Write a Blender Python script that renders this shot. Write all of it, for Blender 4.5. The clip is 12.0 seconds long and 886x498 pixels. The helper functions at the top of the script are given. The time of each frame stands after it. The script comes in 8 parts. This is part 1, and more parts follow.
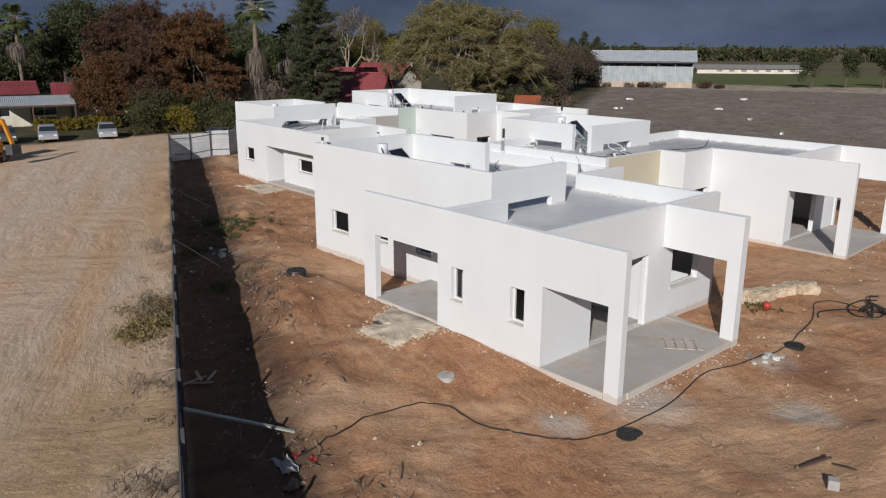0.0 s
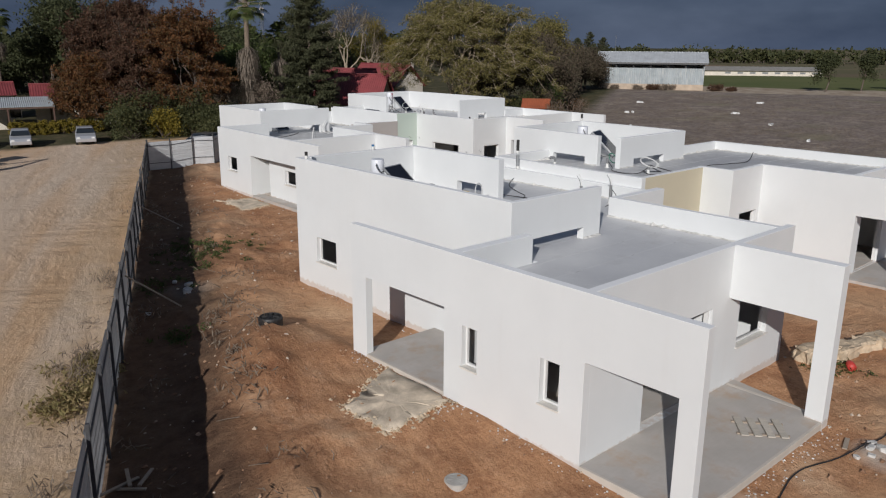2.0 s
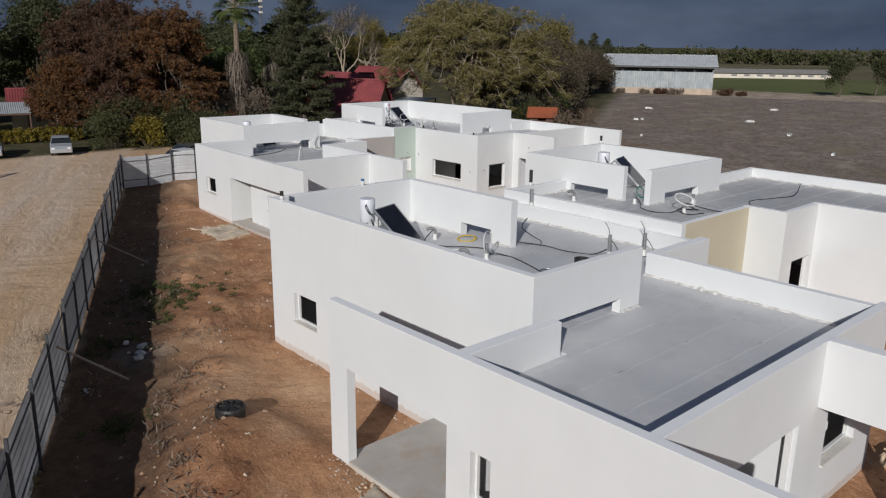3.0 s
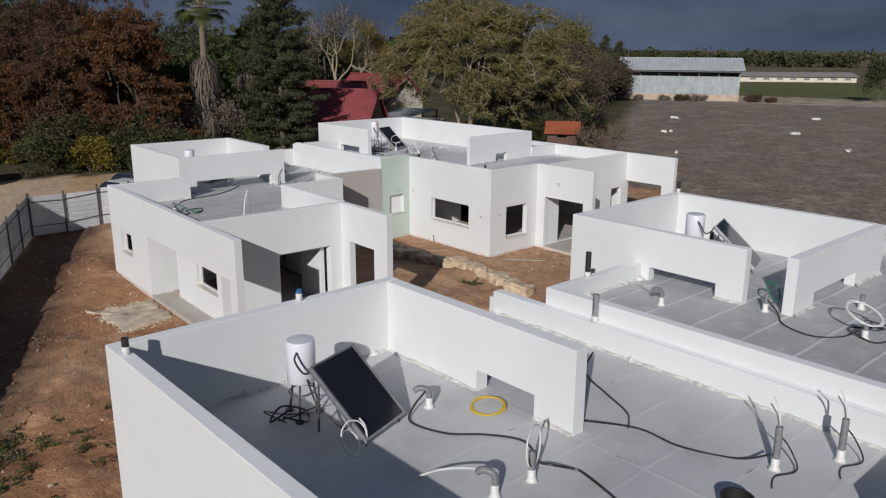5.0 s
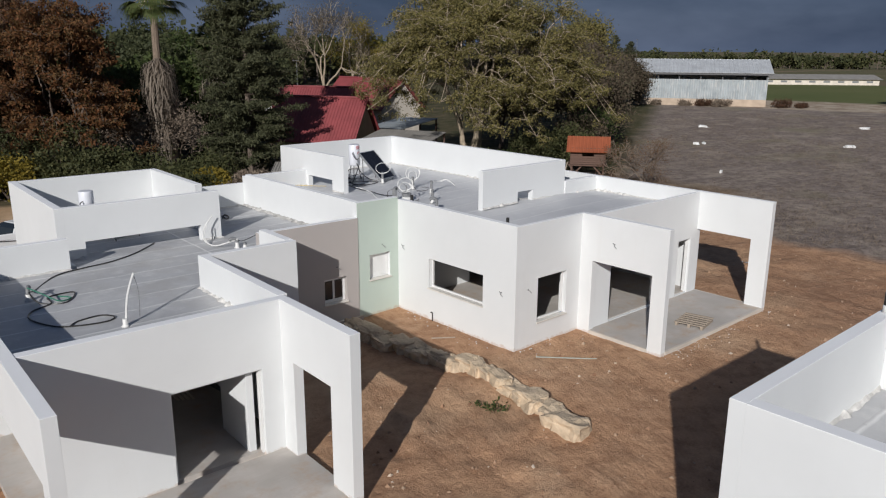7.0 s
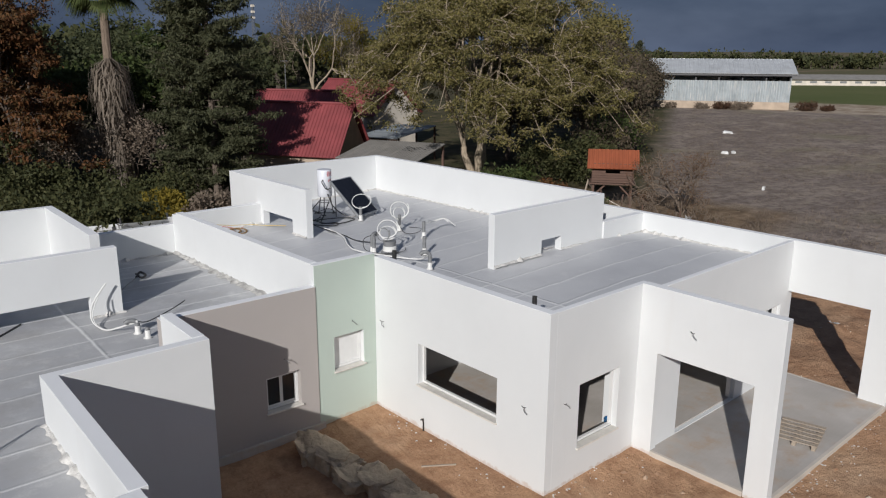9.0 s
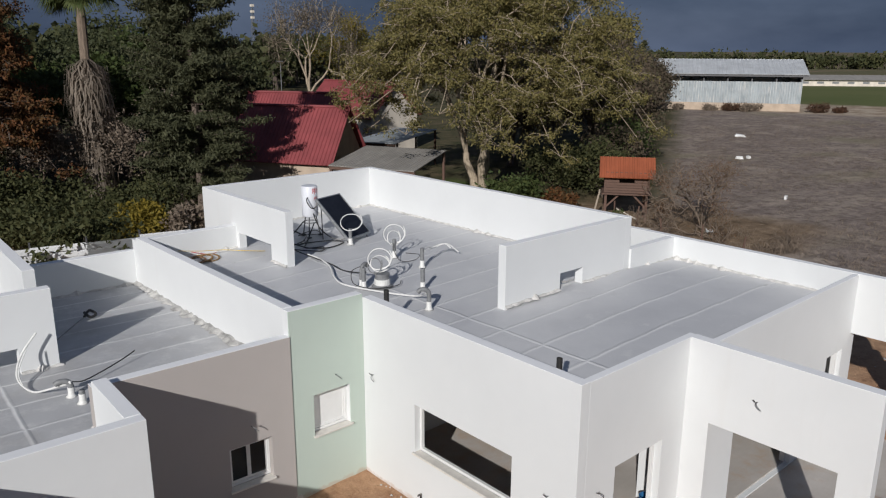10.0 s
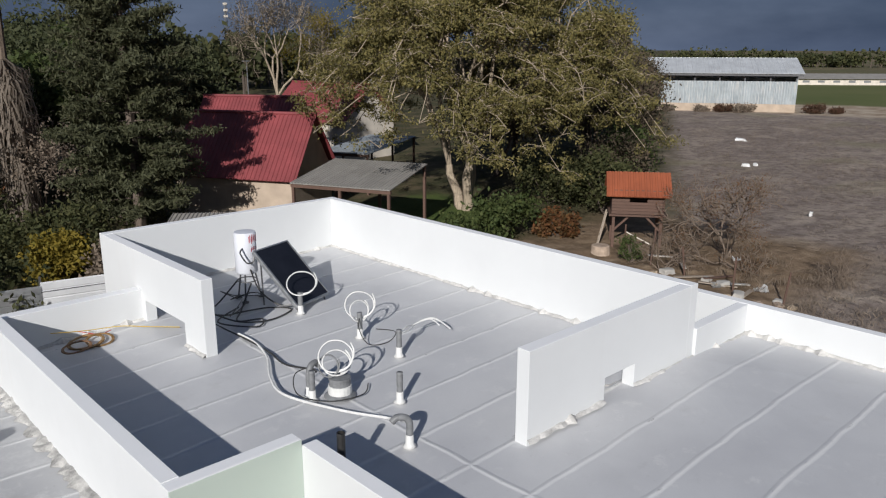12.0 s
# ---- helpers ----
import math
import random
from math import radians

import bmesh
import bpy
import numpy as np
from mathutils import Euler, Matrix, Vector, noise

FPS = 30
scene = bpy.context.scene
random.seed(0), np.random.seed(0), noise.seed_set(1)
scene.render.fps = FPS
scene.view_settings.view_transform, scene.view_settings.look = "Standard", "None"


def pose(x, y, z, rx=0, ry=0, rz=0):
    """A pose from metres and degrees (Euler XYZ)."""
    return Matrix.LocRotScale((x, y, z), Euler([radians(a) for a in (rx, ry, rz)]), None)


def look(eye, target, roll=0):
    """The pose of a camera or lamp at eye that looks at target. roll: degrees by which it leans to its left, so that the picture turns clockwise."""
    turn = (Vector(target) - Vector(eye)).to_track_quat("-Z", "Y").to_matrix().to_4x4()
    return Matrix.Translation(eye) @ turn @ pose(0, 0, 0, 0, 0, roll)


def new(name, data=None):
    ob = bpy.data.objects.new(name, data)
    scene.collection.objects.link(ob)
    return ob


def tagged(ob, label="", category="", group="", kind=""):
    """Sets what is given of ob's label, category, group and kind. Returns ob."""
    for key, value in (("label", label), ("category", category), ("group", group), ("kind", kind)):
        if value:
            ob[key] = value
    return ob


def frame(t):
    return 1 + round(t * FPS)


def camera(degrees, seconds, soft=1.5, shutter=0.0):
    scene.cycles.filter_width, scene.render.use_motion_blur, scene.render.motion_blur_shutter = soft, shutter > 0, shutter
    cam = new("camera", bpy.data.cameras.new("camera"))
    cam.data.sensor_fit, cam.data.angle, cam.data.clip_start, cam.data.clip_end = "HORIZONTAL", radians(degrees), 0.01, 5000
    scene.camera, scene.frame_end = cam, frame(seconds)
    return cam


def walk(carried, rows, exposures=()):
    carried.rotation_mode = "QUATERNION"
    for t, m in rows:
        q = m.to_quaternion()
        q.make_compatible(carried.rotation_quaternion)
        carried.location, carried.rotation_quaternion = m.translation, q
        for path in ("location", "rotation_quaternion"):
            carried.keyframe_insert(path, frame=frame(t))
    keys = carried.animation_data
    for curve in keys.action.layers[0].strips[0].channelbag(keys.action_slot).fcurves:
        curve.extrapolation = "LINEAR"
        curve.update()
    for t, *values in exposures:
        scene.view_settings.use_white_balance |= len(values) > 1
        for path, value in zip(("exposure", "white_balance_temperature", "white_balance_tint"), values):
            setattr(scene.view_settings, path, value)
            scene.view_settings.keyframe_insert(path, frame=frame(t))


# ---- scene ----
cam = camera(60.4, 12.0, soft=1.2)
PATH = [
    (0, (-13.549, -9.070, 7.925), (-12.254, -7.637, 7.407), 0.2),
    (0.5, (-13.216, -8.687, 7.903), (-11.922, -7.253, 7.384), 0.2),
    (1, (-12.550, -7.928, 7.903), (-11.256, -6.493, 7.386), 0.2),
    (1.5, (-11.663, -6.826, 7.856), (-10.370, -5.391, 7.339), 0.3),
    (2, (-10.527, -5.469, 7.832), (-9.233, -4.035, 7.316), 0.4),
    (2.5, (-9.202, -3.945, 7.899), (-7.907, -2.511, 7.382), 0.4),
    (3, (-7.717, -2.248, 8.393), (-6.422, -0.815, 7.872), 0.7),
    (5, (-0.660, 5.523, 8.359), (0.629, 6.964, 7.848), 0.3),
    (5.5, (1.157, 7.556, 8.341), (2.446, 8.998, 7.831), 0.4),
    (6, (2.838, 9.564, 8.342), (4.128, 11.004, 7.831), 0.3),
    (6.5, (4.489, 11.473, 8.305), (5.780, 12.913, 7.795), 0.4),
    (7, (5.986, 13.109, 8.273), (7.277, 14.550, 7.765), 0.3),
    (9, (10.902, 18.421, 8.151), (12.191, 19.864, 7.644), 0.2),
    (9.5, (11.912, 19.525, 8.137), (13.199, 20.969, 7.631), 0.1),
    (10, (12.812, 20.593, 8.147), (14.100, 22.037, 7.640), 0.2),
    (10.5, (13.707, 21.658, 8.153), (14.995, 23.101, 7.643), 0.2),
    (11, (14.608, 22.703, 8.139), (15.895, 24.146, 7.630), 0.1),
    (11.5, (15.484, 23.734, 8.134), (16.771, 25.178, 7.624), 0.2),
    (11.7, (15.853, 24.152, 8.119), (17.140, 25.596, 7.609), 0.2),
    (11.8, (16.038, 24.361, 8.112), (17.330, 25.801, 7.602), 0.2),
    (11.9, (16.222, 24.570, 8.104), (17.527, 25.998, 7.594), 0.2),
    (12, (16.407, 24.779, 8.097), (17.735, 26.185, 7.588), 0.1),
]
walk(cam, [(t, look(eye, target, roll)) for t, eye, target, roll in PATH],
     [(0.0, 0.26), (1.0, 0.22), (2.5, 0.05), (6.0, 0.04), (7.0, 0.24), (9.0, 0.19), (11.0, 0.22), (12.0, 0.38)])

# ---- world and sun ----
SHADOW_WAY = Vector((0.829, 0.559))          # the way in which shadows fall on the ground
SUN_HEIGHT = radians(24.4)
sun_data = bpy.data.lights.new("sun", "SUN")
sun_data.energy, sun_data.angle, sun_data.color = 3.4, radians(0.55), (1.0, 0.976, 0.95)
sun = new("sun", sun_data)
way = Vector((SHADOW_WAY.x * math.cos(SUN_HEIGHT), SHADOW_WAY.y * math.cos(SUN_HEIGHT), -math.sin(SUN_HEIGHT)))
sun.matrix_world = Matrix.Translation((-60, -50, 60)) @ way.to_track_quat("-Z", "Y").to_matrix().to_4x4()

world = bpy.data.worlds.new("sky")
scene.world = world
world.use_nodes = True
wn, wl = world.node_tree.nodes, world.node_tree.links
wn.clear()
w_out = wn.new("ShaderNodeOutputWorld")
w_bg = wn.new("ShaderNodeBackground")
w_sky = wn.new("ShaderNodeTexSky")
w_sky.sky_type, w_sky.sun_disc = "NISHITA", False
w_sky.sun_elevation, w_sky.sun_rotation = SUN_HEIGHT, math.atan2(-SHADOW_WAY.x, -SHADOW_WAY.y)
w_coord = wn.new("ShaderNodeTexCoord")
w_map = wn.new("ShaderNodeMapping")
w_map.inputs["Scale"].default_value = (1.0, 1.0, 3.0)
w_noise = wn.new("ShaderNodeTexNoise")
w_noise.inputs["Scale"].default_value, w_noise.inputs["Detail"].default_value, w_noise.inputs["Roughness"].default_value = 2.6, 7, 0.55
w_ramp = wn.new("ShaderNodeValToRGB")        # rain clouds over the whole sky, slate blue to grey
w_ramp.color_ramp.elements[0].position, w_ramp.color_ramp.elements[0].color = 0.38, (0.025, 0.042, 0.085, 1)
w_ramp.color_ramp.elements[1].position, w_ramp.color_ramp.elements[1].color = 0.72, (0.090, 0.118, 0.185, 1)
w_mix = wn.new("ShaderNodeMix")
w_mix.data_type = "RGBA"
w_mix.inputs[0].default_value = 0.975
w_dim = wn.new("ShaderNodeVectorMath")
w_dim.operation = "SCALE"
w_dim.inputs["Scale"].default_value = 0.10
wl.new(w_coord.outputs["Generated"], w_map.inputs["Vector"])
wl.new(w_map.outputs["Vector"], w_noise.inputs["Vector"])
wl.new(w_noise.outputs["Fac"], w_ramp.inputs["Fac"])
wl.new(w_sky.outputs["Color"], w_dim.inputs[0])
wl.new(w_dim.outputs["Vector"], w_mix.inputs[6])
wl.new(w_ramp.outputs["Color"], w_mix.inputs[7])
wl.new(w_mix.outputs[2], w_bg.inputs["Color"])
wl.new(w_bg.outputs["Background"], w_out.inputs["Surface"])


# ---- materials ----
def tint(c, k):
    return tuple(min(1.0, v * k) for v in c)


class Nodes:
    """A small helper round one node material."""

    def __init__(self, name):
        self.mat = bpy.data.materials.new(name)
        self.mat.use_nodes = True
        self.tree = self.mat.node_tree
        self.bsdf = self.tree.nodes["Principled BSDF"]
        self.coord = self.add("ShaderNodeTexCoord")

    def add(self, kind, **inputs):
        n = self.tree.nodes.new(kind)
        for key, value in inputs.items():
            n.inputs[key.replace("_", " ")].default_value = value
        return n

    def link(self, a, b):
        self.tree.links.new(a, b)

    def noise(self, scale, detail=4.0, rough=0.55, where=None, stretch=None):
        n = self.add("ShaderNodeTexNoise", Scale=scale, Detail=detail, Roughness=rough)
        src = where or self.coord.outputs["Object"]
        if stretch:
            m = self.add("ShaderNodeMapping", Scale=stretch)
            self.link(src, m.inputs["Vector"])
            src = m.outputs["Vector"]
        self.link(src, n.inputs["Vector"])
        return n.outputs["Fac"]

    def ramp(self, fac, *stops):
        n = self.add("ShaderNodeValToRGB")
        el = n.color_ramp.elements
        while len(el) < len(stops):
            el.new(0.5)
        for e, (p, c) in zip(el, stops):
            e.position, e.color = p, (*c, 1) if len(c) == 3 else c
        self.link(fac, n.inputs["Fac"])
        return n.outputs["Color"]

    def mix(self, fac, a, b, mode="MIX"):
        n = self.add("ShaderNodeMix")
        n.data_type, n.blend_type = "RGBA", mode
        for value, slot in ((fac, 0), (a, 6), (b, 7)):
            if hasattr(value, "is_output"):
                self.link(value, n.inputs[slot])
            else:
                n.inputs[slot].default_value = value if slot == 0 else (*value, 1)
        return n.outputs[2]

    def math(self, op, a, b=0.0, c=0.0, clamp=False):
        n = self.add("ShaderNodeMath")
        n.operation, n.use_clamp = op, clamp
        for i, v in enumerate((a, b, c)):
            if hasattr(v, "is_output"):
                self.link(v, n.inputs[i])
            else:
                n.inputs[i].default_value = v
        return n.outputs[0]

    def bump(self, fac, strength=0.3, dist=0.02, before=None):
        n = self.add("ShaderNodeBump", Strength=strength, Distance=dist)
        self.link(fac, n.inputs["Height"])
        if before:
            self.link(before, n.inputs["Normal"])
        return n.outputs["Normal"]

    def done(self, color=None, rough=0.6, metal=0.0, normal=None, **more):
        b = self.bsdf
        for value, slot in ((color, "Base Color"), (rough, "Roughness"), (metal, "Metallic"), (normal, "Normal")):
            if value is None:
                continue
            if hasattr(value, "is_output"):
                self.link(value, b.inputs[slot])
            else:
                b.inputs[slot].default_value = (*value, 1) if slot == "Base Color" else value
        for key, value in more.items():
            b.inputs[key.replace("_", " ")].default_value = value
        return self.mat


def simple(name, color, rough=0.6, metal=0.0, vary=0.15, scale=4.0, bump=0.15, fine=60.0, dist=0.004, **more):
    n = Nodes(name)
    big = n.noise(scale, 5)
    col = n.ramp(big, (0.3, tint(color, 1 - vary)), (0.7, tint(color, 1 + vary * 0.6)))
    return n.done(col, rough, metal, n.bump(n.noise(fine, 3), bump, dist), **more)


def plaster(name, color, stain=(0.52, 0.47, 0.42)):
    """Fresh acrylic render: fine grain, faint trowel clouds, a splash of soil above the ground."""
    n = Nodes(name)
    cloud = n.noise(0.55, 5, 0.6)
    col = n.ramp(cloud, (0.30, tint(color, 0.955)), (0.72, tint(color, 1.02)))
    streak = n.noise(1.0, 5, 0.6, stretch=(2.2, 2.2, 0.28))
    col = n.mix(n.math("MULTIPLY", n.ramp(streak, (0.60, (0, 0, 0)), (0.80, (1, 1, 1))), 0.10), col, stain)
    sep = n.add("ShaderNodeSeparateXYZ")
    n.link(n.coord.outputs["Object"], sep.inputs[0])
    low = n.math("ADD", sep.outputs["Z"], n.math("MULTIPLY", n.noise(6.0, 5), -0.30))
    dirt = n.ramp(low, (-0.03, (0.45, 0.45, 0.45)), (0.06, (0, 0, 0)))
    col = n.mix(dirt, col, (0.44, 0.30, 0.20))
    grain = n.noise(140.0, 3)
    wave = n.noise(2.2, 3)
    nrm = n.bump(grain, 0.22, 0.004, n.bump(wave, 0.12, 0.03))
    return n.done(col, 0.88, 0, nrm)


WHITE = plaster("white_render", (0.688, 0.700, 0.702))
# White coat whose colour is raised to lighten tops the low sun leaves grey.
COPING = plaster("brightened_weather_coat", (0.88, 0.885, 0.89), (0.62, 0.60, 0.57))
GREEN = plaster("green_render", (0.48, 0.555, 0.495))
TAUPE = plaster("taupe_render", (0.42, 0.385, 0.365))
BEIGE = plaster("beige_render", (0.57, 0.515, 0.385))


def membrane(name="roof_membrane", dirt=0.4, patchy=0.75, tone=1.0, lap=0.9):
    """Grey bitumen sheets under a silver coat, with pale seams."""
    n = Nodes(name)
    wob = n.noise(1.3, 3)
    add = n.add("ShaderNodeVectorMath")
    add.operation = "MULTIPLY_ADD"
    comb = n.add("ShaderNodeCombineXYZ")
    for i in range(2):
        n.link(wob, comb.inputs[i])
    n.link(comb.outputs[0], add.inputs[0])
    add.inputs[1].default_value = (0.10, 0.10, 0)
    n.link(n.coord.outputs["Object"], add.inputs[2])
    brick = n.add("ShaderNodeTexBrick", Scale=1.0, Mortar_Size=0.06, Mortar_Smooth=1.0, Brick_Width=7.5, Row_Height=0.96, Bias=0.0)
    brick.offset = 0.0
    n.link(add.outputs[0], brick.inputs["Vector"])
    patch = n.noise(0.5, 5)
    base = n.ramp(patch, (0.28, tint((0.475, 0.477, 0.493), tone)), (0.5, tint((0.548, 0.551, 0.562), tone)), (0.74, tint((0.620, 0.620, 0.623), tone)))
    gap = n.noise(1.1, 4)
    seam = n.math("MULTIPLY", brick.outputs["Fac"], n.ramp(gap, (0.30, (0.5, 0.5, 0.5)), (0.52, (1, 1, 1))))
    col = n.mix(n.math("MULTIPLY", seam, lap), base, (0.735, 0.735, 0.73))
    dots = n.math("MULTIPLY", n.ramp(brick.outputs["Fac"], (0.75, (0, 0, 0)), (0.95, (1, 1, 1))), n.ramp(n.noise(2.6, 5, 0.7), (0.60, (0, 0, 0)), (0.66, (0.8, 0.8, 0.8))))
    col = n.mix(dots, col, (0.20, 0.20, 0.205))
    col = n.mix(n.math("MULTIPLY", n.noise(45.0, 4, 0.7), 0.28), col, (0.40, 0.40, 0.405))
    spill = n.ramp(n.noise(2.4, 8, 0.72), (0.57 - 0.3 * (patchy - 0.75), (0, 0, 0)), (0.70, (patchy, patchy, patchy)))
    col = n.mix(n.math("MULTIPLY", spill, n.noise(0.35, 2)), col, (0.72, 0.715, 0.70))
    grime = n.ramp(n.noise(0.9, 6, 0.65), (0.60 - 0.25 * (dirt - 0.4), (0, 0, 0)), (0.78, (dirt, dirt, dirt)))
    col = n.mix(grime, col, (0.36, 0.345, 0.33))
    scuff = n.ramp(n.noise(5.5, 8, 0.75), (0.60, (0, 0, 0)), (0.72, (0.55, 0.55, 0.55)))
    col = n.mix(n.math("MULTIPLY", scuff, dirt), col, (0.30, 0.295, 0.29))
    nrm = n.bump(n.noise(90, 3), 0.25, 0.004, n.bump(n.noise(3.0, 5), 0.3, 0.012, n.bump(brick.outputs["Fac"], 0.7 * lap, 0.016)))
    return n.done(col, 0.5, 0.0, nrm)


MEMBRANE = membrane("roof_membrane", 0.4, 0.75, 1.06, 0.85)
EVEN_MEMBRANE = membrane("even_roof_membrane", 0.55, 0.75, 1.06, 0.3)
WORN_MEMBRANE = membrane("worn_roof_membrane", 0.85, 1.0, 0.84)


def slab_concrete():
    n = Nodes("slab_concrete")
    a = n.noise(0.8, 6, 0.6)
    col = n.ramp(a, (0.3, (0.40, 0.372, 0.340)), (0.55, (0.479, 0.447, 0.415)), (0.75, (0.575, 0.543, 0.511)))
    rake = n.noise(3.0, 4, stretch=(0.6, 9.0, 1))
    col = n.mix(n.math("MULTIPLY", rake, 0.35), col, (0.345, 0.301, 0.268))
    soil = n.ramp(n.noise(1.7, 6, 0.65), (0.50, (0, 0, 0)), (0.70, (0.8, 0.8, 0.8)))
    col = n.mix(soil, col, (0.43, 0.325, 0.24))
    return n.done(col, 0.85, 0, n.bump(n.noise(40, 5), 0.35, 0.006, n.bump(rake, 0.2, 0.01)))


SLAB = slab_concrete()
RAW = simple("raw_concrete", (0.42, 0.40, 0.37), 0.9, vary=0.25, scale=3, bump=0.4, fine=40, dist=0.01)
MORTAR = simple("sealing_mortar", (0.60, 0.585, 0.56), 0.9, vary=0.35, scale=6, bump=0.8, fine=28, dist=0.02)
SLAB_RIM = simple("slab_rim", (0.55, 0.50, 0.44), 0.9, vary=0.12, scale=1.5, bump=0.4, fine=40, dist=0.006)
STAINED_MORTAR = simple("stained_sealing_mortar", (0.46, 0.45, 0.43), 0.9, vary=0.5, scale=5, bump=0.9, fine=22, dist=0.025)
CAST = simple("cast_pad", (0.60, 0.50, 0.385), 0.92, vary=0.42, scale=2.2, bump=0.8, fine=30, dist=0.01)
ALU = simple("white_aluminium", (0.72, 0.72, 0.71), 0.4, vary=0.05, bump=0.02)
SILL = simple("stone_sill", (0.66, 0.63, 0.58), 0.6, vary=0.1, scale=8, bump=0.1)
GLASS = Nodes("window_glass").done((0.02, 0.025, 0.03), 0.06, 0.0)
TANK = simple("tank_enamel", (0.72, 0.735, 0.78), 0.32, vary=0.04, scale=3, bump=0.02)
RED_PRINT = simple("red_print", (0.50, 0.02, 0.03), 0.45, vary=0.05)
PANEL = simple("collector_glass", (0.012, 0.013, 0.018), 0.13, vary=0.3, scale=2, bump=0.0)
STEEL = simple("galvanised_steel", (0.42, 0.43, 0.44), 0.42, 0.75, vary=0.2, scale=9, bump=0.1)
DARK_STEEL = simple("dark_steel", (0.10, 0.10, 0.105), 0.55, 0.4, vary=0.3, scale=9)
BLACK = simple("black_rubber", (0.022, 0.021, 0.021), 0.55, vary=0.3, scale=10)
BLACK_PIPE = simple("black_pipe", (0.030, 0.029, 0.028), 0.4, vary=0.3, scale=10)
GREY_PIPE = simple("grey_pipe", (0.20, 0.205, 0.21), 0.5, vary=0.25, scale=10)
WHITE_PIPE = simple("white_pipe", (0.70, 0.70, 0.68), 0.5, vary=0.15, scale=10)
GREEN_PIPE = simple("green_pipe", (0.04, 0.18, 0.12), 0.5, vary=0.2, scale=10)
YELLOW_PIPE = simple("yellow_pipe", (0.62, 0.42, 0.04), 0.5, vary=0.15, scale=10)
OCHRE_WIRE = simple("ochre_wire", (0.24, 0.14, 0.05), 0.6, vary=0.3, scale=10)
BLUE = simple("blue_plastic", (0.03, 0.14, 0.32), 0.45, vary=0.15)
RED = simple("red_plastic", (0.50, 0.05, 0.04), 0.5, vary=0.15)


def wood(name, color, rough=0.8):
    n = Nodes(name)
    rings = n.noise(6, 5, 0.6, stretch=(1, 1, 14))
    grain = n.noise(9, 5, 0.6, stretch=(0.4, 12, 12))
    col = n.ramp(grain, (0.3, tint(color, 0.62)), (0.7, tint(color, 1.18)))
    info = n.add("ShaderNodeObjectInfo")
    col = n.mix(n.math("MULTIPLY", info.outputs["Random"], 0.35), col, tint(color, 0.55))
    return n.done(col, rough, 0, n.bump(rings, 0.25, 0.006))


WOOD = wood("weathered_wood", (0.40, 0.33, 0.26))
DARK_WOOD = wood("stained_wood", (0.13, 0.075, 0.055))


def corrugated(name, color, stain, pitch, axis, rough=0.45, metal=0.3, amount=0.5):
    n = Nodes(name)
    sep = n.add("ShaderNodeSeparateXYZ")
    n.link(n.coord.outputs["Object"], sep.inputs[0])
    rib = n.math("SINE", n.math("MULTIPLY", sep.outputs[axis], 2 * math.pi / pitch))
    big = n.noise(0.7, 6, 0.65)
    col = n.ramp(big, (0.3, tint(color, 0.8)), (0.7, tint(color, 1.12)))
    stretch = [0.35, 0.35, 0.35]
    stretch["XYZ".index(axis)] = 6
    run = n.ramp(n.noise(1.4, 6, 0.65, stretch=stretch), (0.5, (0, 0, 0)), (0.72, (amount, amount, amount)))
    col = n.mix(run, col, stain)
    return n.done(col, rough, metal, n.bump(rib, 0.6, 0.02))


# Sheet of the long fence: the shade on its inner face darkens the colour.
SHADED_SHEET = simple("shaded_fence_sheet", (0.40, 0.41, 0.43), 0.5, vary=0.3, scale=1.2, bump=0.05)
FENCE_SHEET = simple("fence_sheet", (0.72, 0.73, 0.74), 0.5, vary=0.12, scale=1.5, bump=0.05)
BARN_WALL = corrugated("barn_sheet", (0.36, 0.40, 0.42), (0.62, 0.60, 0.56), 0.28, "X", 0.5, 0.3, 0.9)
BARN_ROOF = corrugated("barn_roof_sheet", (0.62, 0.64, 0.65), (0.46, 0.45, 0.43), 0.28, "X", 0.42, 0.2, 0.5)
SHED_ROOF = corrugated("shed_roof_sheet", (0.27, 0.255, 0.235), (0.40, 0.38, 0.34), 0.16, "X", 0.8, 0.0, 0.6)
PALE_ROOF = corrugated("pale_roof_sheet", (0.46, 0.50, 0.52), (0.30, 0.29, 0.27), 0.16, "X", 0.5, 0.15, 0.5)


def red_tiles(name, color):
    n = Nodes(name)
    big = n.noise(0.8, 6, 0.6)
    col = n.ramp(big, (0.3, tint(color, 0.72)), (0.55, color), (0.75, tint(color, 1.25)))
    isl = n.add("ShaderNodeNewGeometry")
    col = n.mix(n.math("MULTIPLY", isl.outputs["Random Per Island"], 0.35), col, tint(color, 0.6))
    return n.done(col, 0.6, 0, n.bump(n.noise(30, 4), 0.25, 0.01))


RED_ROOF = red_tiles("red_roof", (0.235, 0.050, 0.054))
ORANGE_ROOF = red_tiles("orange_roof", (0.326, 0.092, 0.041))
SAND_WALL = simple("sand_wall", (0.47, 0.375, 0.29), 0.9, vary=0.18, scale=1.2, bump=0.3, fine=25)
CREAM_WALL = simple("cream_wall", (0.66, 0.60, 0.52), 0.9, vary=0.15, scale=1.2, bump=0.2)
STONE = simple("limestone", (0.56, 0.44, 0.31), 0.92, vary=0.35, scale=2.5, bump=0.9, fine=14, dist=0.04)
SOIL_STONE = simple("soiled_stone", (0.44, 0.34, 0.26), 0.95, vary=0.35, scale=4, bump=0.7, fine=22, dist=0.02)


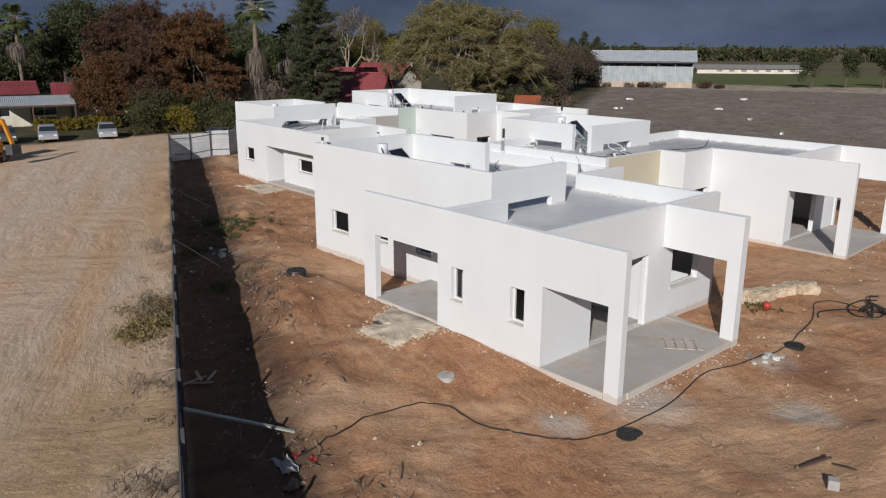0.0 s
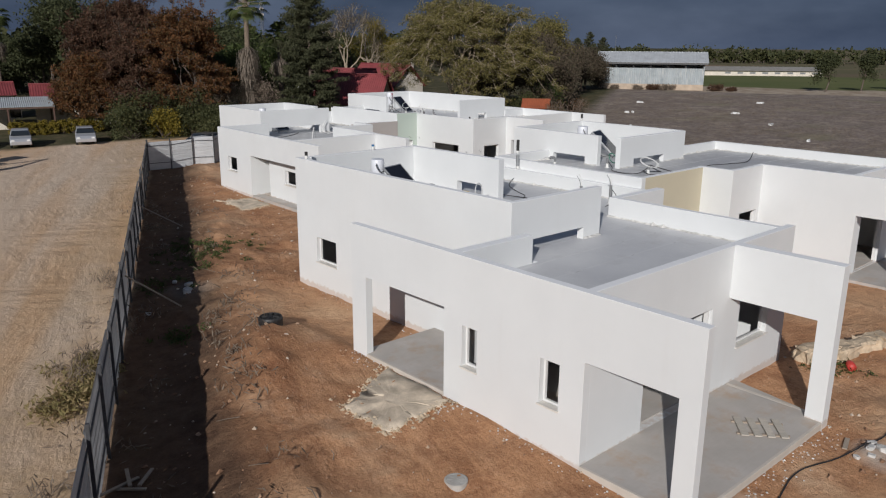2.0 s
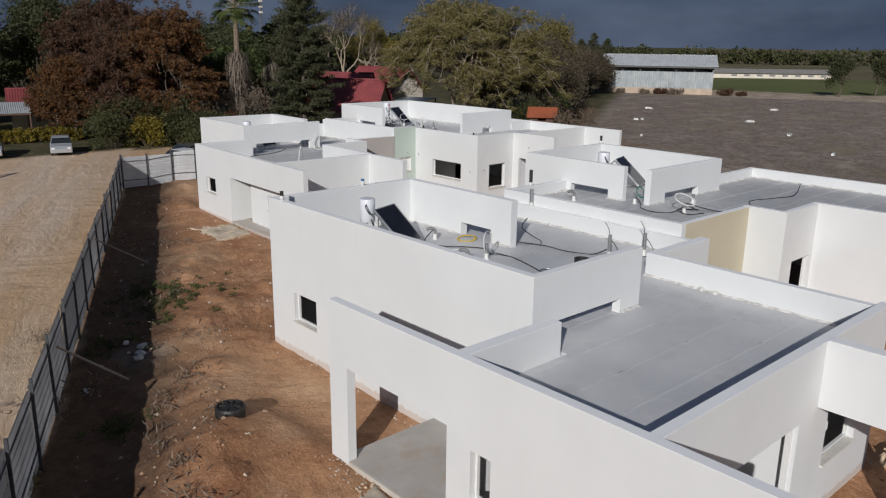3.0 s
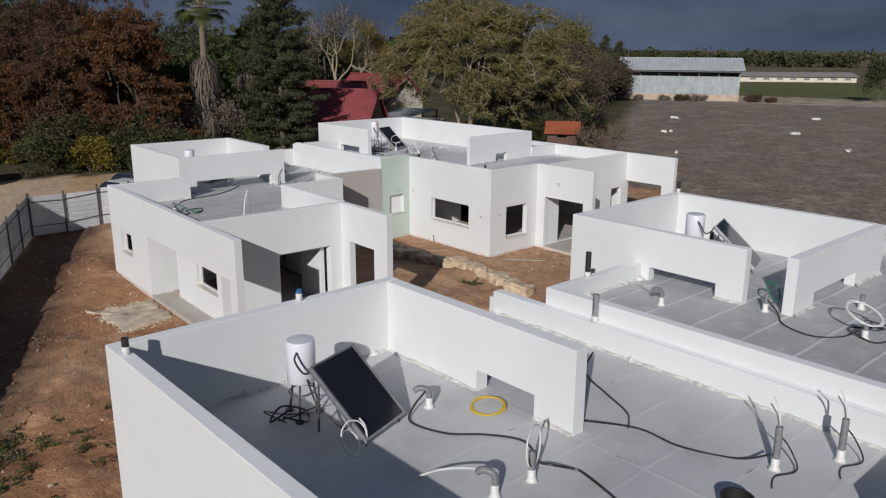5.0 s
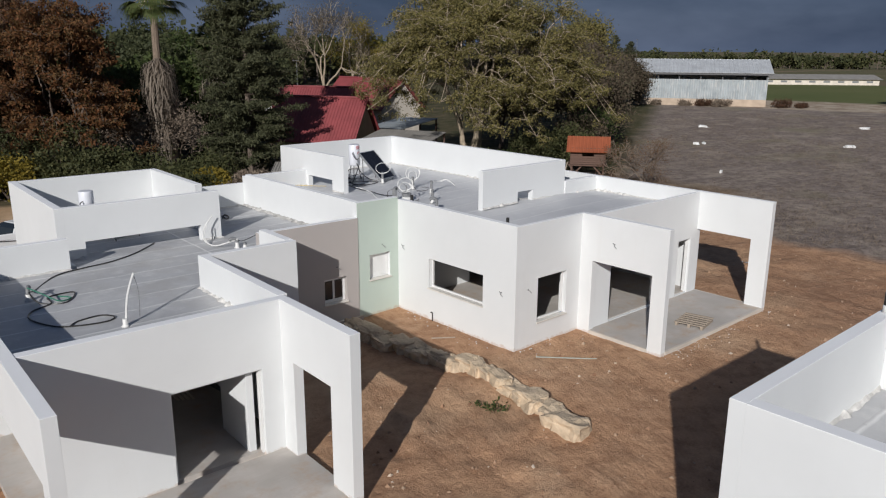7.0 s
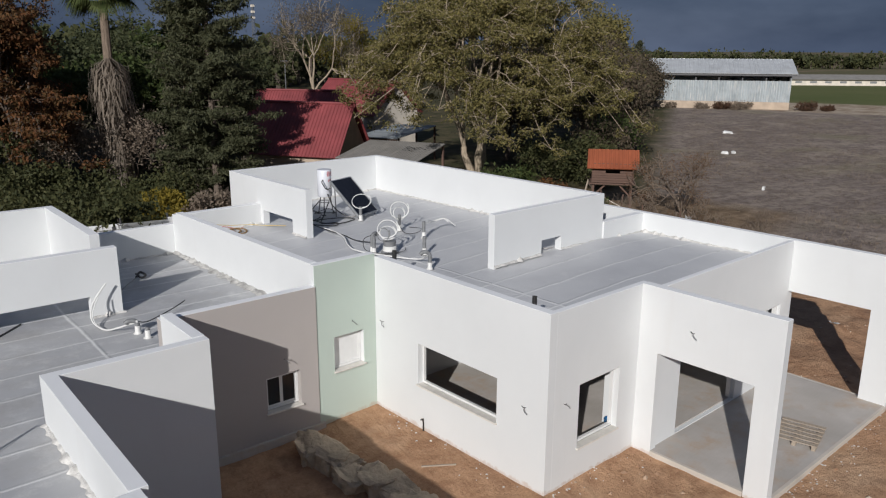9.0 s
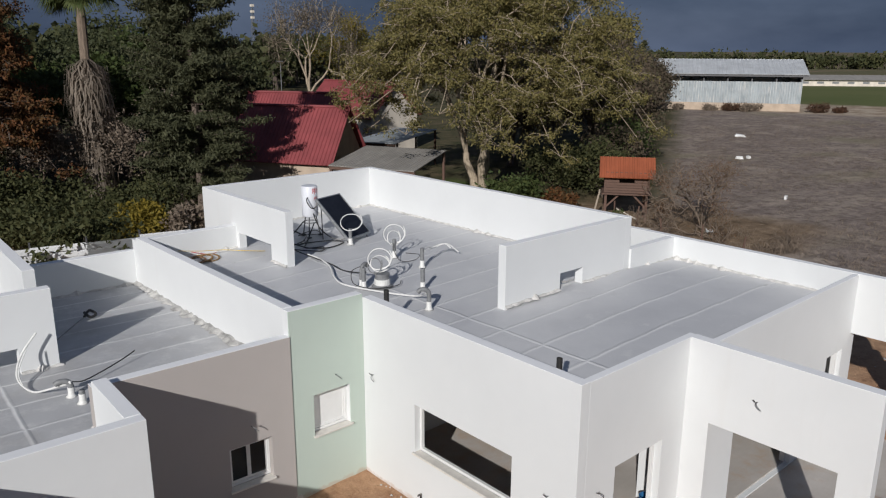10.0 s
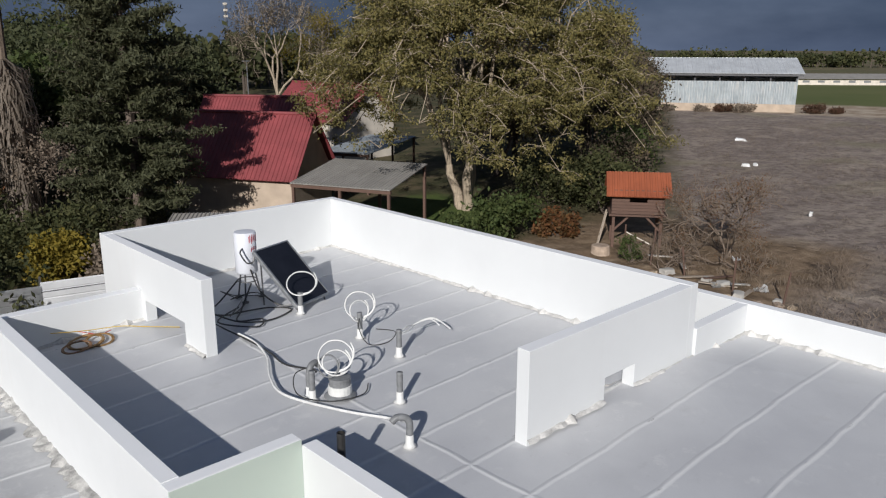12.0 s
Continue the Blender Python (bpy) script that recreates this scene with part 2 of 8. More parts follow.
def bark(name, color):
    n = Nodes(name)
    g = n.noise(5, 6, 0.65, stretch=(2.5, 2.5, 0.5))
    col = n.ramp(g, (0.3, tint(color, 0.55)), (0.7, tint(color, 1.25)))
    return n.done(col, 0.95, 0, n.bump(g, 0.6, 0.03))


PALE_BARK = bark("pale_bark", (0.37, 0.30, 0.22))
DARK_BARK = bark("dark_bark", (0.13, 0.10, 0.08))
GREY_TWIG = bark("grey_twig", (0.19, 0.145, 0.11))


def foliage(name, *colors):
    n = Nodes(name)
    isl = n.add("ShaderNodeNewGeometry")
    colors = [tint(c, 1.5) for c in colors]
    stops = [(0.02 + 0.96 * i / max(1, len(colors) - 1), c) for i, c in enumerate(colors)]
    col = n.ramp(isl.outputs["Random Per Island"], *stops)
    col = n.mix(n.math("MULTIPLY", n.noise(0.45, 3), 0.55), col, tint(colors[0], 0.55))
    n.done(col, 0.7, 0, None, Specular_IOR_Level=0.25)
    thin, both_ways = n.add("ShaderNodeBsdfTranslucent"), n.add("ShaderNodeMixShader", Fac=0.34)
    n.link(n.mix(0.35, col, tint(colors[-1], 1.6)), thin.inputs["Color"])
    n.link(n.bsdf.outputs[0], both_ways.inputs[1])
    n.link(thin.outputs[0], both_ways.inputs[2])
    n.link(both_ways.outputs[0], n.tree.nodes["Material Output"].inputs["Surface"])
    return n.mat


OLIVE_LEAF = foliage("olive_leaf", (0.092, 0.084, 0.031), (0.160, 0.140, 0.050), (0.228, 0.186, 0.070), (0.086, 0.086, 0.034))
AUTUMN_LEAF = foliage("autumn_leaf", (0.085, 0.040, 0.020), (0.150, 0.060, 0.022), (0.120, 0.068, 0.026), (0.062, 0.045, 0.022))
BROWN_LEAF = foliage("brown_leaf", (0.066, 0.036, 0.025), (0.105, 0.052, 0.032), (0.056, 0.042, 0.024))
RED_LEAF = foliage("purple_brown_leaf", (0.080, 0.063, 0.047), (0.108, 0.080, 0.055), (0.066, 0.064, 0.036))
DARK_LEAF = foliage("dark_leaf", (0.037, 0.043, 0.019), (0.057, 0.062, 0.025), (0.083, 0.080, 0.033))
EVERGREEN = foliage("evergreen_leaf", (0.036, 0.043, 0.021), (0.056, 0.064, 0.029), (0.078, 0.082, 0.038))
GREEN_LEAF = foliage("green_leaf", (0.036, 0.052, 0.017), (0.058, 0.077, 0.025), (0.080, 0.094, 0.030))
YELLOW_LEAF = foliage("yellow_leaf", (0.155, 0.119, 0.020), (0.211, 0.155, 0.025), (0.125, 0.112, 0.022))
NEEDLE = foliage("needle", (0.046, 0.050, 0.028), (0.068, 0.073, 0.038), (0.092, 0.093, 0.049))
PALM_LEAF = foliage("palm_leaf", (0.055, 0.079, 0.026), (0.092, 0.109, 0.036), (0.068, 0.079, 0.030))
DEAD_FROND = foliage("dead_frond", (0.165, 0.135, 0.108), (0.235, 0.200, 0.165), (0.190, 0.158, 0.126))
FADED_WEED = foliage("faded_weed", (0.20, 0.16, 0.075), (0.15, 0.135, 0.055), (0.27, 0.20, 0.11))
DRY_WEED = foliage("dry_weed", (0.16, 0.125, 0.095), (0.22, 0.175, 0.135), (0.13, 0.105, 0.08))


# ---- building helpers ----
def part(name, bm, material, parent, label="", smooth=False):
    """Links a bmesh as one mesh object under a thing or a part."""
    me = bpy.data.meshes.new(name)
    bm.to_mesh(me)
    bm.free()
    me.materials.append(material)
    if smooth:
        me.polygons.foreach_set("use_smooth", [True] * len(me.polygons))
    ob = new(name, me)
    ob.parent = parent
    if label:
        ob["label"] = label
    return ob


def raw_part(name, verts, faces, material, parent=None, smooth=False):
    """The same from arrays, for large meshes."""
    me = bpy.data.meshes.new(name)
    me.from_pydata([tuple(v) for v in verts], [], faces)
    me.materials.append(material)
    if smooth:
        me.polygons.foreach_set("use_smooth", [True] * len(me.polygons))
    me.update()
    ob = new(name, me)
    ob.parent = parent
    return ob


def thing(name, label, category, group="", kind="", at=(0, 0, 0), turn=0.0):
    ob = new(name)
    ob.matrix_basis = pose(*at, 0, 0, turn)
    return tagged(ob, label, category, group, kind)


def add_box(bm, x0, y0, z0, x1, y1, z1, m=None):
    vs = [bm.verts.new((x, y, z)) for z in (z0, z1) for y in (y0, y1) for x in (x0, x1)]
    for f in ((0, 2, 3, 1), (4, 5, 7, 6), (0, 1, 5, 4), (2, 6, 7, 3), (0, 4, 6, 2), (1, 3, 7, 5)):
        bm.faces.new([vs[i] for i in f])
    if m:
        for v in vs:
            v.co = m @ v.co
    return vs


def box(*sizes, m=None):
    bm = bmesh.new()
    add_box(bm, *sizes, m=m)
    return bm


def bevelled(ob, width=0.012, segments=2):
    mod = ob.modifiers.new("rounding", "BEVEL")
    mod.width, mod.segments, mod.limit_method, mod.angle_limit = width, segments, "ANGLE", radians(40)
    return ob


def add_tube(bm, pts, r, sides=6, r_end=None, cap=True):
    """A round bar along points."""
    pts = [Vector(p) for p in pts]
    rings = []
    side = None
    for i, p in enumerate(pts):
        d = (pts[min(i + 1, len(pts) - 1)] - pts[max(i - 1, 0)]).normalized()
        if side is None:
            side = d.orthogonal().normalized()
        side = (side - d * side.dot(d))
        side = side.normalized() if side.length > 1e-6 else d.orthogonal().normalized()
        up = d.cross(side)
        k = r if r_end is None else r + (r_end - r) * i / max(1, len(pts) - 1)
        rings.append([bm.verts.new(p + (side * math.cos(a) + up * math.sin(a)) * k) for a in (2 * math.pi * j / sides for j in range(sides))])
    for a, b in zip(rings, rings[1:]):
        for j in range(sides):
            bm.faces.new((a[j], a[(j + 1) % sides], b[(j + 1) % sides], b[j]))
    if cap:
        bm.faces.new(rings[0][::-1])
        bm.faces.new(rings[-1])


def tube(pts, r, sides=6, r_end=None):
    bm = bmesh.new()
    add_tube(bm, pts, r, sides, r_end)
    return bm


def curve_points(pts, per=6, closed=False):
    """A smooth line through points."""
    pts = [Vector(p) for p in pts]
    out = []
    n = len(pts)
    for i in range(n if closed else n - 1):
        p = [pts[(i + k) % n] if closed else pts[min(max(i + k, 0), n - 1)] for k in (-1, 0, 1, 2)]
        for j in range(per):
            t = j / per
            out.append(0.5 * (2 * p[1] + (p[2] - p[0]) * t + (2 * p[0] - 5 * p[1] + 4 * p[2] - p[3]) * t * t + (3 * p[1] - p[0] - 3 * p[2] + p[3]) * t ** 3))
    out.append(pts[0] if closed else pts[-1])
    return out


def add_lathe(bm, profile, sides=20, centre=(0, 0)):
    """A turned shape from (radius, height) pairs."""
    rings = []
    for r, z in profile:
        rings.append([bm.verts.new((centre[0] + r * math.cos(a), centre[1] + r * math.sin(a), z)) for a in (2 * math.pi * j / sides for j in range(sides))])
    for a, b in zip(rings, rings[1:]):
        for j in range(sides):
            bm.faces.new((a[j], a[(j + 1) % sides], b[(j + 1) % sides], b[j]))
    bm.faces.new(rings[0][::-1])
    bm.faces.new(rings[-1])


def lathe(profile, sides=20, centre=(0, 0)):
    bm = bmesh.new()
    add_lathe(bm, profile, sides, centre)
    return bm


def wall_mesh(x0, y0, x1, y1, z0, z1, holes=()):
    """A straight wall with openings that go through it; holes are (from, to, bottom, top) along the wall."""
    along_x = (x1 - x0) > (y1 - y0)
    u0, u1, v0, v1 = (x0, x1, y0, y1) if along_x else (y0, y1, x0, x1)
    us = sorted({u0, u1, *[h for a in holes for h in a[:2] if u0 < h < u1]})
    zs = sorted({z0, z1, *[h for a in holes for h in a[2:] if z0 < h < z1]})

    def solid(i, j):
        if not (0 <= i < len(us) - 1 and 0 <= j < len(zs) - 1):
            return False
        u, z = (us[i] + us[i + 1]) / 2, (zs[j] + zs[j + 1]) / 2
        return not any(a < u < b and c < z < d for a, b, c, d in holes)

    bm = bmesh.new()
    cache = {}

    def vert(i, j, k):
        if (i, j, k) not in cache:
            u, v = us[i], (v0, v1)[k]
            cache[i, j, k] = bm.verts.new((u, v, zs[j]) if along_x else (v, u, zs[j]))
        return cache[i, j, k]

    for i in range(len(us) - 1):
        for j in range(len(zs) - 1):
            if not solid(i, j):
                continue
            bm.faces.new((vert(i, j, 0), vert(i + 1, j, 0), vert(i + 1, j + 1, 0), vert(i, j + 1, 0)))
            bm.faces.new((vert(i, j, 1), vert(i, j + 1, 1), vert(i + 1, j + 1, 1), vert(i + 1, j, 1)))
            for di, dj, a, b in ((-1, 0, (i, j), (i, j + 1)), (1, 0, (i + 1, j + 1), (i + 1, j)), (0, -1, (i + 1, j), (i, j)), (0, 1, (i, j + 1), (i + 1, j + 1))):
                if not solid(i + di, j + dj):
                    bm.faces.new((vert(*a, 0), vert(*b, 0), vert(*b, 1), vert(*a, 1)))
    bmesh.ops.recalc_face_normals(bm, faces=bm.faces)
    return bm


def wall(house, x0, y0, x1, y1, z0, z1, holes=(), material=None, name="wall", round_by=0.003):
    ob = bevelled(part(name, wall_mesh(x0, y0, x1, y1, z0, z1, holes), material or WHITE, house), round_by)
    if z1 > 2.9:                                 # white weather coat on parapets, paler to brighten tops under the low sun
        part("coping", box(x0 + 0.004, y0 + 0.004, z1 - 0.03, x1 - 0.004, y1 - 0.004, z1 + 0.006), COPING, house)
    return ob


def slab(house, name, outline, z0, z1, material, label="", fall=None):
    """A slab of any outline; fall: its top's height at x, where it slopes."""
    bm = bmesh.new()
    low = [bm.verts.new((x, y, z0)) for x, y in outline]
    high = [bm.verts.new((x, y, fall(x) if fall else z1)) for x, y in outline]
    bm.faces.new(low[::-1])
    bm.faces.new(high)
    n = len(outline)
    for i in range(n):
        bm.faces.new((low[i], low[(i + 1) % n], high[(i + 1) % n], high[i]))
    bmesh.ops.recalc_face_normals(bm, faces=bm.faces)
    return part(name, bm, material, house, label)


def window(house, plane, at, u0, u1, z0, z1, inside, sashes=0, sill=0.05, jamb="all", shutter=False):
    """An aluminium frame in an opening of a wall whose outer face lies at plane = at; inside: +1 or -1, the way in."""
    w = new("window")
    w.parent = house

    def place(a0, a1, d0, d1, b0, b1):
        d0, d1 = sorted((at + inside * d0, at + inside * d1))
        return (a0, d0, b0, a1, d1, b1) if plane == "y" else (d0, a0, b0, d1, a1, b1)

    bm = bmesh.new()
    k = 0.05
    add_box(bm, *place(u0 + 0.004, u0 + k, 0.125, 0.185, z0 + 0.03, z1 - 0.004))
    add_box(bm, *place(u1 - k, u1 - 0.004, 0.125, 0.185, z0 + 0.03, z1 - 0.004))
    add_box(bm, *place(u0 + k, u1 - k, 0.125, 0.185, z1 - k, z1 - 0.004))
    add_box(bm, *place(u0 + k, u1 - k, 0.125, 0.185, z0 + 0.03, z0 + 0.03 + k))
    part("window_frame", bm, ALU, w, "white aluminium frame")
    if sill:
        bevelled(part("window_sill", box(*place(u0 - 0.03, u1 + 0.03, -sill, 0.123, z0 - 0.012, z0 + 0.026)), SILL, w), 0.006)
    for i in range(sashes):
        a = u0 + k + (u1 - u0 - 2 * k) * i / sashes
        b = u0 + k + (u1 - u0 - 2 * k) * (i + 1) / sashes
        bm = bmesh.new()
        for s in ((a, a + 0.035, z0 + 0.085, z1 - 0.055), (b - 0.035, b, z0 + 0.085, z1 - 0.055), (a + 0.035, b - 0.035, z0 + 0.085, z0 + 0.12), (a + 0.035, b - 0.035, z1 - 0.09, z1 - 0.055)):
            add_box(bm, *place(s[0], s[1], 0.14, 0.172, s[2], s[3]))
        part("sash", bm, ALU, w)
        part("pane", box(*place(a + 0.035, b - 0.035, 0.152, 0.158, z0 + 0.12, z1 - 0.09)), ALU if shutter else GLASS, w)
    return w


def door_jamb(house, plane, at, u0, u1, z0, z1, inside):
    d = new("door_frame")
    d.parent = house
    bm = bmesh.new()
    lo, hi = sorted((at + inside * 0.08, at + inside * 0.18))
    for a, b, c, e in ((u0 + 0.004, u0 + 0.05, z0, z1 - 0.004), (u1 - 0.05, u1 - 0.004, z0, z1 - 0.004), (u0 + 0.05, u1 - 0.05, z1 - 0.05, z1 - 0.004)):
        add_box(bm, *((a, lo, c, b, hi, e) if plane == "y" else (lo, a, c, hi, b, e)))
    part("jamb", bm, ALU, d)


def slab_edge(house, x0, y0, x1, y1, z):
    """A pale mortar rim along a slab's edge, a little proud of it."""
    bevelled(part("slab_edge", box(x0, y0, z - 0.16, x1, y1, z + 0.004), SLAB_RIM, house, "pale mortar edge"), 0.006)


def c_roof(x):
    """Height of the third house's roof, which falls towards its front."""
    return 3.185 - 0.045 * (23.25 - x) if x < 23.25 else 3.185 + 0.016 * (x - 23.25) if x < 28 else 3.15


def fillet(house, x0, y0, x1, y1, z, side, fall=None, big=1.0):
    """Rough mortar along the foot of a parapet; side: the way in which it lies on the roof."""
    rng = random.Random(int(abs(x0 * 97 + y0 * 31 + x1 * 13 + y1 * 7) * 10))
    a, b, s = Vector((x0, y0, fall(x0) if fall else z)), Vector((x1, y1, fall(x1) if fall else z)), Vector((*side, 0))
    n = max(3, int((b - a).length / 0.11))
    bm = bmesh.new()
    rows = []
    for i in range(n + 1):
        p = a.lerp(b, i / n)
        h, d = rng.uniform(0.03, 0.06) * (1 + 0.4 * (big - 1)), rng.uniform(0.03, 0.09) * big
        if rng.random() < 0.07:
            h, d = h + 0.05, d + 0.06
        rows.append([bm.verts.new(q) for q in (p - s * 0.003 + Vector((0, 0, h)), p + s * d * 0.45 + Vector((0, 0, h * 0.75)), p + s * d + Vector((0, 0, 0.004)))])
    for r, q in zip(rows, rows[1:]):
        for j in range(2):
            bm.faces.new((r[j], q[j], q[j + 1], r[j + 1]))
    part("sealing_strip", bm, MORTAR if big < 2 else STAINED_MORTAR, house, "rough pale sealing mortar")


def smooth01(a, b, v):
    t = min(1.0, max(0.0, (v - a) / (b - a)))
    return t * t * (3 - 2 * t)


# ---- ground ----
FENCE_A, FENCE_WAY = Vector((-5.0, 12.3)), Vector((0.3855, 0.9227))


def fence_side(x, y):
    """Metres to the building-site side of the fence line."""
    return FENCE_WAY.y * (x - FENCE_A.x) - FENCE_WAY.x * (y - FENCE_A.y)


BUILT = ((0, 0, 5.9, 2.4), (0, 2.3, 10.6, 16.2), (10.6, 7.2, 18.2, 16.9), (16.6, 1.4, 22, 12.1), (8.0, 23.5, 13.9, 34.3), (11.4, 30, 19.4, 40.5), (20.6, 23.6, 29.4, 40.5))


def ground_height(x, y):
    s = fence_side(x, y)
    site = smooth01(0.3, 2.0, s) * smooth01(48, 43, x) * smooth01(-16, -10, y) * smooth01(47, 43, y)
    h = 0.30 * smooth01(0.5, 5.5, y) * smooth01(16, 11, y) * smooth01(0.7, -0.3, x) * smooth01(0.5, 3.0, s)
    h += 0.02 * smooth01(2, 7, x) * smooth01(18, 15, x) * smooth01(19, 23, y) * smooth01(38, 33, y)
    h += 0.13 * smooth01(17, 21, x) * smooth01(18, 24, y) * smooth01(50, 44, y)
    h += 0.05 * smooth01(12, 16, x) * smooth01(12, 6, y) * smooth01(40, 30, x)
    h += 0.75 * smooth01(55, 100, x)
    p = Vector((x, y, 0))
    churned = smooth01(-0.25, 0.35, noise.fractal(p * 0.22 + Vector((3, 8, 0)), 1, 2, 3))
    gap = min(max(x0 - x, x - x1, y0 - y, y - y1) for x0, y0, x1, y1 in BUILT)
    free = smooth01(0.1, 1.6, gap)
    rough = noise.fractal(p * 0.55, 0.9, 2.1, 5) * 0.10 + noise.fractal(p * 1.9 + Vector((9, 3, 0)), 0.8, 2.1, 3) * (0.035 + 0.10 * churned)
    rough *= 0.25 + 0.75 * free
    if -16 < x < 48 and -16 < y < 48:
        bank = smooth01(-4.5, -2.5, x) * smooth01(3.2, 1.5, x) * smooth01(8.5, 10.5, y) * smooth01(21, 17, y)
        h += rough * site * (0.85 + 0.9 * bank)
        h += 0.10 * bank * abs(noise.fractal(Vector((x * 1.5 + y * 0.5, y * 0.7 - x * 0.3, 2)), 0.8, 2.1, 4))
        ridge = math.exp(-((s - 3.3) / 1.1) ** 2) * smooth01(46, 40, y)
        h += site * ridge * (0.20 + 0.42 * max(0.0, noise.fractal(p * 0.35 + Vector((5, 1, 0)), 1, 2, 4)))
        h += 0.35 * site * math.exp(-((x - 10.5) / 5) ** 2 - ((y + 6.5) / 2.2) ** 2)
        h += (0.22 + 0.5 * max(0.0, rough * 4)) * math.exp(-((x - 2.6) / 1.3) ** 2 - ((y + 5.0) / 0.8) ** 2)
    else:
        h += rough * 0.25
    return h


def spaced(lo, hi, a, b, fine, growth):
    out = [a]
    while out[-1] < b:
        out.append(out[-1] + fine)
    step = fine
    while out[-1] < hi:
        step *= growth
        out.append(min(hi, out[-1] + step))
    step, low = fine, [a]
    while low[-1] > lo:
        step *= growth
        low.append(max(lo, low[-1] - step))
    return low[:0:-1] + out


gx = spaced(-2500, 4000, -15.5, 47.0, 0.25, 1.12)
gy = spaced(-2500, 4000, -14.0, 48.0, 0.25, 1.12)
g_verts = [(x, y, ground_height(x, y)) for y in gy for x in gx]
g_faces = [(j * len(gx) + i, j * len(gx) + i + 1, (j + 1) * len(gx) + i + 1, (j + 1) * len(gx) + i) for j in range(len(gy) - 1) for i in range(len(gx) - 1)]


def ground_material():
    n = Nodes("ground_soil")
    sep = n.add("ShaderNodeSeparateXYZ")
    n.link(n.coord.outputs["Object"], sep.inputs[0])
    X, Y = sep.outputs["X"], sep.outputs["Y"]
    edge = n.math("SUBTRACT", n.noise(0.35, 6, 0.65), 0.5)
    edge_far = n.math("SUBTRACT", n.noise(0.06, 5, 0.6), 0.5)

    def half(a, b, c, soft, wob=2.0, wob_src=None):
        """1 where a x + b y + c > 0, with a ragged edge."""
        d = n.math("ADD", n.math("MULTIPLY", X, a), n.math("MULTIPLY_ADD", Y, b, c))
        d = n.math("MULTIPLY_ADD", wob_src or edge, wob, d)
        return n.math("MULTIPLY_ADD", d, 1.0 / soft, 0.5, clamp=True)

    def both(p, q):
        return n.math("MULTIPLY", p, q)

    # brown site soil: clods, smeared tracks, pale dust
    a = n.noise(0.22, 7, 0.62)
    soil = n.ramp(a, (0.30, (0.385, 0.193, 0.098)), (0.5, (0.515, 0.275, 0.145)), (0.70, (0.635, 0.372, 0.210)))

    def smear(angle, scale):
        m = n.add("ShaderNodeMapping")
        m.vector_type = "TEXTURE"
        m.inputs["Scale"].default_value = (1.0, 4.5, 1.0)
        m.inputs["Rotation"].default_value = (0, 0, radians(angle))
        warp = n.add("ShaderNodeVectorMath")
        warp.operation = "MULTIPLY_ADD"
        big = n.add("ShaderNodeTexNoise", Scale=0.09, Detail=2.0)
        n.link(n.coord.outputs["Object"], big.inputs["Vector"])
        n.link(big.outputs["Color"], warp.inputs[0])
        warp.inputs[1].default_value = (2.5, 2.5, 0)
        n.link(n.coord.outputs["Object"], warp.inputs[2])
        n.link(warp.outputs[0], m.inputs["Vector"])
        return n.noise(scale, 5, 0.6, where=m.outputs["Vector"])

    ruts = n.math("MULTIPLY", smear(-18, 1.1), 1.0)
    ruts2 = smear(62, 1.0)
    pick = n.ramp(n.noise(0.13, 2), (0.47, (0, 0, 0)), (0.55, (1, 1, 1)))
    rut = n.mix(pick, ruts, ruts2)
    soil = n.mix(n.ramp(rut, (0.30, (0.85, 0.85, 0.85)), (0.45, (0, 0, 0))), soil, (0.285, 0.126, 0.062))
    soil = n.mix(n.ramp(rut, (0.55, (0, 0, 0)), (0.70, (0.6, 0.6, 0.6))), soil, (0.656, 0.393, 0.233))
    fine = n.noise(2.4, 8, 0.72)
    soil = n.mix(n.ramp(fine, (0.36, (0.7, 0.7, 0.7)), (0.53, (0, 0, 0))), soil, (0.275, 0.122, 0.062))
    crumb = n.noise(16.0, 6, 0.75)
    soil = n.mix(n.ramp(crumb, (0.36, (0.5, 0.5, 0.5)), (0.50, (0, 0, 0))), soil, (0.244, 0.118, 0.065))
    soil = n.mix(n.ramp(crumb, (0.54, (0, 0, 0)), (0.68, (0.4, 0.4, 0.4))), soil, (0.66, 0.44, 0.29))
    soil = n.mix(n.ramp(n.noise(0.11, 5, 0.6), (0.48, (0, 0, 0)), (0.62, (0.6, 0.6, 0.6))), soil, (0.50, 0.335, 0.205))
    soil = n.mix(n.ramp(n.noise(0.31, 6, 0.7), (0.30, (0.65, 0.65, 0.65)), (0.43, (0, 0, 0))), soil, (0.275, 0.130, 0.070))
    dust = n.ramp(n.noise(0.45, 7, 0.72), (0.54, (0, 0, 0)), (0.70, (0.75, 0.75, 0.75)))
    soil = n.mix(dust, soil, (0.656, 0.432, 0.275))
    specks = n.ramp(n.noise(13.0, 4, 0.6), (0.68, (0, 0, 0)), (0.73, (0.7, 0.7, 0.7)))
    soil = n.mix(both(specks, n.noise(0.4, 3)), soil, (0.784, 0.589, 0.429))
    def spot(x, y, radius):
        d = n.add("ShaderNodeVectorMath")
        d.operation = "DISTANCE"
        n.link(n.coord.outputs["Object"], d.inputs[0])
        d.inputs[1].default_value = (x, y, 0.1)
        v = n.math("MULTIPLY_ADD", edge, 2.2 * radius, d.outputs["Value"])
        return n.ramp(n.math("DIVIDE", v, radius * 2.0), (0.25, (0.75, 0.75, 0.75)), (0.60, (0, 0, 0)))

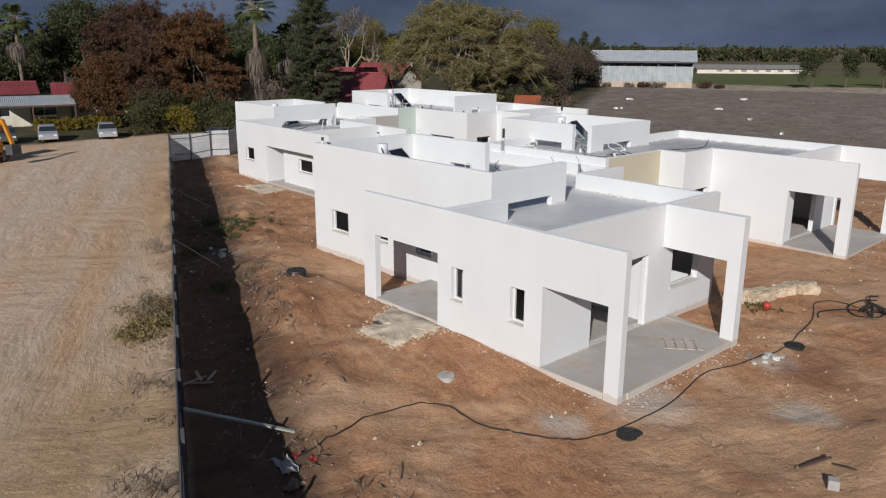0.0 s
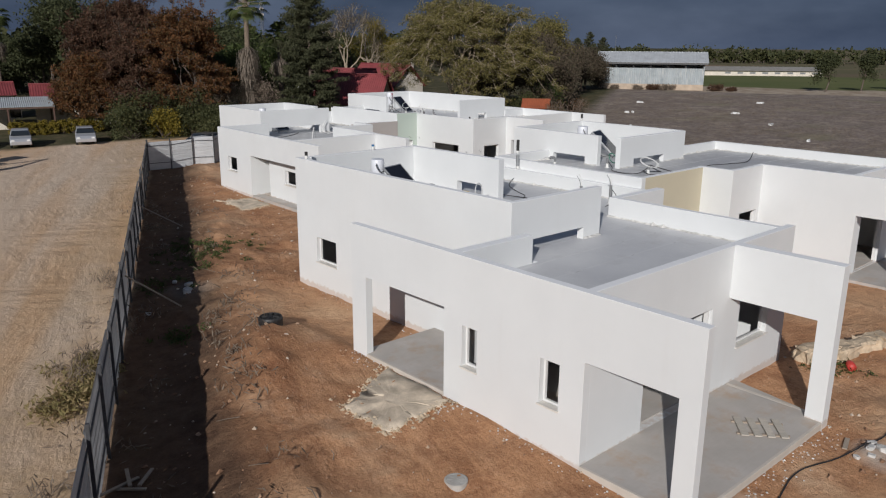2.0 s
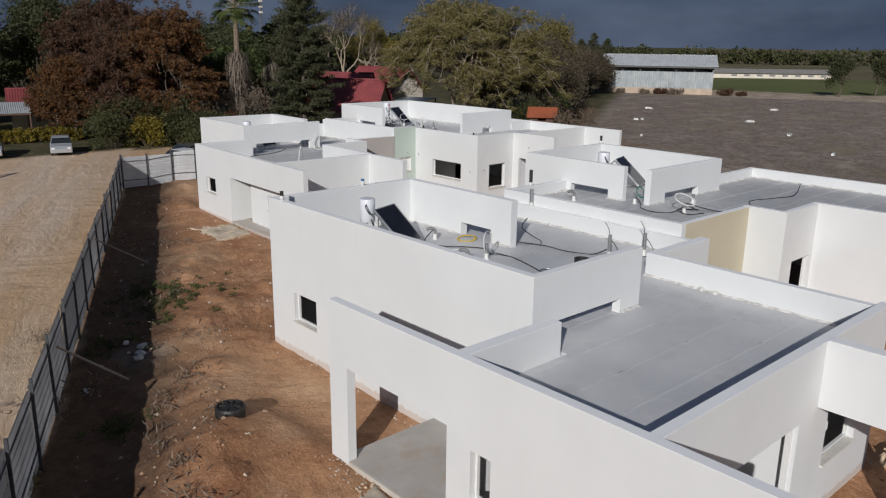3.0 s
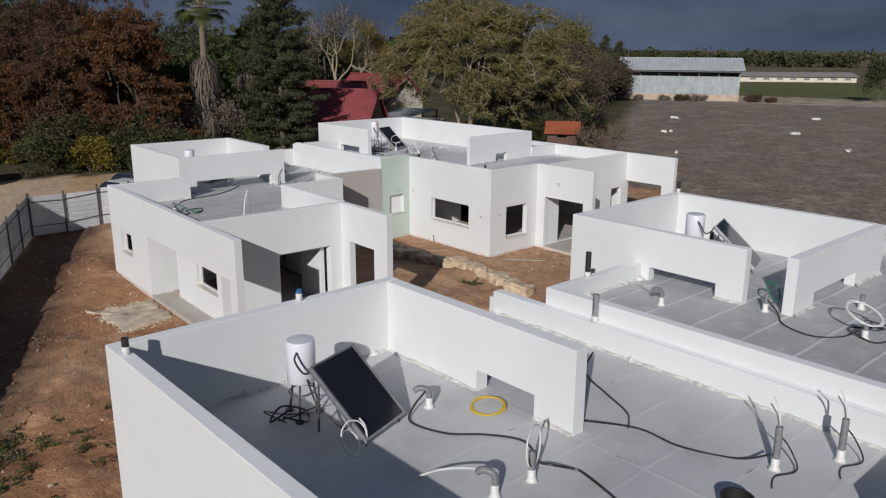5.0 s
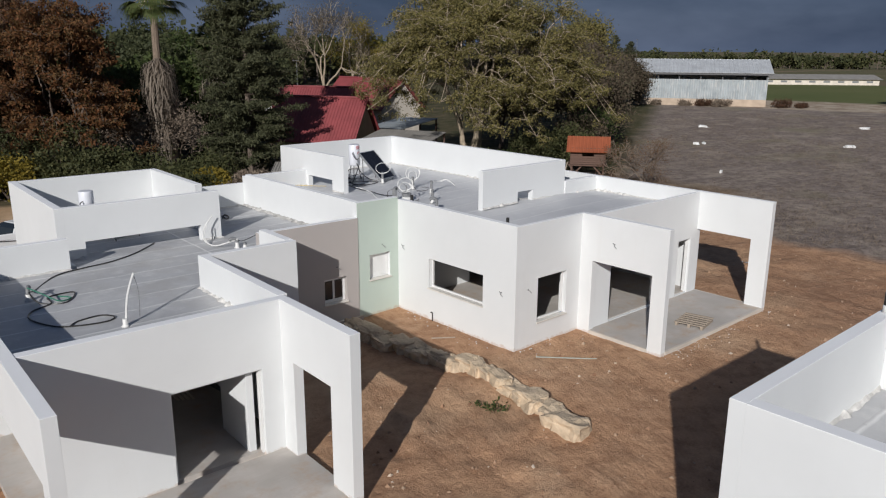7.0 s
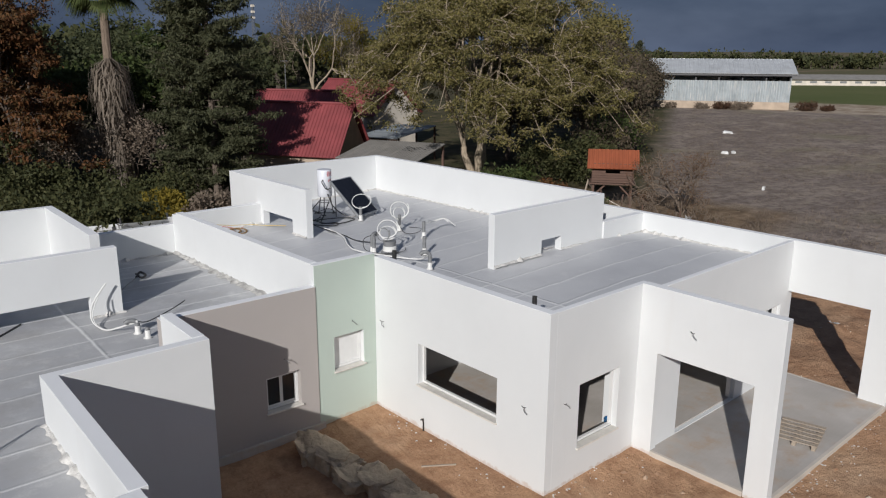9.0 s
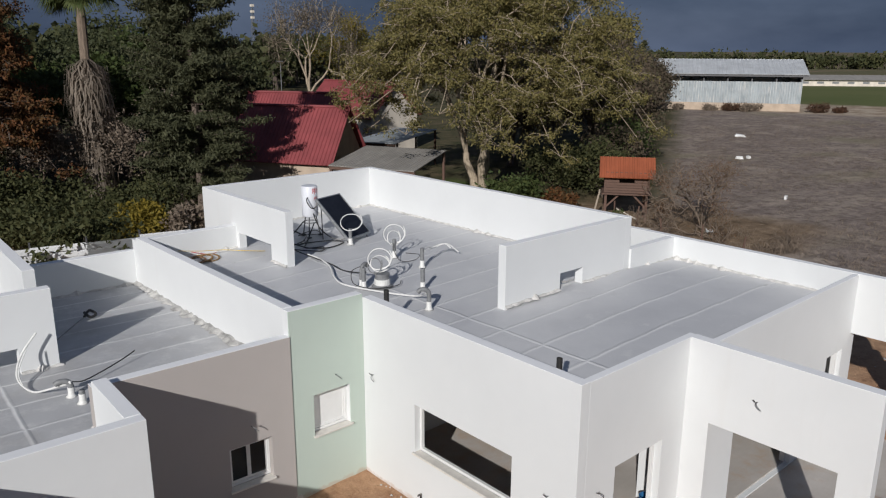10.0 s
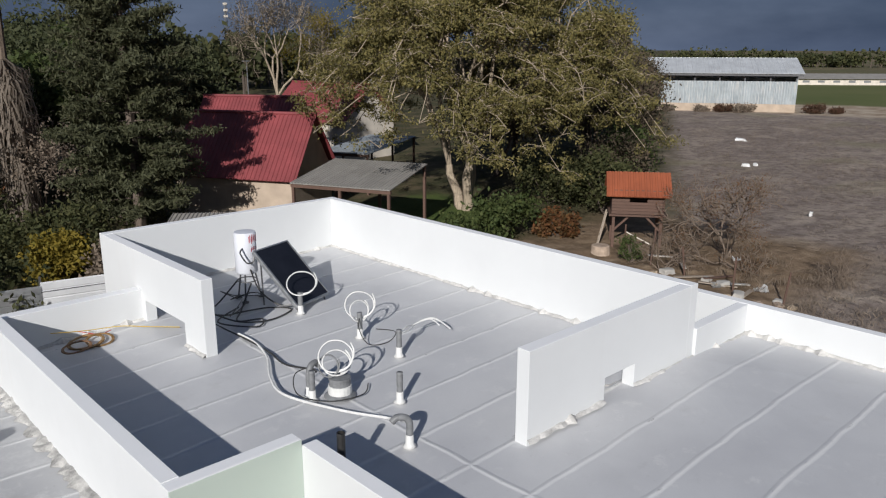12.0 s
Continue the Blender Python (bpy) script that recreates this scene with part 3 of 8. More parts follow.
    for x, y, radius in ((2.9, -3.1, 0.8), (-1.6, 0.3, 0.6), (0.6, -0.5, 1.1), (5.0, -1.3, 0.7), (-0.8, 17.8, 0.9)):
        soil = n.mix(spot(x, y, radius), soil, (0.56, 0.475, 0.40))
    for x, y, radius in ((4.9, -2.4, 1.0), (6.2, -2.0, 0.8), (13.2, 22.0, 1.4), (33.0, 21.0, 4.0)):
        soil = n.mix(spot(x, y, radius), soil, (0.27, 0.125, 0.068))
    # drier, duller soil in the court between the houses
    soil = n.mix(n.math("MULTIPLY", both(half(0, 1, -17, 4, 3), half(1, 0, -9, 4, 3)), 0.4), soil, n.ramp(fine, (0.35, (0.30, 0.20, 0.13)), (0.65, (0.47, 0.335, 0.23))))
    # trampled strip, with the fence's shadow deepened in the soil colour
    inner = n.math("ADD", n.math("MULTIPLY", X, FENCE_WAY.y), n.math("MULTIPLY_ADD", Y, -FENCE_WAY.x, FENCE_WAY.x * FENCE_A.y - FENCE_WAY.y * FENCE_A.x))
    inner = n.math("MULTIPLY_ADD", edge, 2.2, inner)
    fence_shade = n.ramp(n.math("MULTIPLY", inner, 0.25), (0.55, (0.8, 0.8, 0.8)), (0.86, (0, 0, 0)))
    soil = n.mix(fence_shade, soil, n.ramp(fine, (0.35, (0.030, 0.022, 0.018)), (0.65, (0.075, 0.052, 0.038))))
    # pale sand of the yard and its wheel tracks
    t = n.noise(0.5, 6, 0.65)
    sand = n.ramp(t, (0.30, (0.53, 0.335, 0.195)), (0.5, (0.605, 0.40, 0.245)), (0.72, (0.65, 0.455, 0.295)))
    rot = n.add("ShaderNodeMapping")
    rot.vector_type = "TEXTURE"
    rot.inputs["Scale"].default_value = (1.6, 22.0, 1.0)
    rot.inputs["Rotation"].default_value = (0, 0, radians(-22.7))
    n.link(n.coord.outputs["Object"], rot.inputs["Vector"])
    tracks = n.noise(0.9, 5, 0.6, where=rot.outputs["Vector"])
    sand = n.mix(n.ramp(tracks, (0.42, (0, 0, 0)), (0.66, (0.55, 0.55, 0.55))), sand, (0.655, 0.52, 0.395))
    wide = n.add("ShaderNodeMapping")
    wide.vector_type = "TEXTURE"
    wide.inputs["Scale"].default_value = (4.0, 60.0, 1.0)
    wide.inputs["Rotation"].default_value = (0, 0, radians(-24))
    n.link(n.coord.outputs["Object"], wide.inputs["Vector"])
    sand = n.mix(n.ramp(n.noise(1.1, 3, 0.5, where=wide.outputs["Vector"]), (0.44, (0, 0, 0)), (0.58, (0.7, 0.7, 0.7))), sand, (0.645, 0.535, 0.43))
    grit = n.noise(18.0, 6, 0.75)
    sand = n.mix(n.ramp(grit, (0.36, (0.4, 0.4, 0.4)), (0.5, (0, 0, 0))), sand, (0.362, 0.242, 0.145))
    sand = n.mix(n.ramp(grit, (0.56, (0, 0, 0)), (0.68, (0.3, 0.3, 0.3))), sand, (0.76, 0.62, 0.48))
    ochre = both(n.ramp(n.noise(0.28, 6, 0.66), (0.41, (0.1, 0.1, 0.1)), (0.56, (0.8, 0.8, 0.8))), n.math("MAXIMUM", half(0.10, -1, 13.5, 9, 5), n.ramp(n.math("MULTIPLY", inner, -0.2), (0.05, (0.8, 0.8, 0.8)), (0.75, (0, 0, 0)))))
    sand = n.mix(ochre, sand, n.ramp(n.noise(1.6, 7, 0.7), (0.34, (0.33, 0.215, 0.115)), (0.66, (0.50, 0.345, 0.195))))
    sand = n.mix(n.ramp(n.noise(1.1, 7, 0.72), (0.36, (0.28, 0.28, 0.28)), (0.52, (0, 0, 0))), sand, (0.456, 0.31, 0.20))
    tuft = both(n.ramp(n.noise(0.9, 6, 0.7), (0.60, (0, 0, 0)), (0.68, (0.7, 0.7, 0.7))), n.ramp(n.math("MULTIPLY", inner, -0.2), (0.1, (1, 1, 1)), (0.6, (0, 0, 0))))
    sand = n.mix(tuft, sand, (0.230, 0.176, 0.080))
    # grey brown fallow field
    f = n.noise(0.5, 8, 0.70)
    field = n.ramp(f, (0.30, (0.171, 0.137, 0.121)), (0.5, (0.260, 0.213, 0.186)), (0.72, (0.369, 0.308, 0.260)))
    rows = n.noise(0.8, 5, 0.6, stretch=(0.12, 1.0, 1))
    field = n.mix(n.ramp(rows, (0.50, (0, 0, 0)), (0.70, (0.6, 0.6, 0.6))), field, (0.328, 0.274, 0.212))
    field = n.mix(n.ramp(n.noise(2.2, 6, 0.7), (0.40, (0.75, 0.75, 0.75)), (0.54, (0, 0, 0))), field, (0.135, 0.105, 0.086))
    field = n.mix(n.ramp(n.noise(0.32, 7, 0.75), (0.52, (0, 0, 0)), (0.64, (0.7, 0.7, 0.7))), field, (0.40, 0.335, 0.275))
    field = n.mix(n.ramp(n.noise(0.14, 4), (0.55, (0, 0, 0)), (0.72, (0.6, 0.6, 0.6))), field, (0.212, 0.192, 0.116))
    # garden floor and grass
    garden = n.ramp(n.noise(0.5, 7, 0.65), (0.34, (0.045, 0.05, 0.022)), (0.52, (0.085, 0.075, 0.04)), (0.72, (0.16, 0.12, 0.075)))
    grass = n.ramp(n.noise(0.3, 6, 0.6), (0.3, (0.055, 0.085, 0.022)), (0.7, (0.105, 0.135, 0.04)))
    crop = n.ramp(n.noise(0.02, 5, 0.6), (0.35, (0.105, 0.125, 0.045)), (0.65, (0.145, 0.150, 0.062)))
    stubble = n.ramp(n.noise(0.012, 6, 0.6, stretch=(0.5, 1.6, 1)), (0.38, (0.15, 0.12, 0.075)), (0.5, (0.12, 0.115, 0.06)), (0.62, (0.23, 0.165, 0.11)))
    # from far to near
    out = n.mix(half(-1, 0, 195, 8, 30, edge_far), stubble, crop)
    out = n.mix(half(-1, -0.30, 146, 3, 9), out, n.ramp(n.noise(0.5, 6, 0.7), (0.38, (0.27, 0.20, 0.14)), (0.58, (0.46, 0.385, 0.30))))
    out = n.mix(half(-1, -0.33, 128, 2, 5), out, field)
    out = n.mix(half(-0.512, 0.859, -12.0, 2, 2), out, garden)            # behind the field's hedge line
    verge = n.ramp(n.noise(1.2, 7, 0.7), (0.34, (0.13, 0.092, 0.058)), (0.52, (0.225, 0.16, 0.105)), (0.70, (0.33, 0.25, 0.17)))
    out = n.mix(both(half(-1, 0, 49, 2, 3), half(0, 1, -34, 2, 2)), out, n.mix(half(0, 1, -46, 2, 4), verge, garden))
    out = n.mix(both(half(0, 1, -58, 1, 1), half(-1, 0, 36, 3, 3)), out, grass)
    out = n.mix(both(both(half(1, 0, -39.5, 1, 2), half(-1, 0, 46, 1, 2)), both(half(0, 1, -49.5, 1, 2), half(0, -1, 57, 1, 2))), out, grass)
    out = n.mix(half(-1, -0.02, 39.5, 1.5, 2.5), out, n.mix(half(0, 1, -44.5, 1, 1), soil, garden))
    yard = half(-FENCE_WAY.y, FENCE_WAY.x, FENCE_WAY.y * FENCE_A.x - FENCE_WAY.x * FENCE_A.y - 0.1, 0.5, 1.2)
    far_yard = both(both(half(0, 1, -43.5, 0.5, 1), half(0, -1, 58.5, 1, 1.5)), half(-1, 0, 22, 3, 3))
    out = n.mix(both(n.math("MAXIMUM", yard, far_yard), half(0.05, -1, 59.0, 1.5, 2)), out, sand)
    grain = n.noise(5.0, 8, 0.72)
    clod = n.noise(1.1, 6, 0.65)
    nrm = n.bump(n.noise(16.0, 6, 0.75), 0.6, 0.03, n.bump(grain, 0.6, 0.06, n.bump(clod, 0.5, 0.16, n.bump(rut, 0.55, 0.24))))
    return n.done(out, 0.95, 0, nrm, Specular_IOR_Level=0.15)


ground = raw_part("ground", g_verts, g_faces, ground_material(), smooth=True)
tagged(ground, "brown churned soil of a building site with a pale sandy yard", "ground", kind="structure")


# ---- the four houses ----
def house_a():
    h = thing("house", "white rendered flat-roofed house shell with two wing posts at its porch", "house", "new white houses")
    f, r, p, tall, z0 = 0.2, 2.92, 3.6, 4.25, -0.5
    wall(h, 0, 0, 0.2, 9.6, z0, p, [(0.4, 2.33, z0, 2.28), (2.9, 3.38, 1.08, 2.04), (5.12, 5.58, 1.12, 2.08), (6.15, 9.02, z0, 2.34)])
    wall(h, 0.2, 2.33, 8.28, 2.53, z0, p - 0.02, [(2.0, 4.55, 0.17, 2.26), (5.8, 7.3, 1.0, 2.27)])
    wall(h, 5.25, 0, 5.55, 2.33, z0, p, [(0.38, 2.33, z0, 2.36)])
    wall(h, 8.08, 2.53, 8.28, 7.5, z0, 3.5)
    wall(h, 8.08, 7.5, 10.6, 7.78, z0, 3.5)
    wall(h, 10.38, 7.78, 10.6, 16.25, z0, 3.38)
    wall(h, 2.5, 16.05, 7.65, 16.25, z0, tall)
    wall(h, 7.65, 16.05, 10.38, 16.25, z0, 2.95)
    wall(h, 2.5, 6.55, 2.7, 16.05, z0, tall, [(9.3, 10.05, 1.08, 1.85), (11.6, 12.3, 1.08, 1.85), (14.0, 15.1, 0.96, 1.80)])
    wall(h, 2.5, 6.12, 2.7, 6.55, z0, r)
    wall(h, 0.2, 5.85, 2.7, 6.12, z0, r)
    wall(h, 0.2, 5.85, 2.5, 6.117, r, p - 0.01, name="parapet")
    wall(h, 2.7, 6.55, 6.0, 6.75, r - 0.02, tall - 0.01, [(2.87, 5.3, r - 0.02, 3.24)], name="screen_wall")
    wall(h, 7.4, 11.7, 7.65, 16.05, r - 0.02, tall - 0.01, [(12.45, 13.7, r - 0.02, 3.3)], name="screen_wall")
    slab(h, "roof", [(0.2, 2.53), (8.08, 2.53), (8.08, 7.78), (10.38, 7.78), (10.38, 16.05), (2.7, 16.05), (2.7, 5.85), (0.2, 5.85)], r - 0.25, r, EVEN_MEMBRANE, "grey coated roof with pale seams")
    slab(h, "floor_slab", [(0.2, 2.53), (8.08, 2.53), (8.08, 7.78), (10.38, 7.78), (10.38, 16.05), (2.7, 16.05), (2.7, 5.85), (0.2, 5.85)], z0, f, SLAB)
    slab(h, "porch_slab", [(0.03, 0.04), (5.52, 0.04), (5.9, 2.33), (0.03, 2.33)], z0, 0.17, SLAB)
    slab(h, "porch_slab", [(0.03, 6.17), (2.5, 6.17), (2.5, 9.3), (0.03, 9.3)], z0, 0.33, SLAB)
    slab_edge(h, 0.42, 0.0, 5.24, 0.06, 0.17)
    slab_edge(h, -0.01, 0.41, 0.05, 2.32, 0.17)
    slab_edge(h, 5.5, 0.39, 5.6, 2.32, 0.17)
    slab_edge(h, -0.01, 6.16, 0.05, 9.01, 0.33)
    for y0, y1, a, b in ((2.9, 3.38, 1.08, 2.04), (5.12, 5.58, 1.12, 2.08)):
        window(h, "x", 0, y0, y1, a, b, 1)
    for y0, y1, a, b in ((9.3, 10.05, 1.08, 1.85), (11.6, 12.3, 1.08, 1.85), (14.0, 15.1, 0.96, 1.80)):
        window(h, "x", 2.5, y0, y1, a, b, 1)
    window(h, "y", 2.33, 5.8, 7.3, 1.0, 2.27, 1)
    door_jamb(h, "y", 2.33, 2.0, 4.55, 0.17, 2.26, 1)
    for q in ((0.2, 5.85, 0.2, 2.53, (1, 0)), (0.2, 2.53, 8.08, 2.53, (0, 1)), (8.08, 2.53, 8.08, 7.78, (-1, 0)), (10.38, 7.78, 10.38, 16.05, (-1, 0)), (2.7, 16.05, 7.4, 16.05, (0, -1)), (2.7, 6.75, 2.7, 16.05, (1, 0)), (7.4, 13.7, 7.4, 16.05, (-1, 0)), (7.4, 11.7, 7.4, 12.45, (-1, 0)), (5.3, 6.55, 6.0, 6.55, (0, -1))):
        fillet(h, *q[:4], r, q[4])
    wall(h, 4.7, 2.53, 4.85, 5.85, f, r - 0.25, name="inner_wall")
    wall(h, 2.7, 8.4, 8.08, 8.55, f, r - 0.25, [(4.2, 5.1, f, 2.2)], name="inner_wall")
    wall(h, 5.4, 8.55, 5.55, 16.05, f, r - 0.25, [(10.38, 11.1, f, 2.2)], name="inner_wall")
    return h


def house_b():
    h = thing("house", "white rendered flat-roofed house shell with an open side porch", "house", "new white houses")
    h.matrix_basis = pose(12, 30, 0, 0, 0, -2.0) @ Matrix.Translation((-12, -30, 0))     # stands slightly askew
    f, r, p, tall, z0 = 0.2, 2.6, 3.43, 4.07, -0.6
    wall(h, 8.38, 23.5, 8.6, 34.18, z0, p, [(23.92, 30.35, z0, 2.25), (31.98, 33.08, 1.16, 1.94)])
    window(h, "x", 8.38, 31.98, 33.08, 1.16, 1.94, 1)
    wall(h, 8.6, 26.08, 13.53, 26.3, z0, p - 0.01, [(8.6, 9.05, z0, 2.25), (11.0, 12.87, 0.1, 2.05)])
    door_jamb(h, "y", 26.08, 11.0, 12.87, f - 0.03, 2.05, 1)
    wall(h, 13.31, 23.5, 13.53, 26.08, z0, p, [(24.2, 25.6, z0, 2.22)])
    wall(h, 13.4, 26.3, 13.62, 30.13, z0, p)
    wall(h, 13.4, 30.13, 15.97, 30.33, z0, p - 0.01)
    wall(h, 15.75, 30.33, 15.97, 31.82, z0, p)
    wall(h, 15.75, 31.82, 19.0, 32.02, z0, p - 0.11, [(17.77, 18.56, 0.78, 1.58)], TAUPE)
    window(h, "y", 31.82, 17.77, 18.56, 0.78, 1.58, 1, sashes=2)
    wall(h, 9.05, 26.3, 9.27, 29.4, z0, r - 0.25, [(26.4, 27.95, 0.98, 1.72)])
    window(h, "x", 9.05, 26.4, 27.95, 0.98, 1.72, 1)
    wall(h, 9.05, 29.4, 9.95, 29.6, z0, r - 0.25)
    wall(h, 9.75, 29.6, 9.95, 30.35, z0, r - 0.25, [(29.62, 30.33, f, 2.1)])
    part("door_leaf", box(9.82, 29.64, f + 0.01, 9.87, 30.31, 2.09), CREAM_WALL, h, "cream entrance door")
    wall(h, 8.6, 30.35, 9.95, 30.57, z0, r - 0.25)
    wall(h, 8.6, 33.96, 11.4, 34.18, z0, p - 0.01)
    wall(h, 11.35, 34.18, 11.57, 34.87, z0, r + 0.05)
    wall(h, 11.35, 34.87, 11.57, 40.5, z0, tall)
    wall(h, 11.57, 40.28, 16.05, 40.5, z0, tall - 0.01)
    wall(h, 15.83, 36.3, 16.05, 40.28, z0, tall)
    wall(h, 11.57, 34.87, 15.99, 35.09, r - 0.02, tall - 0.01, [(12.05, 15.36, r - 0.02, 3.08)], name="screen_wall")
    wall(h, 16.05, 39.05, 18.85, 39.25, z0, p)
    slab(h, "roof", [(8.6, 26.3), (13.4, 26.3), (13.4, 30.33), (15.75, 30.33), (15.75, 32.02), (18.98, 32.02), (18.78, 39.25), (15.83, 39.25), (15.83, 40.28), (11.57, 40.28), (11.57, 33.96), (8.6, 33.96)], r - 0.25, r, WORN_MEMBRANE, "worn grey coated roof with pale smears")
    slab(h, "floor_slab", [(9.1, 26.2), (13.5, 26.2), (13.5, 30.2), (15.9, 30.2), (15.9, 31.75), (19.1, 31.75), (19.1, 39.1), (16.0, 39.1), (16.0, 40.4), (11.5, 40.4), (11.5, 34.1), (8.6, 34.1), (8.6, 30.45), (9.1, 30.45)], z0, f, SLAB)
    slab(h, "porch_slab", [(8.4, 23.52), (13.5, 23.52), (13.5, 26.08), (9.05, 26.08), (9.05, 29.4), (9.75, 29.4), (9.75, 30.35), (8.4, 30.35)], z0, f - 0.04, SLAB)
    for q in ((8.6, 26.3, 8.6, 33.96, (1, 0)), (8.6, 33.96, 11.4, 33.96, (0, -1)), (13.4, 26.3, 13.4, 30.33, (-1, 0)), (15.75, 30.33, 15.75, 32.02, (-1, 0)), (8.6, 26.3, 13.4, 26.3, (0, 1)), (13.4, 30.33, 15.75, 30.33, (0, 1)), (11.57, 34.87, 12.05, 34.87, (0, -1)), (15.36, 34.87, 16.05, 34.87, (0, -1)), (15.75, 32.02, 18.9, 32.02, (0, 1)), (16.05, 39.05, 18.8, 39.05, (0, -1)), (15.83, 36.4, 15.83, 40.28, (-1, 0)), (11.57, 40.28, 15.83, 40.28, (0, -1))):
        fillet(h, *q[:4], r, q[4])
    fillet(h, 18.975, 32.02, 18.80, 39.05, r, (-1, 0), big=2.6)
    wall(h, 9.27, 30.75, 15.0, 30.9, f, r - 0.25, name="inner_wall")
    wall(h, 12.6, 26.3, 12.75, 30.75, f, r - 0.25, [(27.6, 30.4, f, 2.0)], name="inner_wall")
    return h


def house_c():
    h = thing("house", "white rendered flat-roofed house shell with a green painted recess", "house", "new white houses")
    f, r, p, tall, z0 = 0.28, 3.25, 3.7, 4.46, -0.4
    wall(h, 20.63, 26.49, 20.83, 31.6, z0, p, [(27.75, 30.1, 1.13, 2.08)])
    window(h, "x", 20.63, 27.75, 30.1, 1.13, 2.08, 1)
    wall(h, 20.83, 26.49, 23.6, 26.62, z0, p - 0.01, [(21.55, 22.8, 0.78, 2.1)])
    window(h, "y", 26.49, 21.55, 22.8, 0.78, 2.1, 1)
    wall(h, 23.4, 23.6, 23.6, 26.49, z0, p, [(24.05, 26.05, z0, 2.36)])
    wall(h, 23.6, 26.1, 29.2, 26.22, z0, p - 0.01, [(24.4, 26.9, 0.25, 2.25), (28.1, 28.85, 0.25, 2.15)])
    door_jamb(h, "y", 26.1, 24.4, 26.9, 0.27, 2.25, 1)
    door_jamb(h, "y", 26.1, 28.1, 28.85, 0.27, 2.15, 1)
    wall(h, 29.2, 23.6, 29.4, 40.3, z0, p, [(24.2, 26.1, z0, 2.42)])
    wall(h, 27.4, 40.3, 29.4, 40.5, z0, p)
    slab(h, "lower_roof", [(27.4, 30.6), (29.2, 30.6), (29.2, 40.3), (27.4, 40.3)], 2.5, 2.75, MEMBRANE)
    wall(h, 27.4, 30.4, 29.2, 30.6, z0, p - 0.01)
    wall(h, 27.2, 30.45, 27.4, 40.3, z0, tall)
    wall(h, 21.65, 40.3, 27.4, 40.5, z0, tall)
    wall(h, 21.65, 36.05, 21.85, 40.3, r - 0.14, tall - 0.01, [(36.8, 38.45, r - 0.14, 3.53)], name="screen_wall")
    wall(h, 23.25, 30.45, 27.2, 30.65, r - 0.14, tall - 0.01, [(24.93, 25.68, r - 0.14, 3.58)], name="screen_wall")
    wall(h, 19.06, 31.8, 19.26, 38.6, z0, p + 0.08)
    wall(h, 19.06, 38.6, 21.65, 38.85, z0, p)
    wall(h, 21.65, 38.85, 21.85, 40.3, z0, r)
    wall(h, 19.06, 31.6, 20.63, 31.62, z0, p + 0.07, [(19.5, 20.3, 1.25, 2.07)], GREEN, "green_render", 0.001)
    wall(h, 19.06, 31.62, 20.63, 31.8, z0, p + 0.07, [(19.5, 20.3, 1.25, 2.07)])
    window(h, "y", 31.6, 19.5, 20.3, 1.25, 2.07, 1, sashes=1, shutter=True)
    slab(h, "roof", [(20.83, 26.62), (23.6, 26.62), (23.6, 26.22), (29.2, 26.22), (29.2, 30.4), (27.2, 30.4), (27.2, 40.3), (21.65, 40.3), (21.65, 38.6), (19.26, 38.6), (19.26, 31.8), (20.63, 31.8), (20.63, 31.6), (20.83, 31.6)], r - 0.38, r, MEMBRANE, "grey coated roof with pale seams", c_roof)
    slab(h, "floor_slab", [(20.8, 26.6), (23.6, 26.6), (23.6, 26.2), (29.2, 26.2), (29.2, 30.5), (27.2, 30.5), (27.2, 40.3), (21.7, 40.3), (21.7, 38.7), (19.2, 38.7), (19.2, 31.8), (20.8, 31.8)], z0, f, SLAB)
    slab(h, "porch_slab", [(23.42, 23.62), (29.38, 23.62), (29.38, 26.1), (23.42, 26.1)], z0, f - 0.05, SLAB)
    slab_edge(h, 23.62, 23.58, 29.18, 23.65, f - 0.05)
    slab_edge(h, 23.38, 24.06, 23.45, 26.04, f - 0.05)
    slab_edge(h, 29.36, 24.21, 29.42, 26.09, f - 0.05)
    for q in ((20.83, 26.62, 20.83, 31.6, (1, 0)), (20.83, 26.62, 23.6, 26.62, (0, 1)), (23.6, 26.22, 29.2, 26.22, (0, 1)), (29.2, 26.22, 29.2, 30.4, (-1, 0)), (27.2, 30.65, 27.2, 40.3, (-1, 0)), (21.85, 40.3, 27.2, 40.3, (0, -1)), (23.25, 30.45, 24.93, 30.45, (0, -1)), (25.68, 30.45, 29.2, 30.4, (0, -1)), (23.25, 30.65, 27.2, 30.65, (0, 1)), (21.85, 38.45, 21.85, 40.3, (1, 0)), (21.65, 36.05, 21.65, 36.8, (-1, 0)), (19.26, 31.8, 19.26, 38.6, (1, 0)), (19.26, 38.6, 21.65, 38.6, (0, -1))):
        fillet(h, *q[:4], r, q[4], c_roof)
    wall(h, 23.6, 26.62, 23.85, 30.4, f, r - 0.38, [(27.4, 29.6, f, 2.2)], name="inner_wall")
    wall(h, 20.83, 31.8, 27.2, 32.05, f, r - 0.38, [(24.0, 25.0, f, 2.2)], name="inner_wall")
    return h


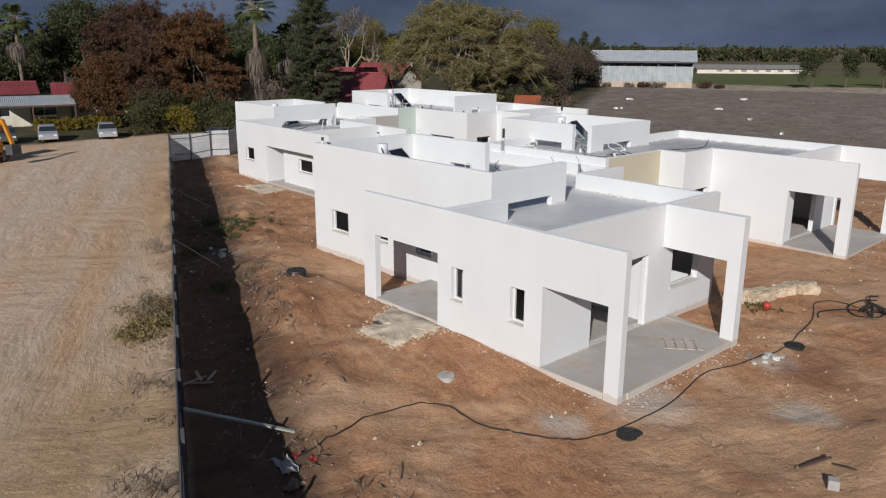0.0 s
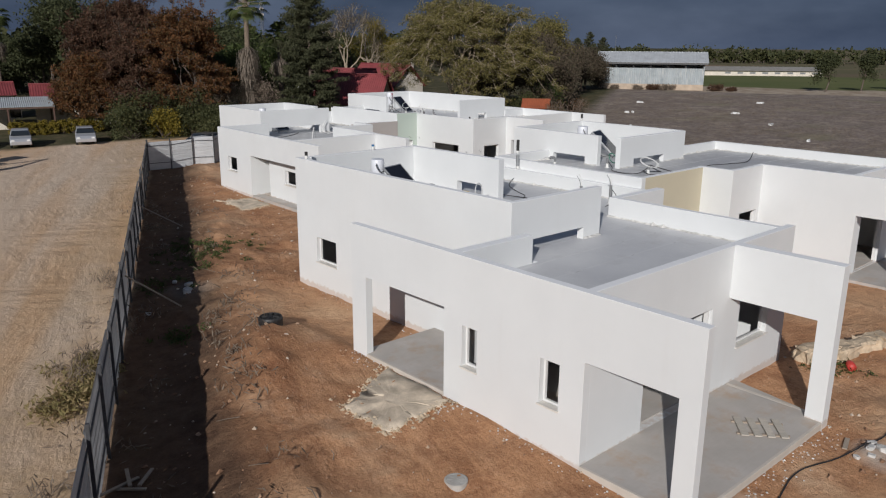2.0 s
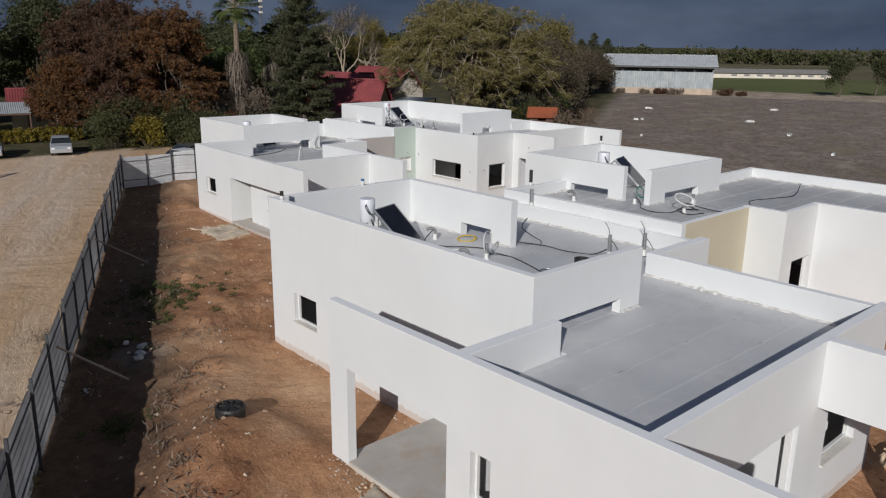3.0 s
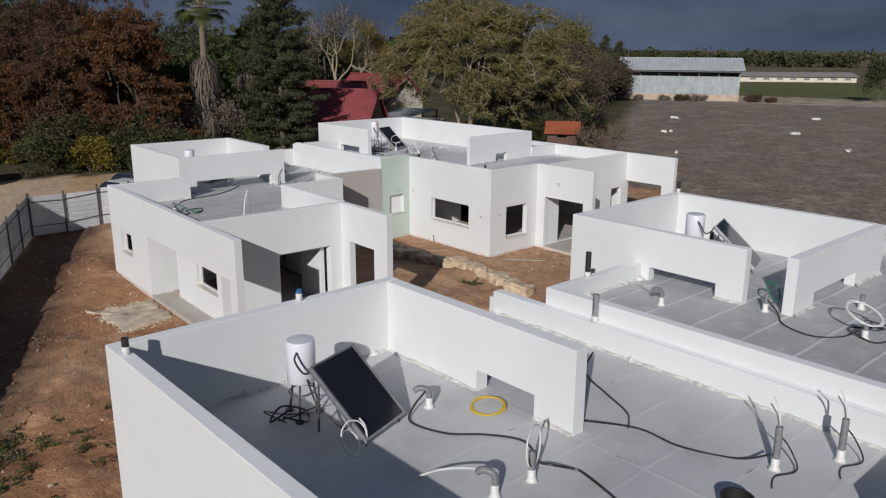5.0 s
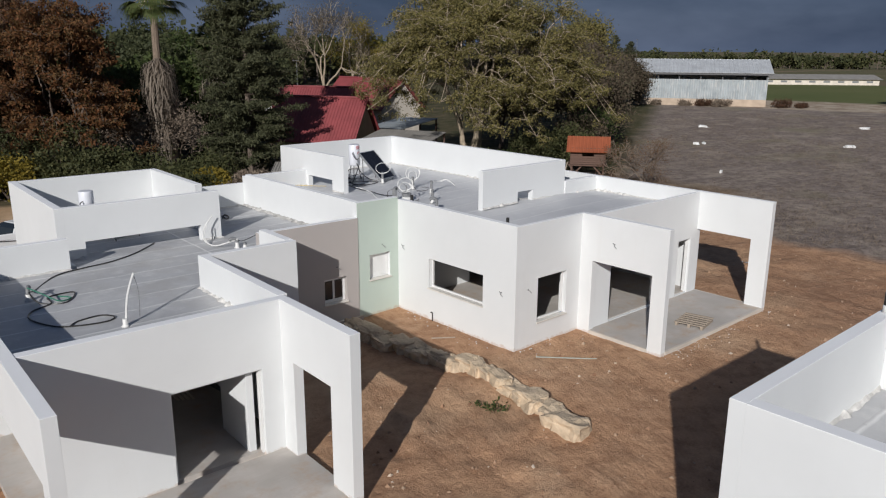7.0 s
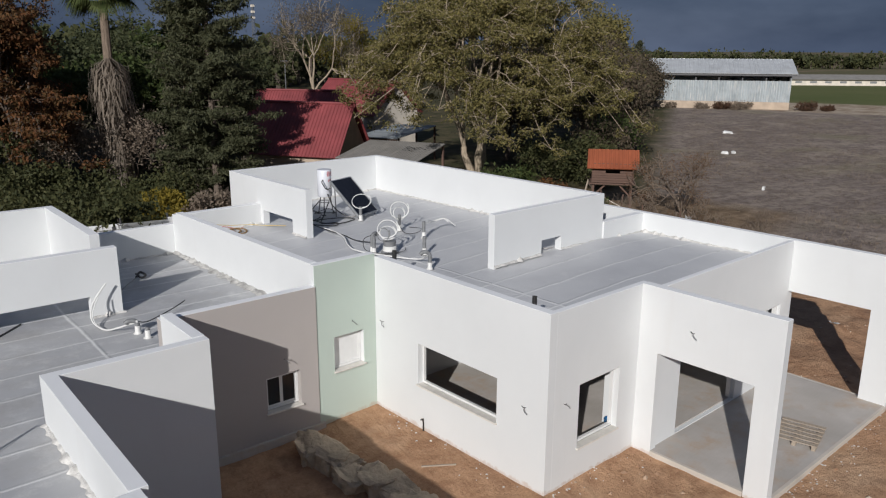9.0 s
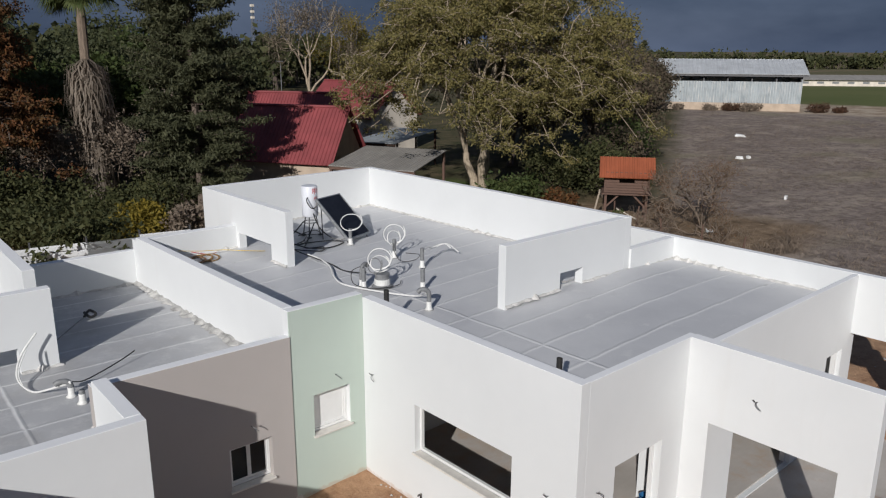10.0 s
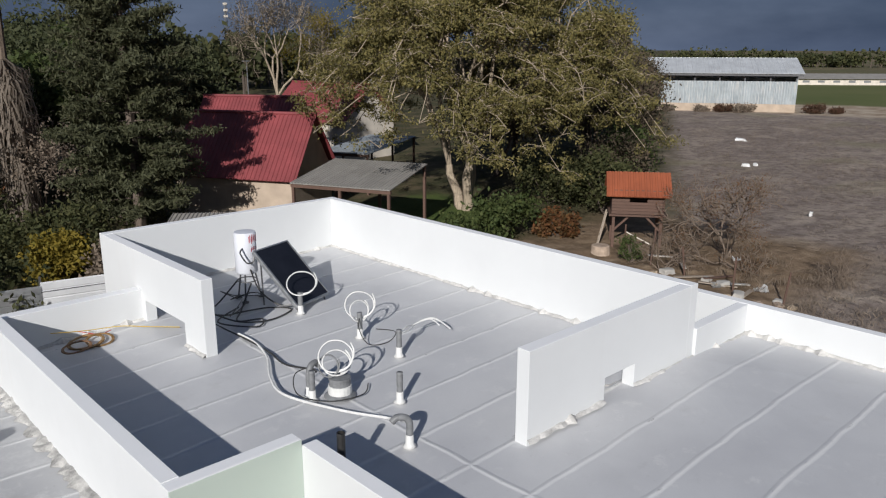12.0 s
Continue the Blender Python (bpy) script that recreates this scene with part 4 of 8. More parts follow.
def house_d():
    h = thing("house", "white rendered flat-roofed house shell with a beige painted recess", "house", "new white houses")
    f, r, p, tall, z0 = 0.2, 3.35, 3.72, 4.5, -0.4
    wall(h, 10.603, 8.35, 10.82, 15.0, z0, p)
    wall(h, 10.62, 15.0, 10.82, 16.6, z0, 3.12, name="low_wall")
    wall(h, 10.82, 8.35, 14.4, 8.55, z0, p - 0.01, (), BEIGE)
    wall(h, 14.4, 7.2, 14.6, 8.55, z0, p)
    wall(h, 14.6, 7.2, 16.6, 7.4, z0, p - 0.01, [(15.15, 16.42, 0.95, 2.1)])
    window(h, "y", 7.2, 15.15, 16.42, 0.95, 2.1, 1)
    wall(h, 16.6, 1.4, 16.8, 7.4, z0, p, [(1.85, 3.85, z0, 2.38)])
    wall(h, 16.8, 4.0, 21.8, 4.2, z0, p - 0.01, [(17.6, 19.8, 0.17, 2.2)])
    door_jamb(h, "y", 4.0, 17.6, 19.8, 0.17, 2.2, 1)
    wall(h, 21.8, 1.5, 22.0, 12.15, z0, p, [(1.95, 3.95, z0, 2.4)])
    wall(h, 18.2, 11.95, 21.8, 12.15, z0, p - 0.01)
    wall(h, 13.62, 12.4, 13.83, 16.6, r - 0.02, tall, [(13.0, 14.6, r - 0.02, 3.66)], name="screen_wall")
    wall(h, 13.62, 14.8, 13.83, 16.6, z0, r - 0.02)
    wall(h, 13.62, 16.6, 18.2, 16.8, z0, tall)
    wall(h, 17.98, 11.62, 18.2, 16.6, z0, tall)
    wall(h, 13.7, 11.4, 18.2, 11.62, r - 0.02, tall - 0.01, [(14.6, 16.7, r - 0.02, 3.66)], name="screen_wall")
    wall(h, 10.82, 14.8, 13.62, 15.0, z0, p)
    slab(h, "roof", [(10.82, 8.55), (14.6, 8.55), (14.6, 7.4), (16.8, 7.4), (16.8, 4.2), (21.8, 4.2), (21.8, 11.95), (17.98, 11.95), (17.98, 16.6), (13.83, 16.6), (13.83, 14.8), (10.82, 14.8)], r - 0.25, r, WORN_MEMBRANE, "grey coated roof with pale seams")
    slab(h, "floor_slab", [(10.82, 8.5), (14.5, 8.5), (14.5, 7.3), (16.8, 7.3), (16.8, 4.1), (21.8, 4.1), (21.8, 12.0), (18.0, 12.0), (18.0, 16.7), (13.4, 16.7), (13.4, 15.2), (10.82, 15.2)], z0, f, SLAB)
    slab(h, "porch_slab", [(16.62, 1.42), (21.98, 1.52), (21.98, 4.0), (16.62, 4.0)], z0, f - 0.05, SLAB)
    for q in ((10.82, 8.55, 10.82, 14.8, (1, 0)), (10.82, 8.55, 14.6, 8.55, (0, 1)), (14.6, 7.4, 14.6, 8.55, (1, 0)), (16.8, 4.2, 16.8, 7.4, (1, 0)), (16.8, 4.2, 21.8, 4.2, (0, 1)), (21.8, 4.2, 21.8, 11.95, (-1, 0)), (18.2, 11.95, 21.8, 11.95, (0, -1)), (16.7, 11.4, 18.2, 11.4, (0, -1)), (13.7, 11.4, 14.6, 11.4, (0, -1)), (13.83, 16.6, 17.98, 16.6, (0, -1)), (13.62, 12.4, 13.62, 13.0, (-1, 0)), (10.82, 14.8, 13.62, 14.8, (0, -1))):
        fillet(h, *q[:4], r, q[4])
    return h


house_a()
house_b()
house_c()
house_d()


# ---- fence round the site ----
def fence_point(s, off=0.0):
    p = FENCE_A + FENCE_WAY * s
    return Vector((p.x + FENCE_WAY.y * off, p.y - FENCE_WAY.x * off))


def fence_run(start, end, step, label, sheet=FENCE_SHEET, side=1):
    """Sheet metal panels on steel posts between two points."""
    a, b = Vector(start), Vector(end)
    d = (b - a).normalized()
    nrm = Vector((d.y, -d.x)) * side
    fence = thing("fence", label, "fence", "site fences")
    rng = random.Random(3)
    count = max(1, round((b - a).length / step))
    ang = math.degrees(math.atan2(d.y, d.x))
    length = (b - a).length / count
    bm = bmesh.new()
    rows = []
    for j in range(8):                            # a flat sheet with narrow pressed ribs
        for dz, dy in ((0.0, 0.0), (0.17, 0.0), (0.19, 0.016), (0.205, 0.016)):
            rows.append([bm.verts.new((x, dy, 0.02 + 0.225 * j + dz)) for x in (0.0, length)])
    for r, q in zip(rows, rows[1:]):
        bm.faces.new((r[0], r[1], q[1], q[0]))
    bmesh.ops.solidify(bm, geom=bm.faces[:], thickness=0.004)
    first = part("panel", bm, sheet, fence)
    post = None
    for i in range(count + 1):
        p = a + d * length * i
        g = ground_height(p.x, p.y)
        lean = rng.uniform(-1.5, 1.5)
        if i < count:
            ob = first if i == 0 else new("panel", first.data)
            ob.parent = fence
            ob.matrix_basis = pose(p.x, p.y, g + rng.uniform(-0.05, 0.04), lean * 0.5, 0, ang)
        q = p + nrm * 0.05
        if post is None:
            bm = bmesh.new()
            add_box(bm, -0.03, -0.03, -0.3, 0.03, 0.03, 1.98)
            post = part("post", bm, DARK_STEEL, fence)
            ob = post
        else:
            ob = new("post", post.data)
            ob.parent = fence
        ob.matrix_basis = pose(q.x, q.y, g, lean, 0, ang)
    bm = bmesh.new()
    for h in (0.45, 1.55):
        pts = []
        for i in range(count * 2 + 1):
            p = a + d * length * i / 2 + nrm * 0.03
            pts.append((p.x, p.y, ground_height(p.x, p.y) + h))
        add_tube(bm, pts, 0.02, 5)
    part("rail", bm, DARK_STEEL, fence)
    return fence


corner = fence_point(33.1)
fence_run(fence_point(-26.0), corner, 2.45, "grey-white sheet metal site fence on dark steel posts", SHADED_SHEET)
fence_run(corner, (12.28, 42.9), 1.62, "white ribbed sheet fence closing the site corner")
fence_run((12.36, 42.95), (17.0, 47.9), 1.7, "white ribbed sheet fence behind the new houses", side=-1)
fence_run((17.08, 47.88), (27.0, 45.6), 1.7, "white ribbed sheet fence behind the new houses", side=-1)


def strut(top, foot, material, label):
    t = thing("fence_strut", label, "timber", "fence struts")
    bm = bmesh.new()
    a, b = Vector(top), Vector((foot[0], foot[1], ground_height(*foot) + 0.02))
    m = Matrix.Translation(a) @ (b - a).to_track_quat("X", "Z").to_matrix().to_4x4()
    add_box(bm, 0, -0.05, -0.02, (b - a).length, 0.05, 0.02, m)
    bevelled(part("board", bm, material, t), 0.005)


PALE_BOARD = wood("pale_board", (0.56, 0.51, 0.44))
PALE_BATTEN = wood("pale_batten", (0.42, 0.45, 0.40))
strut((-8.30, 4.50, 1.05), (-6.31, 3.47), PALE_BATTEN, "pale batten propping the site fence")
strut((-3.20, 16.45, 1.30), (-1.70, 16.24), WOOD, "weathered board propping the site fence")
strut((1.00, 26.65, 1.25), (2.70, 26.2), WOOD, "weathered board propping the site fence")


# ---- loose things on the site ----
def lumpy(name, size, seed, material, parent, sub=2, rough=0.28):
    bm = bmesh.new()
    bmesh.ops.create_icosphere(bm, subdivisions=sub, radius=1.0)
    off = Vector((seed * 3.17, seed * 1.31, seed * 7.7))
    for v in bm.verts:
        n = v.co.normalized()
        k = 1 + rough * noise.fractal(n * 1.4 + off, 0.8, 2.0, 4) + 0.10 * noise.cell(n * 2.6 + off)
        c = Vector([math.copysign(abs(t) ** 0.5, t) for t in n]) * k
        v.co = Vector((c.x * size[0], c.y * size[1], max(c.z, -0.55) * size[2]))
    return part(name, bm, material, parent)


def rock_row(points, sizes, seed, mat_of, along=None):
    rng = random.Random(seed)
    for i, ((x, y), s) in enumerate(zip(points, sizes)):
        t = thing("rock", "rough pale limestone boulder half sunk in the soil", "rock", "limestone boulders", at=(x, y, ground_height(x, y) + s * 0.18), turn=rng.uniform(0, 180) if along is None else along + rng.uniform(-14, 14))
        lumpy("stone", (s * rng.uniform(0.8, 1.1), s * rng.uniform(0.55, 0.8), s * rng.uniform(0.45, 0.6)), seed + i, mat_of, t, 3)


rng = random.Random(11)
row = []
for i in range(19):
    k = i / 18
    row.append((18.35 + 0.5 * math.sin(k * 4.2) + k * 0.35 + rng.uniform(-0.12, 0.12), 22.7 + k * 8.0))
rock_row(row, [rng.uniform(0.36, 0.50) for _ in row], 20, STONE, 82)
rock_row([(9.0 + 0.42 * i + rng.uniform(-0.1, 0.1), 1.75 - 0.16 * i + rng.uniform(-0.12, 0.12)) for i in range(7)], [rng.uniform(0.34, 0.52) for _ in range(7)], 60, STONE, -20)
rock_row([(11.6, 18.4), (12.5, 19.2), (12.9, 18.9), (11.0, 17.9)], [0.45, 0.35, 0.3, 0.33], 80, SOIL_STONE)


def manhole(x, y, r, mat_top, label, h=0.10, rim=BLACK):
    t = thing("manhole_cover", label, "manhole cover", "drain covers", at=(x, y, ground_height(x, y)))
    part("rim", lathe([(r * 1.08, -0.1), (r * 1.08, h * 0.8), (r, h), (r * 0.9, h), (r * 0.88, h * 0.7)], 28), rim, t)
    bm = lathe([(r * 0.87, h * 0.45), (r * 0.87, h * 0.82), (r * 0.3, h * 0.95)], 28)
    for i in range(8):
        a = i * math.pi / 4
        add_box(bm, r * 0.25, -0.012, h * 0.8, r * 0.8, 0.012, h * 1.02, pose(0, 0, 0, 0, 0, math.degrees(a)))
    part("lid", bm, mat_top, t)


manhole(-0.86, -0.95, 0.27, BLACK, "round black plastic drain cover in the soil", 0.07)
manhole(-1.04, 11.95, 0.30, BLACK, "round black plastic drain cover on a raised shaft", 0.27)
manhole(-2.12, 3.45, 0.20, RAW, "round grey concrete manhole cover level with the soil", 0.025, RAW)
manhole(6.5, -1.15, 0.24, BLACK, "round black plastic drain cover tilted in the soil", 0.09)


def pad(corners, z, label, seed):
    """A thin poured slab with crumbled edges: a floated top, and broken lumps along its rim."""
    t = thing("concrete_pad", label, "concrete pad", "poured pads")
    rng = random.Random(seed)
    ring = []
    for (x0, y0), (x1, y1) in zip(corners, corners[1:] + corners[:1]):
        for i in range(26):
            k = i / 26
            x, y = x0 + (x1 - x0) * k, y0 + (y1 - y0) * k
            w = 0.16 * noise.fractal(Vector((x * 2.3, y * 2.3, seed)), 0.7, 2, 6)
            ring.append((x + w, y + w * 0.8))
    cx, cy = sum(p[0] for p in ring) / len(ring), sum(p[1] for p in ring) / len(ring)
    bm = bmesh.new()
    rings = []
    for k, up in ((1.03, -0.10), (1.0, 0.02), (0.97, 0.035), (0.8, 0.04), (0.55, 0.045), (0.3, 0.045)):
        rr = []
        for px, py in ring:
            x, y = cx + (px - cx) * k, cy + (py - cy) * k
            rr.append(bm.verts.new((x, y, max(ground_height(x, y), z - 0.06) + up + 0.012 * noise.fractal(Vector((x * 3, y * 3, seed)), 1, 2, 4))))
        rings.append(rr)
    for a, b in zip(rings, rings[1:]):
        for i in range(len(a)):
            bm.faces.new((a[i], a[(i + 1) % len(a)], b[(i + 1) % len(a)], b[i]))
    bm.faces.new(rings[-1])
    part("poured_top", bm, CAST, t, "floated sandy concrete", smooth=True)
    verts, faces = [], []
    for i in range(420):
        px, py = ring[rng.randrange(len(ring) // 4, len(ring))]
        x, y = px + rng.gauss(0, 0.10), py + rng.gauss(0, 0.10)
        k = rng.uniform(0.015, 0.055)
        g = ground_height(x, y)
        n0 = len(verts)
        for j in range(5):
            q = j * 1.2566 + rng.uniform(-0.4, 0.4)
            verts.append((x + k * math.cos(q), y + k * math.sin(q), g + rng.uniform(0.1, 0.5) * k))
        verts += [(x, y, g + k * rng.uniform(0.7, 1.1)), (x, y, g - k)]
        for j in range(5):
            faces += [(n0 + j, n0 + (j + 1) % 5, n0 + 5), (n0 + (j + 1) % 5, n0 + j, n0 + 6)]
    rim = raw_part("broken_rim", verts, faces, STONE, t)
    tagged(rim, "crumbled pale stones along the edge", kind="stuff")


pad([(-0.06, 8.1), (-0.12, 5.85), (-2.05, 5.4), (-2.15, 6.9)], 0.3, "pale thin slab of poured concrete before a porch", 3)
pad([(8.25, 30.3), (8.2, 28.4), (6.5, 27.9), (6.2, 29.9)], 0.1, "pale thin slab of poured concrete before a porch", 9)


def pallet(x, y, z, turn):
    t = thing("pallet", "weathered grey wooden pallet lying on the porch slab", "pallet", "pallets", at=(x, y, z), turn=turn)
    for i in range(3):
        bevelled(part("bearer", box(-0.5, -0.42 + 0.38 * i, 0, 0.5, -0.34 + 0.38 * i, 0.09), WOOD, t), 0.004)
    for i in range(6):
        bevelled(part("board", box(-0.5 + 0.185 * i, -0.44, 0.092, -0.5 + 0.185 * i + 0.11, 0.44, 0.112), WOOD, t), 0.003)


boards = thing("board_stack", "pale grey boards lying side by side on thin bearers", "boards", at=(3.98, 0.74, 0.172), turn=-50)
for y in (-0.26, 0.26):
    part("bearer", box(-0.52, y - 0.03, 0.0, 0.52, y + 0.03, 0.03), WOOD, boards)
for x in (-0.46, -0.2, 0.06, 0.32):
    bevelled(part("board", box(x, -0.40, 0.032, x + 0.15, 0.40, 0.06), PALE_BOARD, boards), 0.004)
pallet(26.3, 24.3, 0.232, 12)


def cable(name, pts, r, material, label, group="site cables", lift=None, per=6, closed=False, category="cable"):
    """A cable; lift: None to lie on the ground, else a height added to the given z."""
    t = thing(name, label, category, group)
    line = curve_points([(p[0], p[1], p[2] if len(p) > 2 else 0) for p in pts], per, closed)
    if lift is None:
        n = len(line)
        line = [sum((line[k] for k in range(max(0, i - w), min(n, i + w + 1))), Vector()) / (min(n, i + w + 1) - max(0, i - w)) for i in range(n) for w in (min(5, i, n - 1 - i),)]
        rest = [ground_height(p.x, p.y) for p in line]
        line = [Vector((p.x, p.y, max(rest[i], sum(rest[max(0, i - 3):i + 4]) / len(rest[max(0, i - 3):i + 4])) + p.z + r + 0.005)) for i, p in enumerate(line)]
    part("sheath", tube(line, r, 6), material, t)
    return t


cable("cable", [(-6.74, 2.71), (-5.9, 2.6), (-5.07, 2.85), (-4.1, 2.95), (-3.17, 2.67), (-2.97, 1.9), (-2.97, 1.08), (-2.6, 0.45), (-2.45, -0.03), (-1.7, -0.5), (-0.76, -0.65), (0.4, -0.8), (1.37, -0.71), (2.5, -0.5), (3.35, -0.31), (4.0, -0.7), (4.73, -0.81), (5.6, -1.0), (6.48, -1.06), (8.1, -0.7), (9.64, -0.5), (10.4, 0.1), (11.2, 0.0), (11.6, -0.8), (10.9, -1.6)], 0.015, BLACK, "long black cable lying over the soil")
cable("cable", [(9.4, -0.6), (10.2, -0.3), (10.9, -0.9), (11.5, -1.5), (11.0, -2.0), (10.3, -1.6), (10.6, -0.9), (11.6, -0.7, 0.1), (12.4, -1.2)], 0.022, BLACK, "tangle of black cable lying over the soil")
cable("cable", [(10.6, -1.7, 0), (11.0, -1.2, 0.16), (11.6, -1.5, 0.05), (12.0, -0.9, 0.2), (12.8, -1.1)], 0.022, BLACK, "tangle of black cable lying over the soil")

bottle = thing("bottle", "faded red plastic bottle lying on the soil", "bottle", at=(9.05, 0.86, ground_height(9.05, 0.86) + 0.10), turn=35)
bm = lathe([(0.02, 0), (0.10, 0.01), (0.105, 0.25), (0.06, 0.36), (0.035, 0.38), (0.035, 0.43)], 14)
bmesh.ops.transform(bm, matrix=pose(-0.2, 0, 0, 0, 90, 0), verts=bm.verts)
part("body", bm, RED, bottle, smooth=True)

bucket = thing("bucket", "dark bucket with a yellow rim standing on the soil", "bucket", at=(17.0, 19.3, ground_height(17.0, 19.3)))
part("body", lathe([(0.11, 0), (0.15, 0.32), (0.135, 0.31), (0.10, 0.05)], 18), BLACK, bucket)
part("rim", lathe([(0.155, 0.28), (0.16, 0.34), (0.14, 0.34), (0.14, 0.30)], 18), YELLOW_PIPE, bucket)


def litter(count, seed):
    """Small stones, lumps and scraps over the site, too many to count."""
    rng = random.Random(seed)
    verts, faces = [], []
    while len(faces) < count * 8:
        x, y = rng.uniform(-12, 38), rng.uniform(-12, 42)
        s = fence_side(x, y)
        if s < 0.6 or (0 < x < 22 and 2.3 < y < 16.2) or (8.5 < x < 29.4 and 26.5 < y < 42):
            continue
        if 0 < x < 6 and 0 < y < 2.4 or 8.4 < x < 13.7 and 24 < y < 27 or 23.3 < x < 29.5 and 23.5 < y < 27:
            continue
        k = rng.choice((0.015, 0.018, 0.022, 0.026, 0.03, 0.04, 0.06)) * rng.uniform(0.6, 1.3)
        near = min(abs(x), abs(y)) < 0.7 or noise.fractal(Vector((x * 0.3, y * 0.3, 4)), 1, 2, 3) > 0.1
        if not near and rng.random() < 0.6:
            continue
        z = ground_height(x, y)
        b = len(verts)
        a0 = rng.uniform(0, 3)
        for i in range(4):
            a = a0 + i * math.pi / 2 + rng.uniform(-0.4, 0.4)
            verts.append((x + k * math.cos(a), y + k * math.sin(a) * rng.uniform(0.6, 1), z + rng.uniform(-0.2, 0.4) * k))
        verts.append((x, y, z + k * rng.uniform(0.6, 1.1)))
        verts.append((x, y, z - k))
        for i in range(4):
            faces.append((b + i, b + (i + 1) % 4, b + 4))
            faces.append((b + (i + 1) % 4, b + i, b + 5))
    n = Nodes("site_stones")
    isl = n.add("ShaderNodeNewGeometry")
    col = n.ramp(isl.outputs["Random Per Island"], (0.0, (0.22, 0.12, 0.07)), (0.5, (0.34, 0.20, 0.12)), (0.85, (0.42, 0.31, 0.22)), (1.0, (0.56, 0.48, 0.40)))
    ob = raw_part("site_stones", verts, faces, n.done(col, 0.95))
    tagged(ob, "small stones, clods and crumbs of mortar scattered over the soil", "stones", kind="stuff")


litter(9000, 5)


# ---- things on the roofs ----
def solar_heater(x, y, z, printed=False, turn=18.0, length=1.32, cx=0.12, top=1.405):
    """An upright tank on a stand with a tilted collector in front of it, lower edge towards -y."""
    t = thing("solar_water_heater", "white solar water tank on steel stand with dark tilted collector", "solar heater", "roof solar heaters", at=(x, y, z), turn=turn)
    tank = part("tank", lathe([(0.02, 0.56), (0.20, 0.56), (0.218, 0.58), (0.218, top - 0.035), (0.205, top - 0.01), (0.03, top)], 32), TANK, t)
    for p in tank.data.polygons:
        p.use_smooth = abs(p.normal.z) < 0.6
    if printed:
        bm = bmesh.new()
        for a, z0, h, w in ((-118, 1.20, 0.13, 9), (-104, 1.18, 0.16, 8), (-90, 1.22, 0.11, 8), (-76, 1.18, 0.15, 8), (-62, 1.2, 0.13, 7), (-108, 1.02, 0.07, 7), (-96, 1.04, 0.06, 6), (-84, 1.02, 0.07, 7), (-72, 1.05, 0.05, 6)):
            for k in range(2):
                a0, a1 = radians(a + w * 0.62 * k), radians(a + w * 0.62 * k + w * 0.42)
                zz = z0 + (0.03 if k else 0)
                vs = [bm.verts.new((0.2205 * math.cos(q), 0.2205 * math.sin(q), v)) for q, v in ((a0, zz), (a1, zz), (a1, zz + h), (a0, zz + h))]
                bm.faces.new(vs)
        part("marking", bm, RED_PRINT, tank, "red print bars")
    for i in range(3):
        a = radians(90 + 120 * i)
        c, s = math.cos(a), math.sin(a)
        part("leg", tube([(0.16 * c, 0.16 * s, 0.58), (0.27 * c, 0.27 * s, 0.0)], 0.018, 6), DARK_STEEL, t)
        part("foot", lathe([(0.07, 0), (0.07, 0.02), (0.02, 0.03)], 10, (0.27 * c, 0.27 * s)), DARK_STEEL, t)
    part("ring", tube(curve_points([(0.2 * math.cos(a), 0.2 * math.sin(a), 0.4) for a in (i * math.pi / 4 for i in range(8))], 4, True), 0.012, 5), DARK_STEEL, t)
    # collector: from its low edge at -y up towards the tank
    low, high = Vector((cx, -1.46, 0.13)), Vector((cx, -0.50, 1.03))
    d = (high - low).normalized()
    m = Matrix.Translation(low) @ Matrix(((1, 0, 0), (0, d.y, -d.z), (0, d.z, d.y))).to_4x4()
    col = new("collector")
    col.parent = t
    ln = length
    bevelled(part("casing", box(-0.5, 0, -0.075, 0.5, ln, -0.004, m=m), STEEL, col), 0.006)
    bm = bmesh.new()
    for q in ((-0.5, 0, -0.47, ln), (0.47, 0, 0.5, ln), (-0.47, 0, 0.47, 0.03), (-0.47, ln - 0.03, 0.47, ln)):
        add_box(bm, q[0], q[1], 0.0, q[2], q[3], 0.014, m)
    part("edge_frame", bm, STEEL, col, "bare aluminium edge")
    part("glazing", box(-0.468, 0.032, -0.002, 0.468, ln - 0.032, 0.006, m=m), PANEL, col, "black glazing")
    for sx in (-0.42, 0.42):
        part("prop", tube([m @ Vector((sx, ln * 0.86, -0.075)), (cx + sx, -0.55, 0.0)], 0.016, 5), DARK_STEEL, t)
        part("prop", tube([m @ Vector((sx, 0.06, -0.075)), (cx + sx, -1.40, 0.0)], 0.016, 5), DARK_STEEL, t)
    part("hose", tube(curve_points([(-0.20, -0.1, 1.10), (-0.36, -0.2, 1.05), (-0.30, -0.30, 0.86), (-0.25, -0.42, 0.90), tuple(m @ Vector((-0.45, ln, -0.04)))], 6), 0.016, 6), BLACK_PIPE, t)
    part("hose", tube(curve_points([(-0.1, -0.19, 0.66), (-0.2, -0.5, 0.3), (-0.15, -0.95, 0.06), (0.0, -1.3, 0.1), tuple(m @ Vector((-0.45, 0.02, -0.04)))], 6), 0.016, 6), BLACK_PIPE, t)
    return t


solar_heater(4.84, 14.86, 2.92, top=1.24)
solar_heater(23.62, 38.15, c_roof(23.62), printed=True, cx=0.26, length=1.42)
solar_heater(13.2, 37.7, 2.6, length=1.2, cx=0.3)
solar_heater(15.6, 14.7, 3.35, cx=0.3, top=1.24)


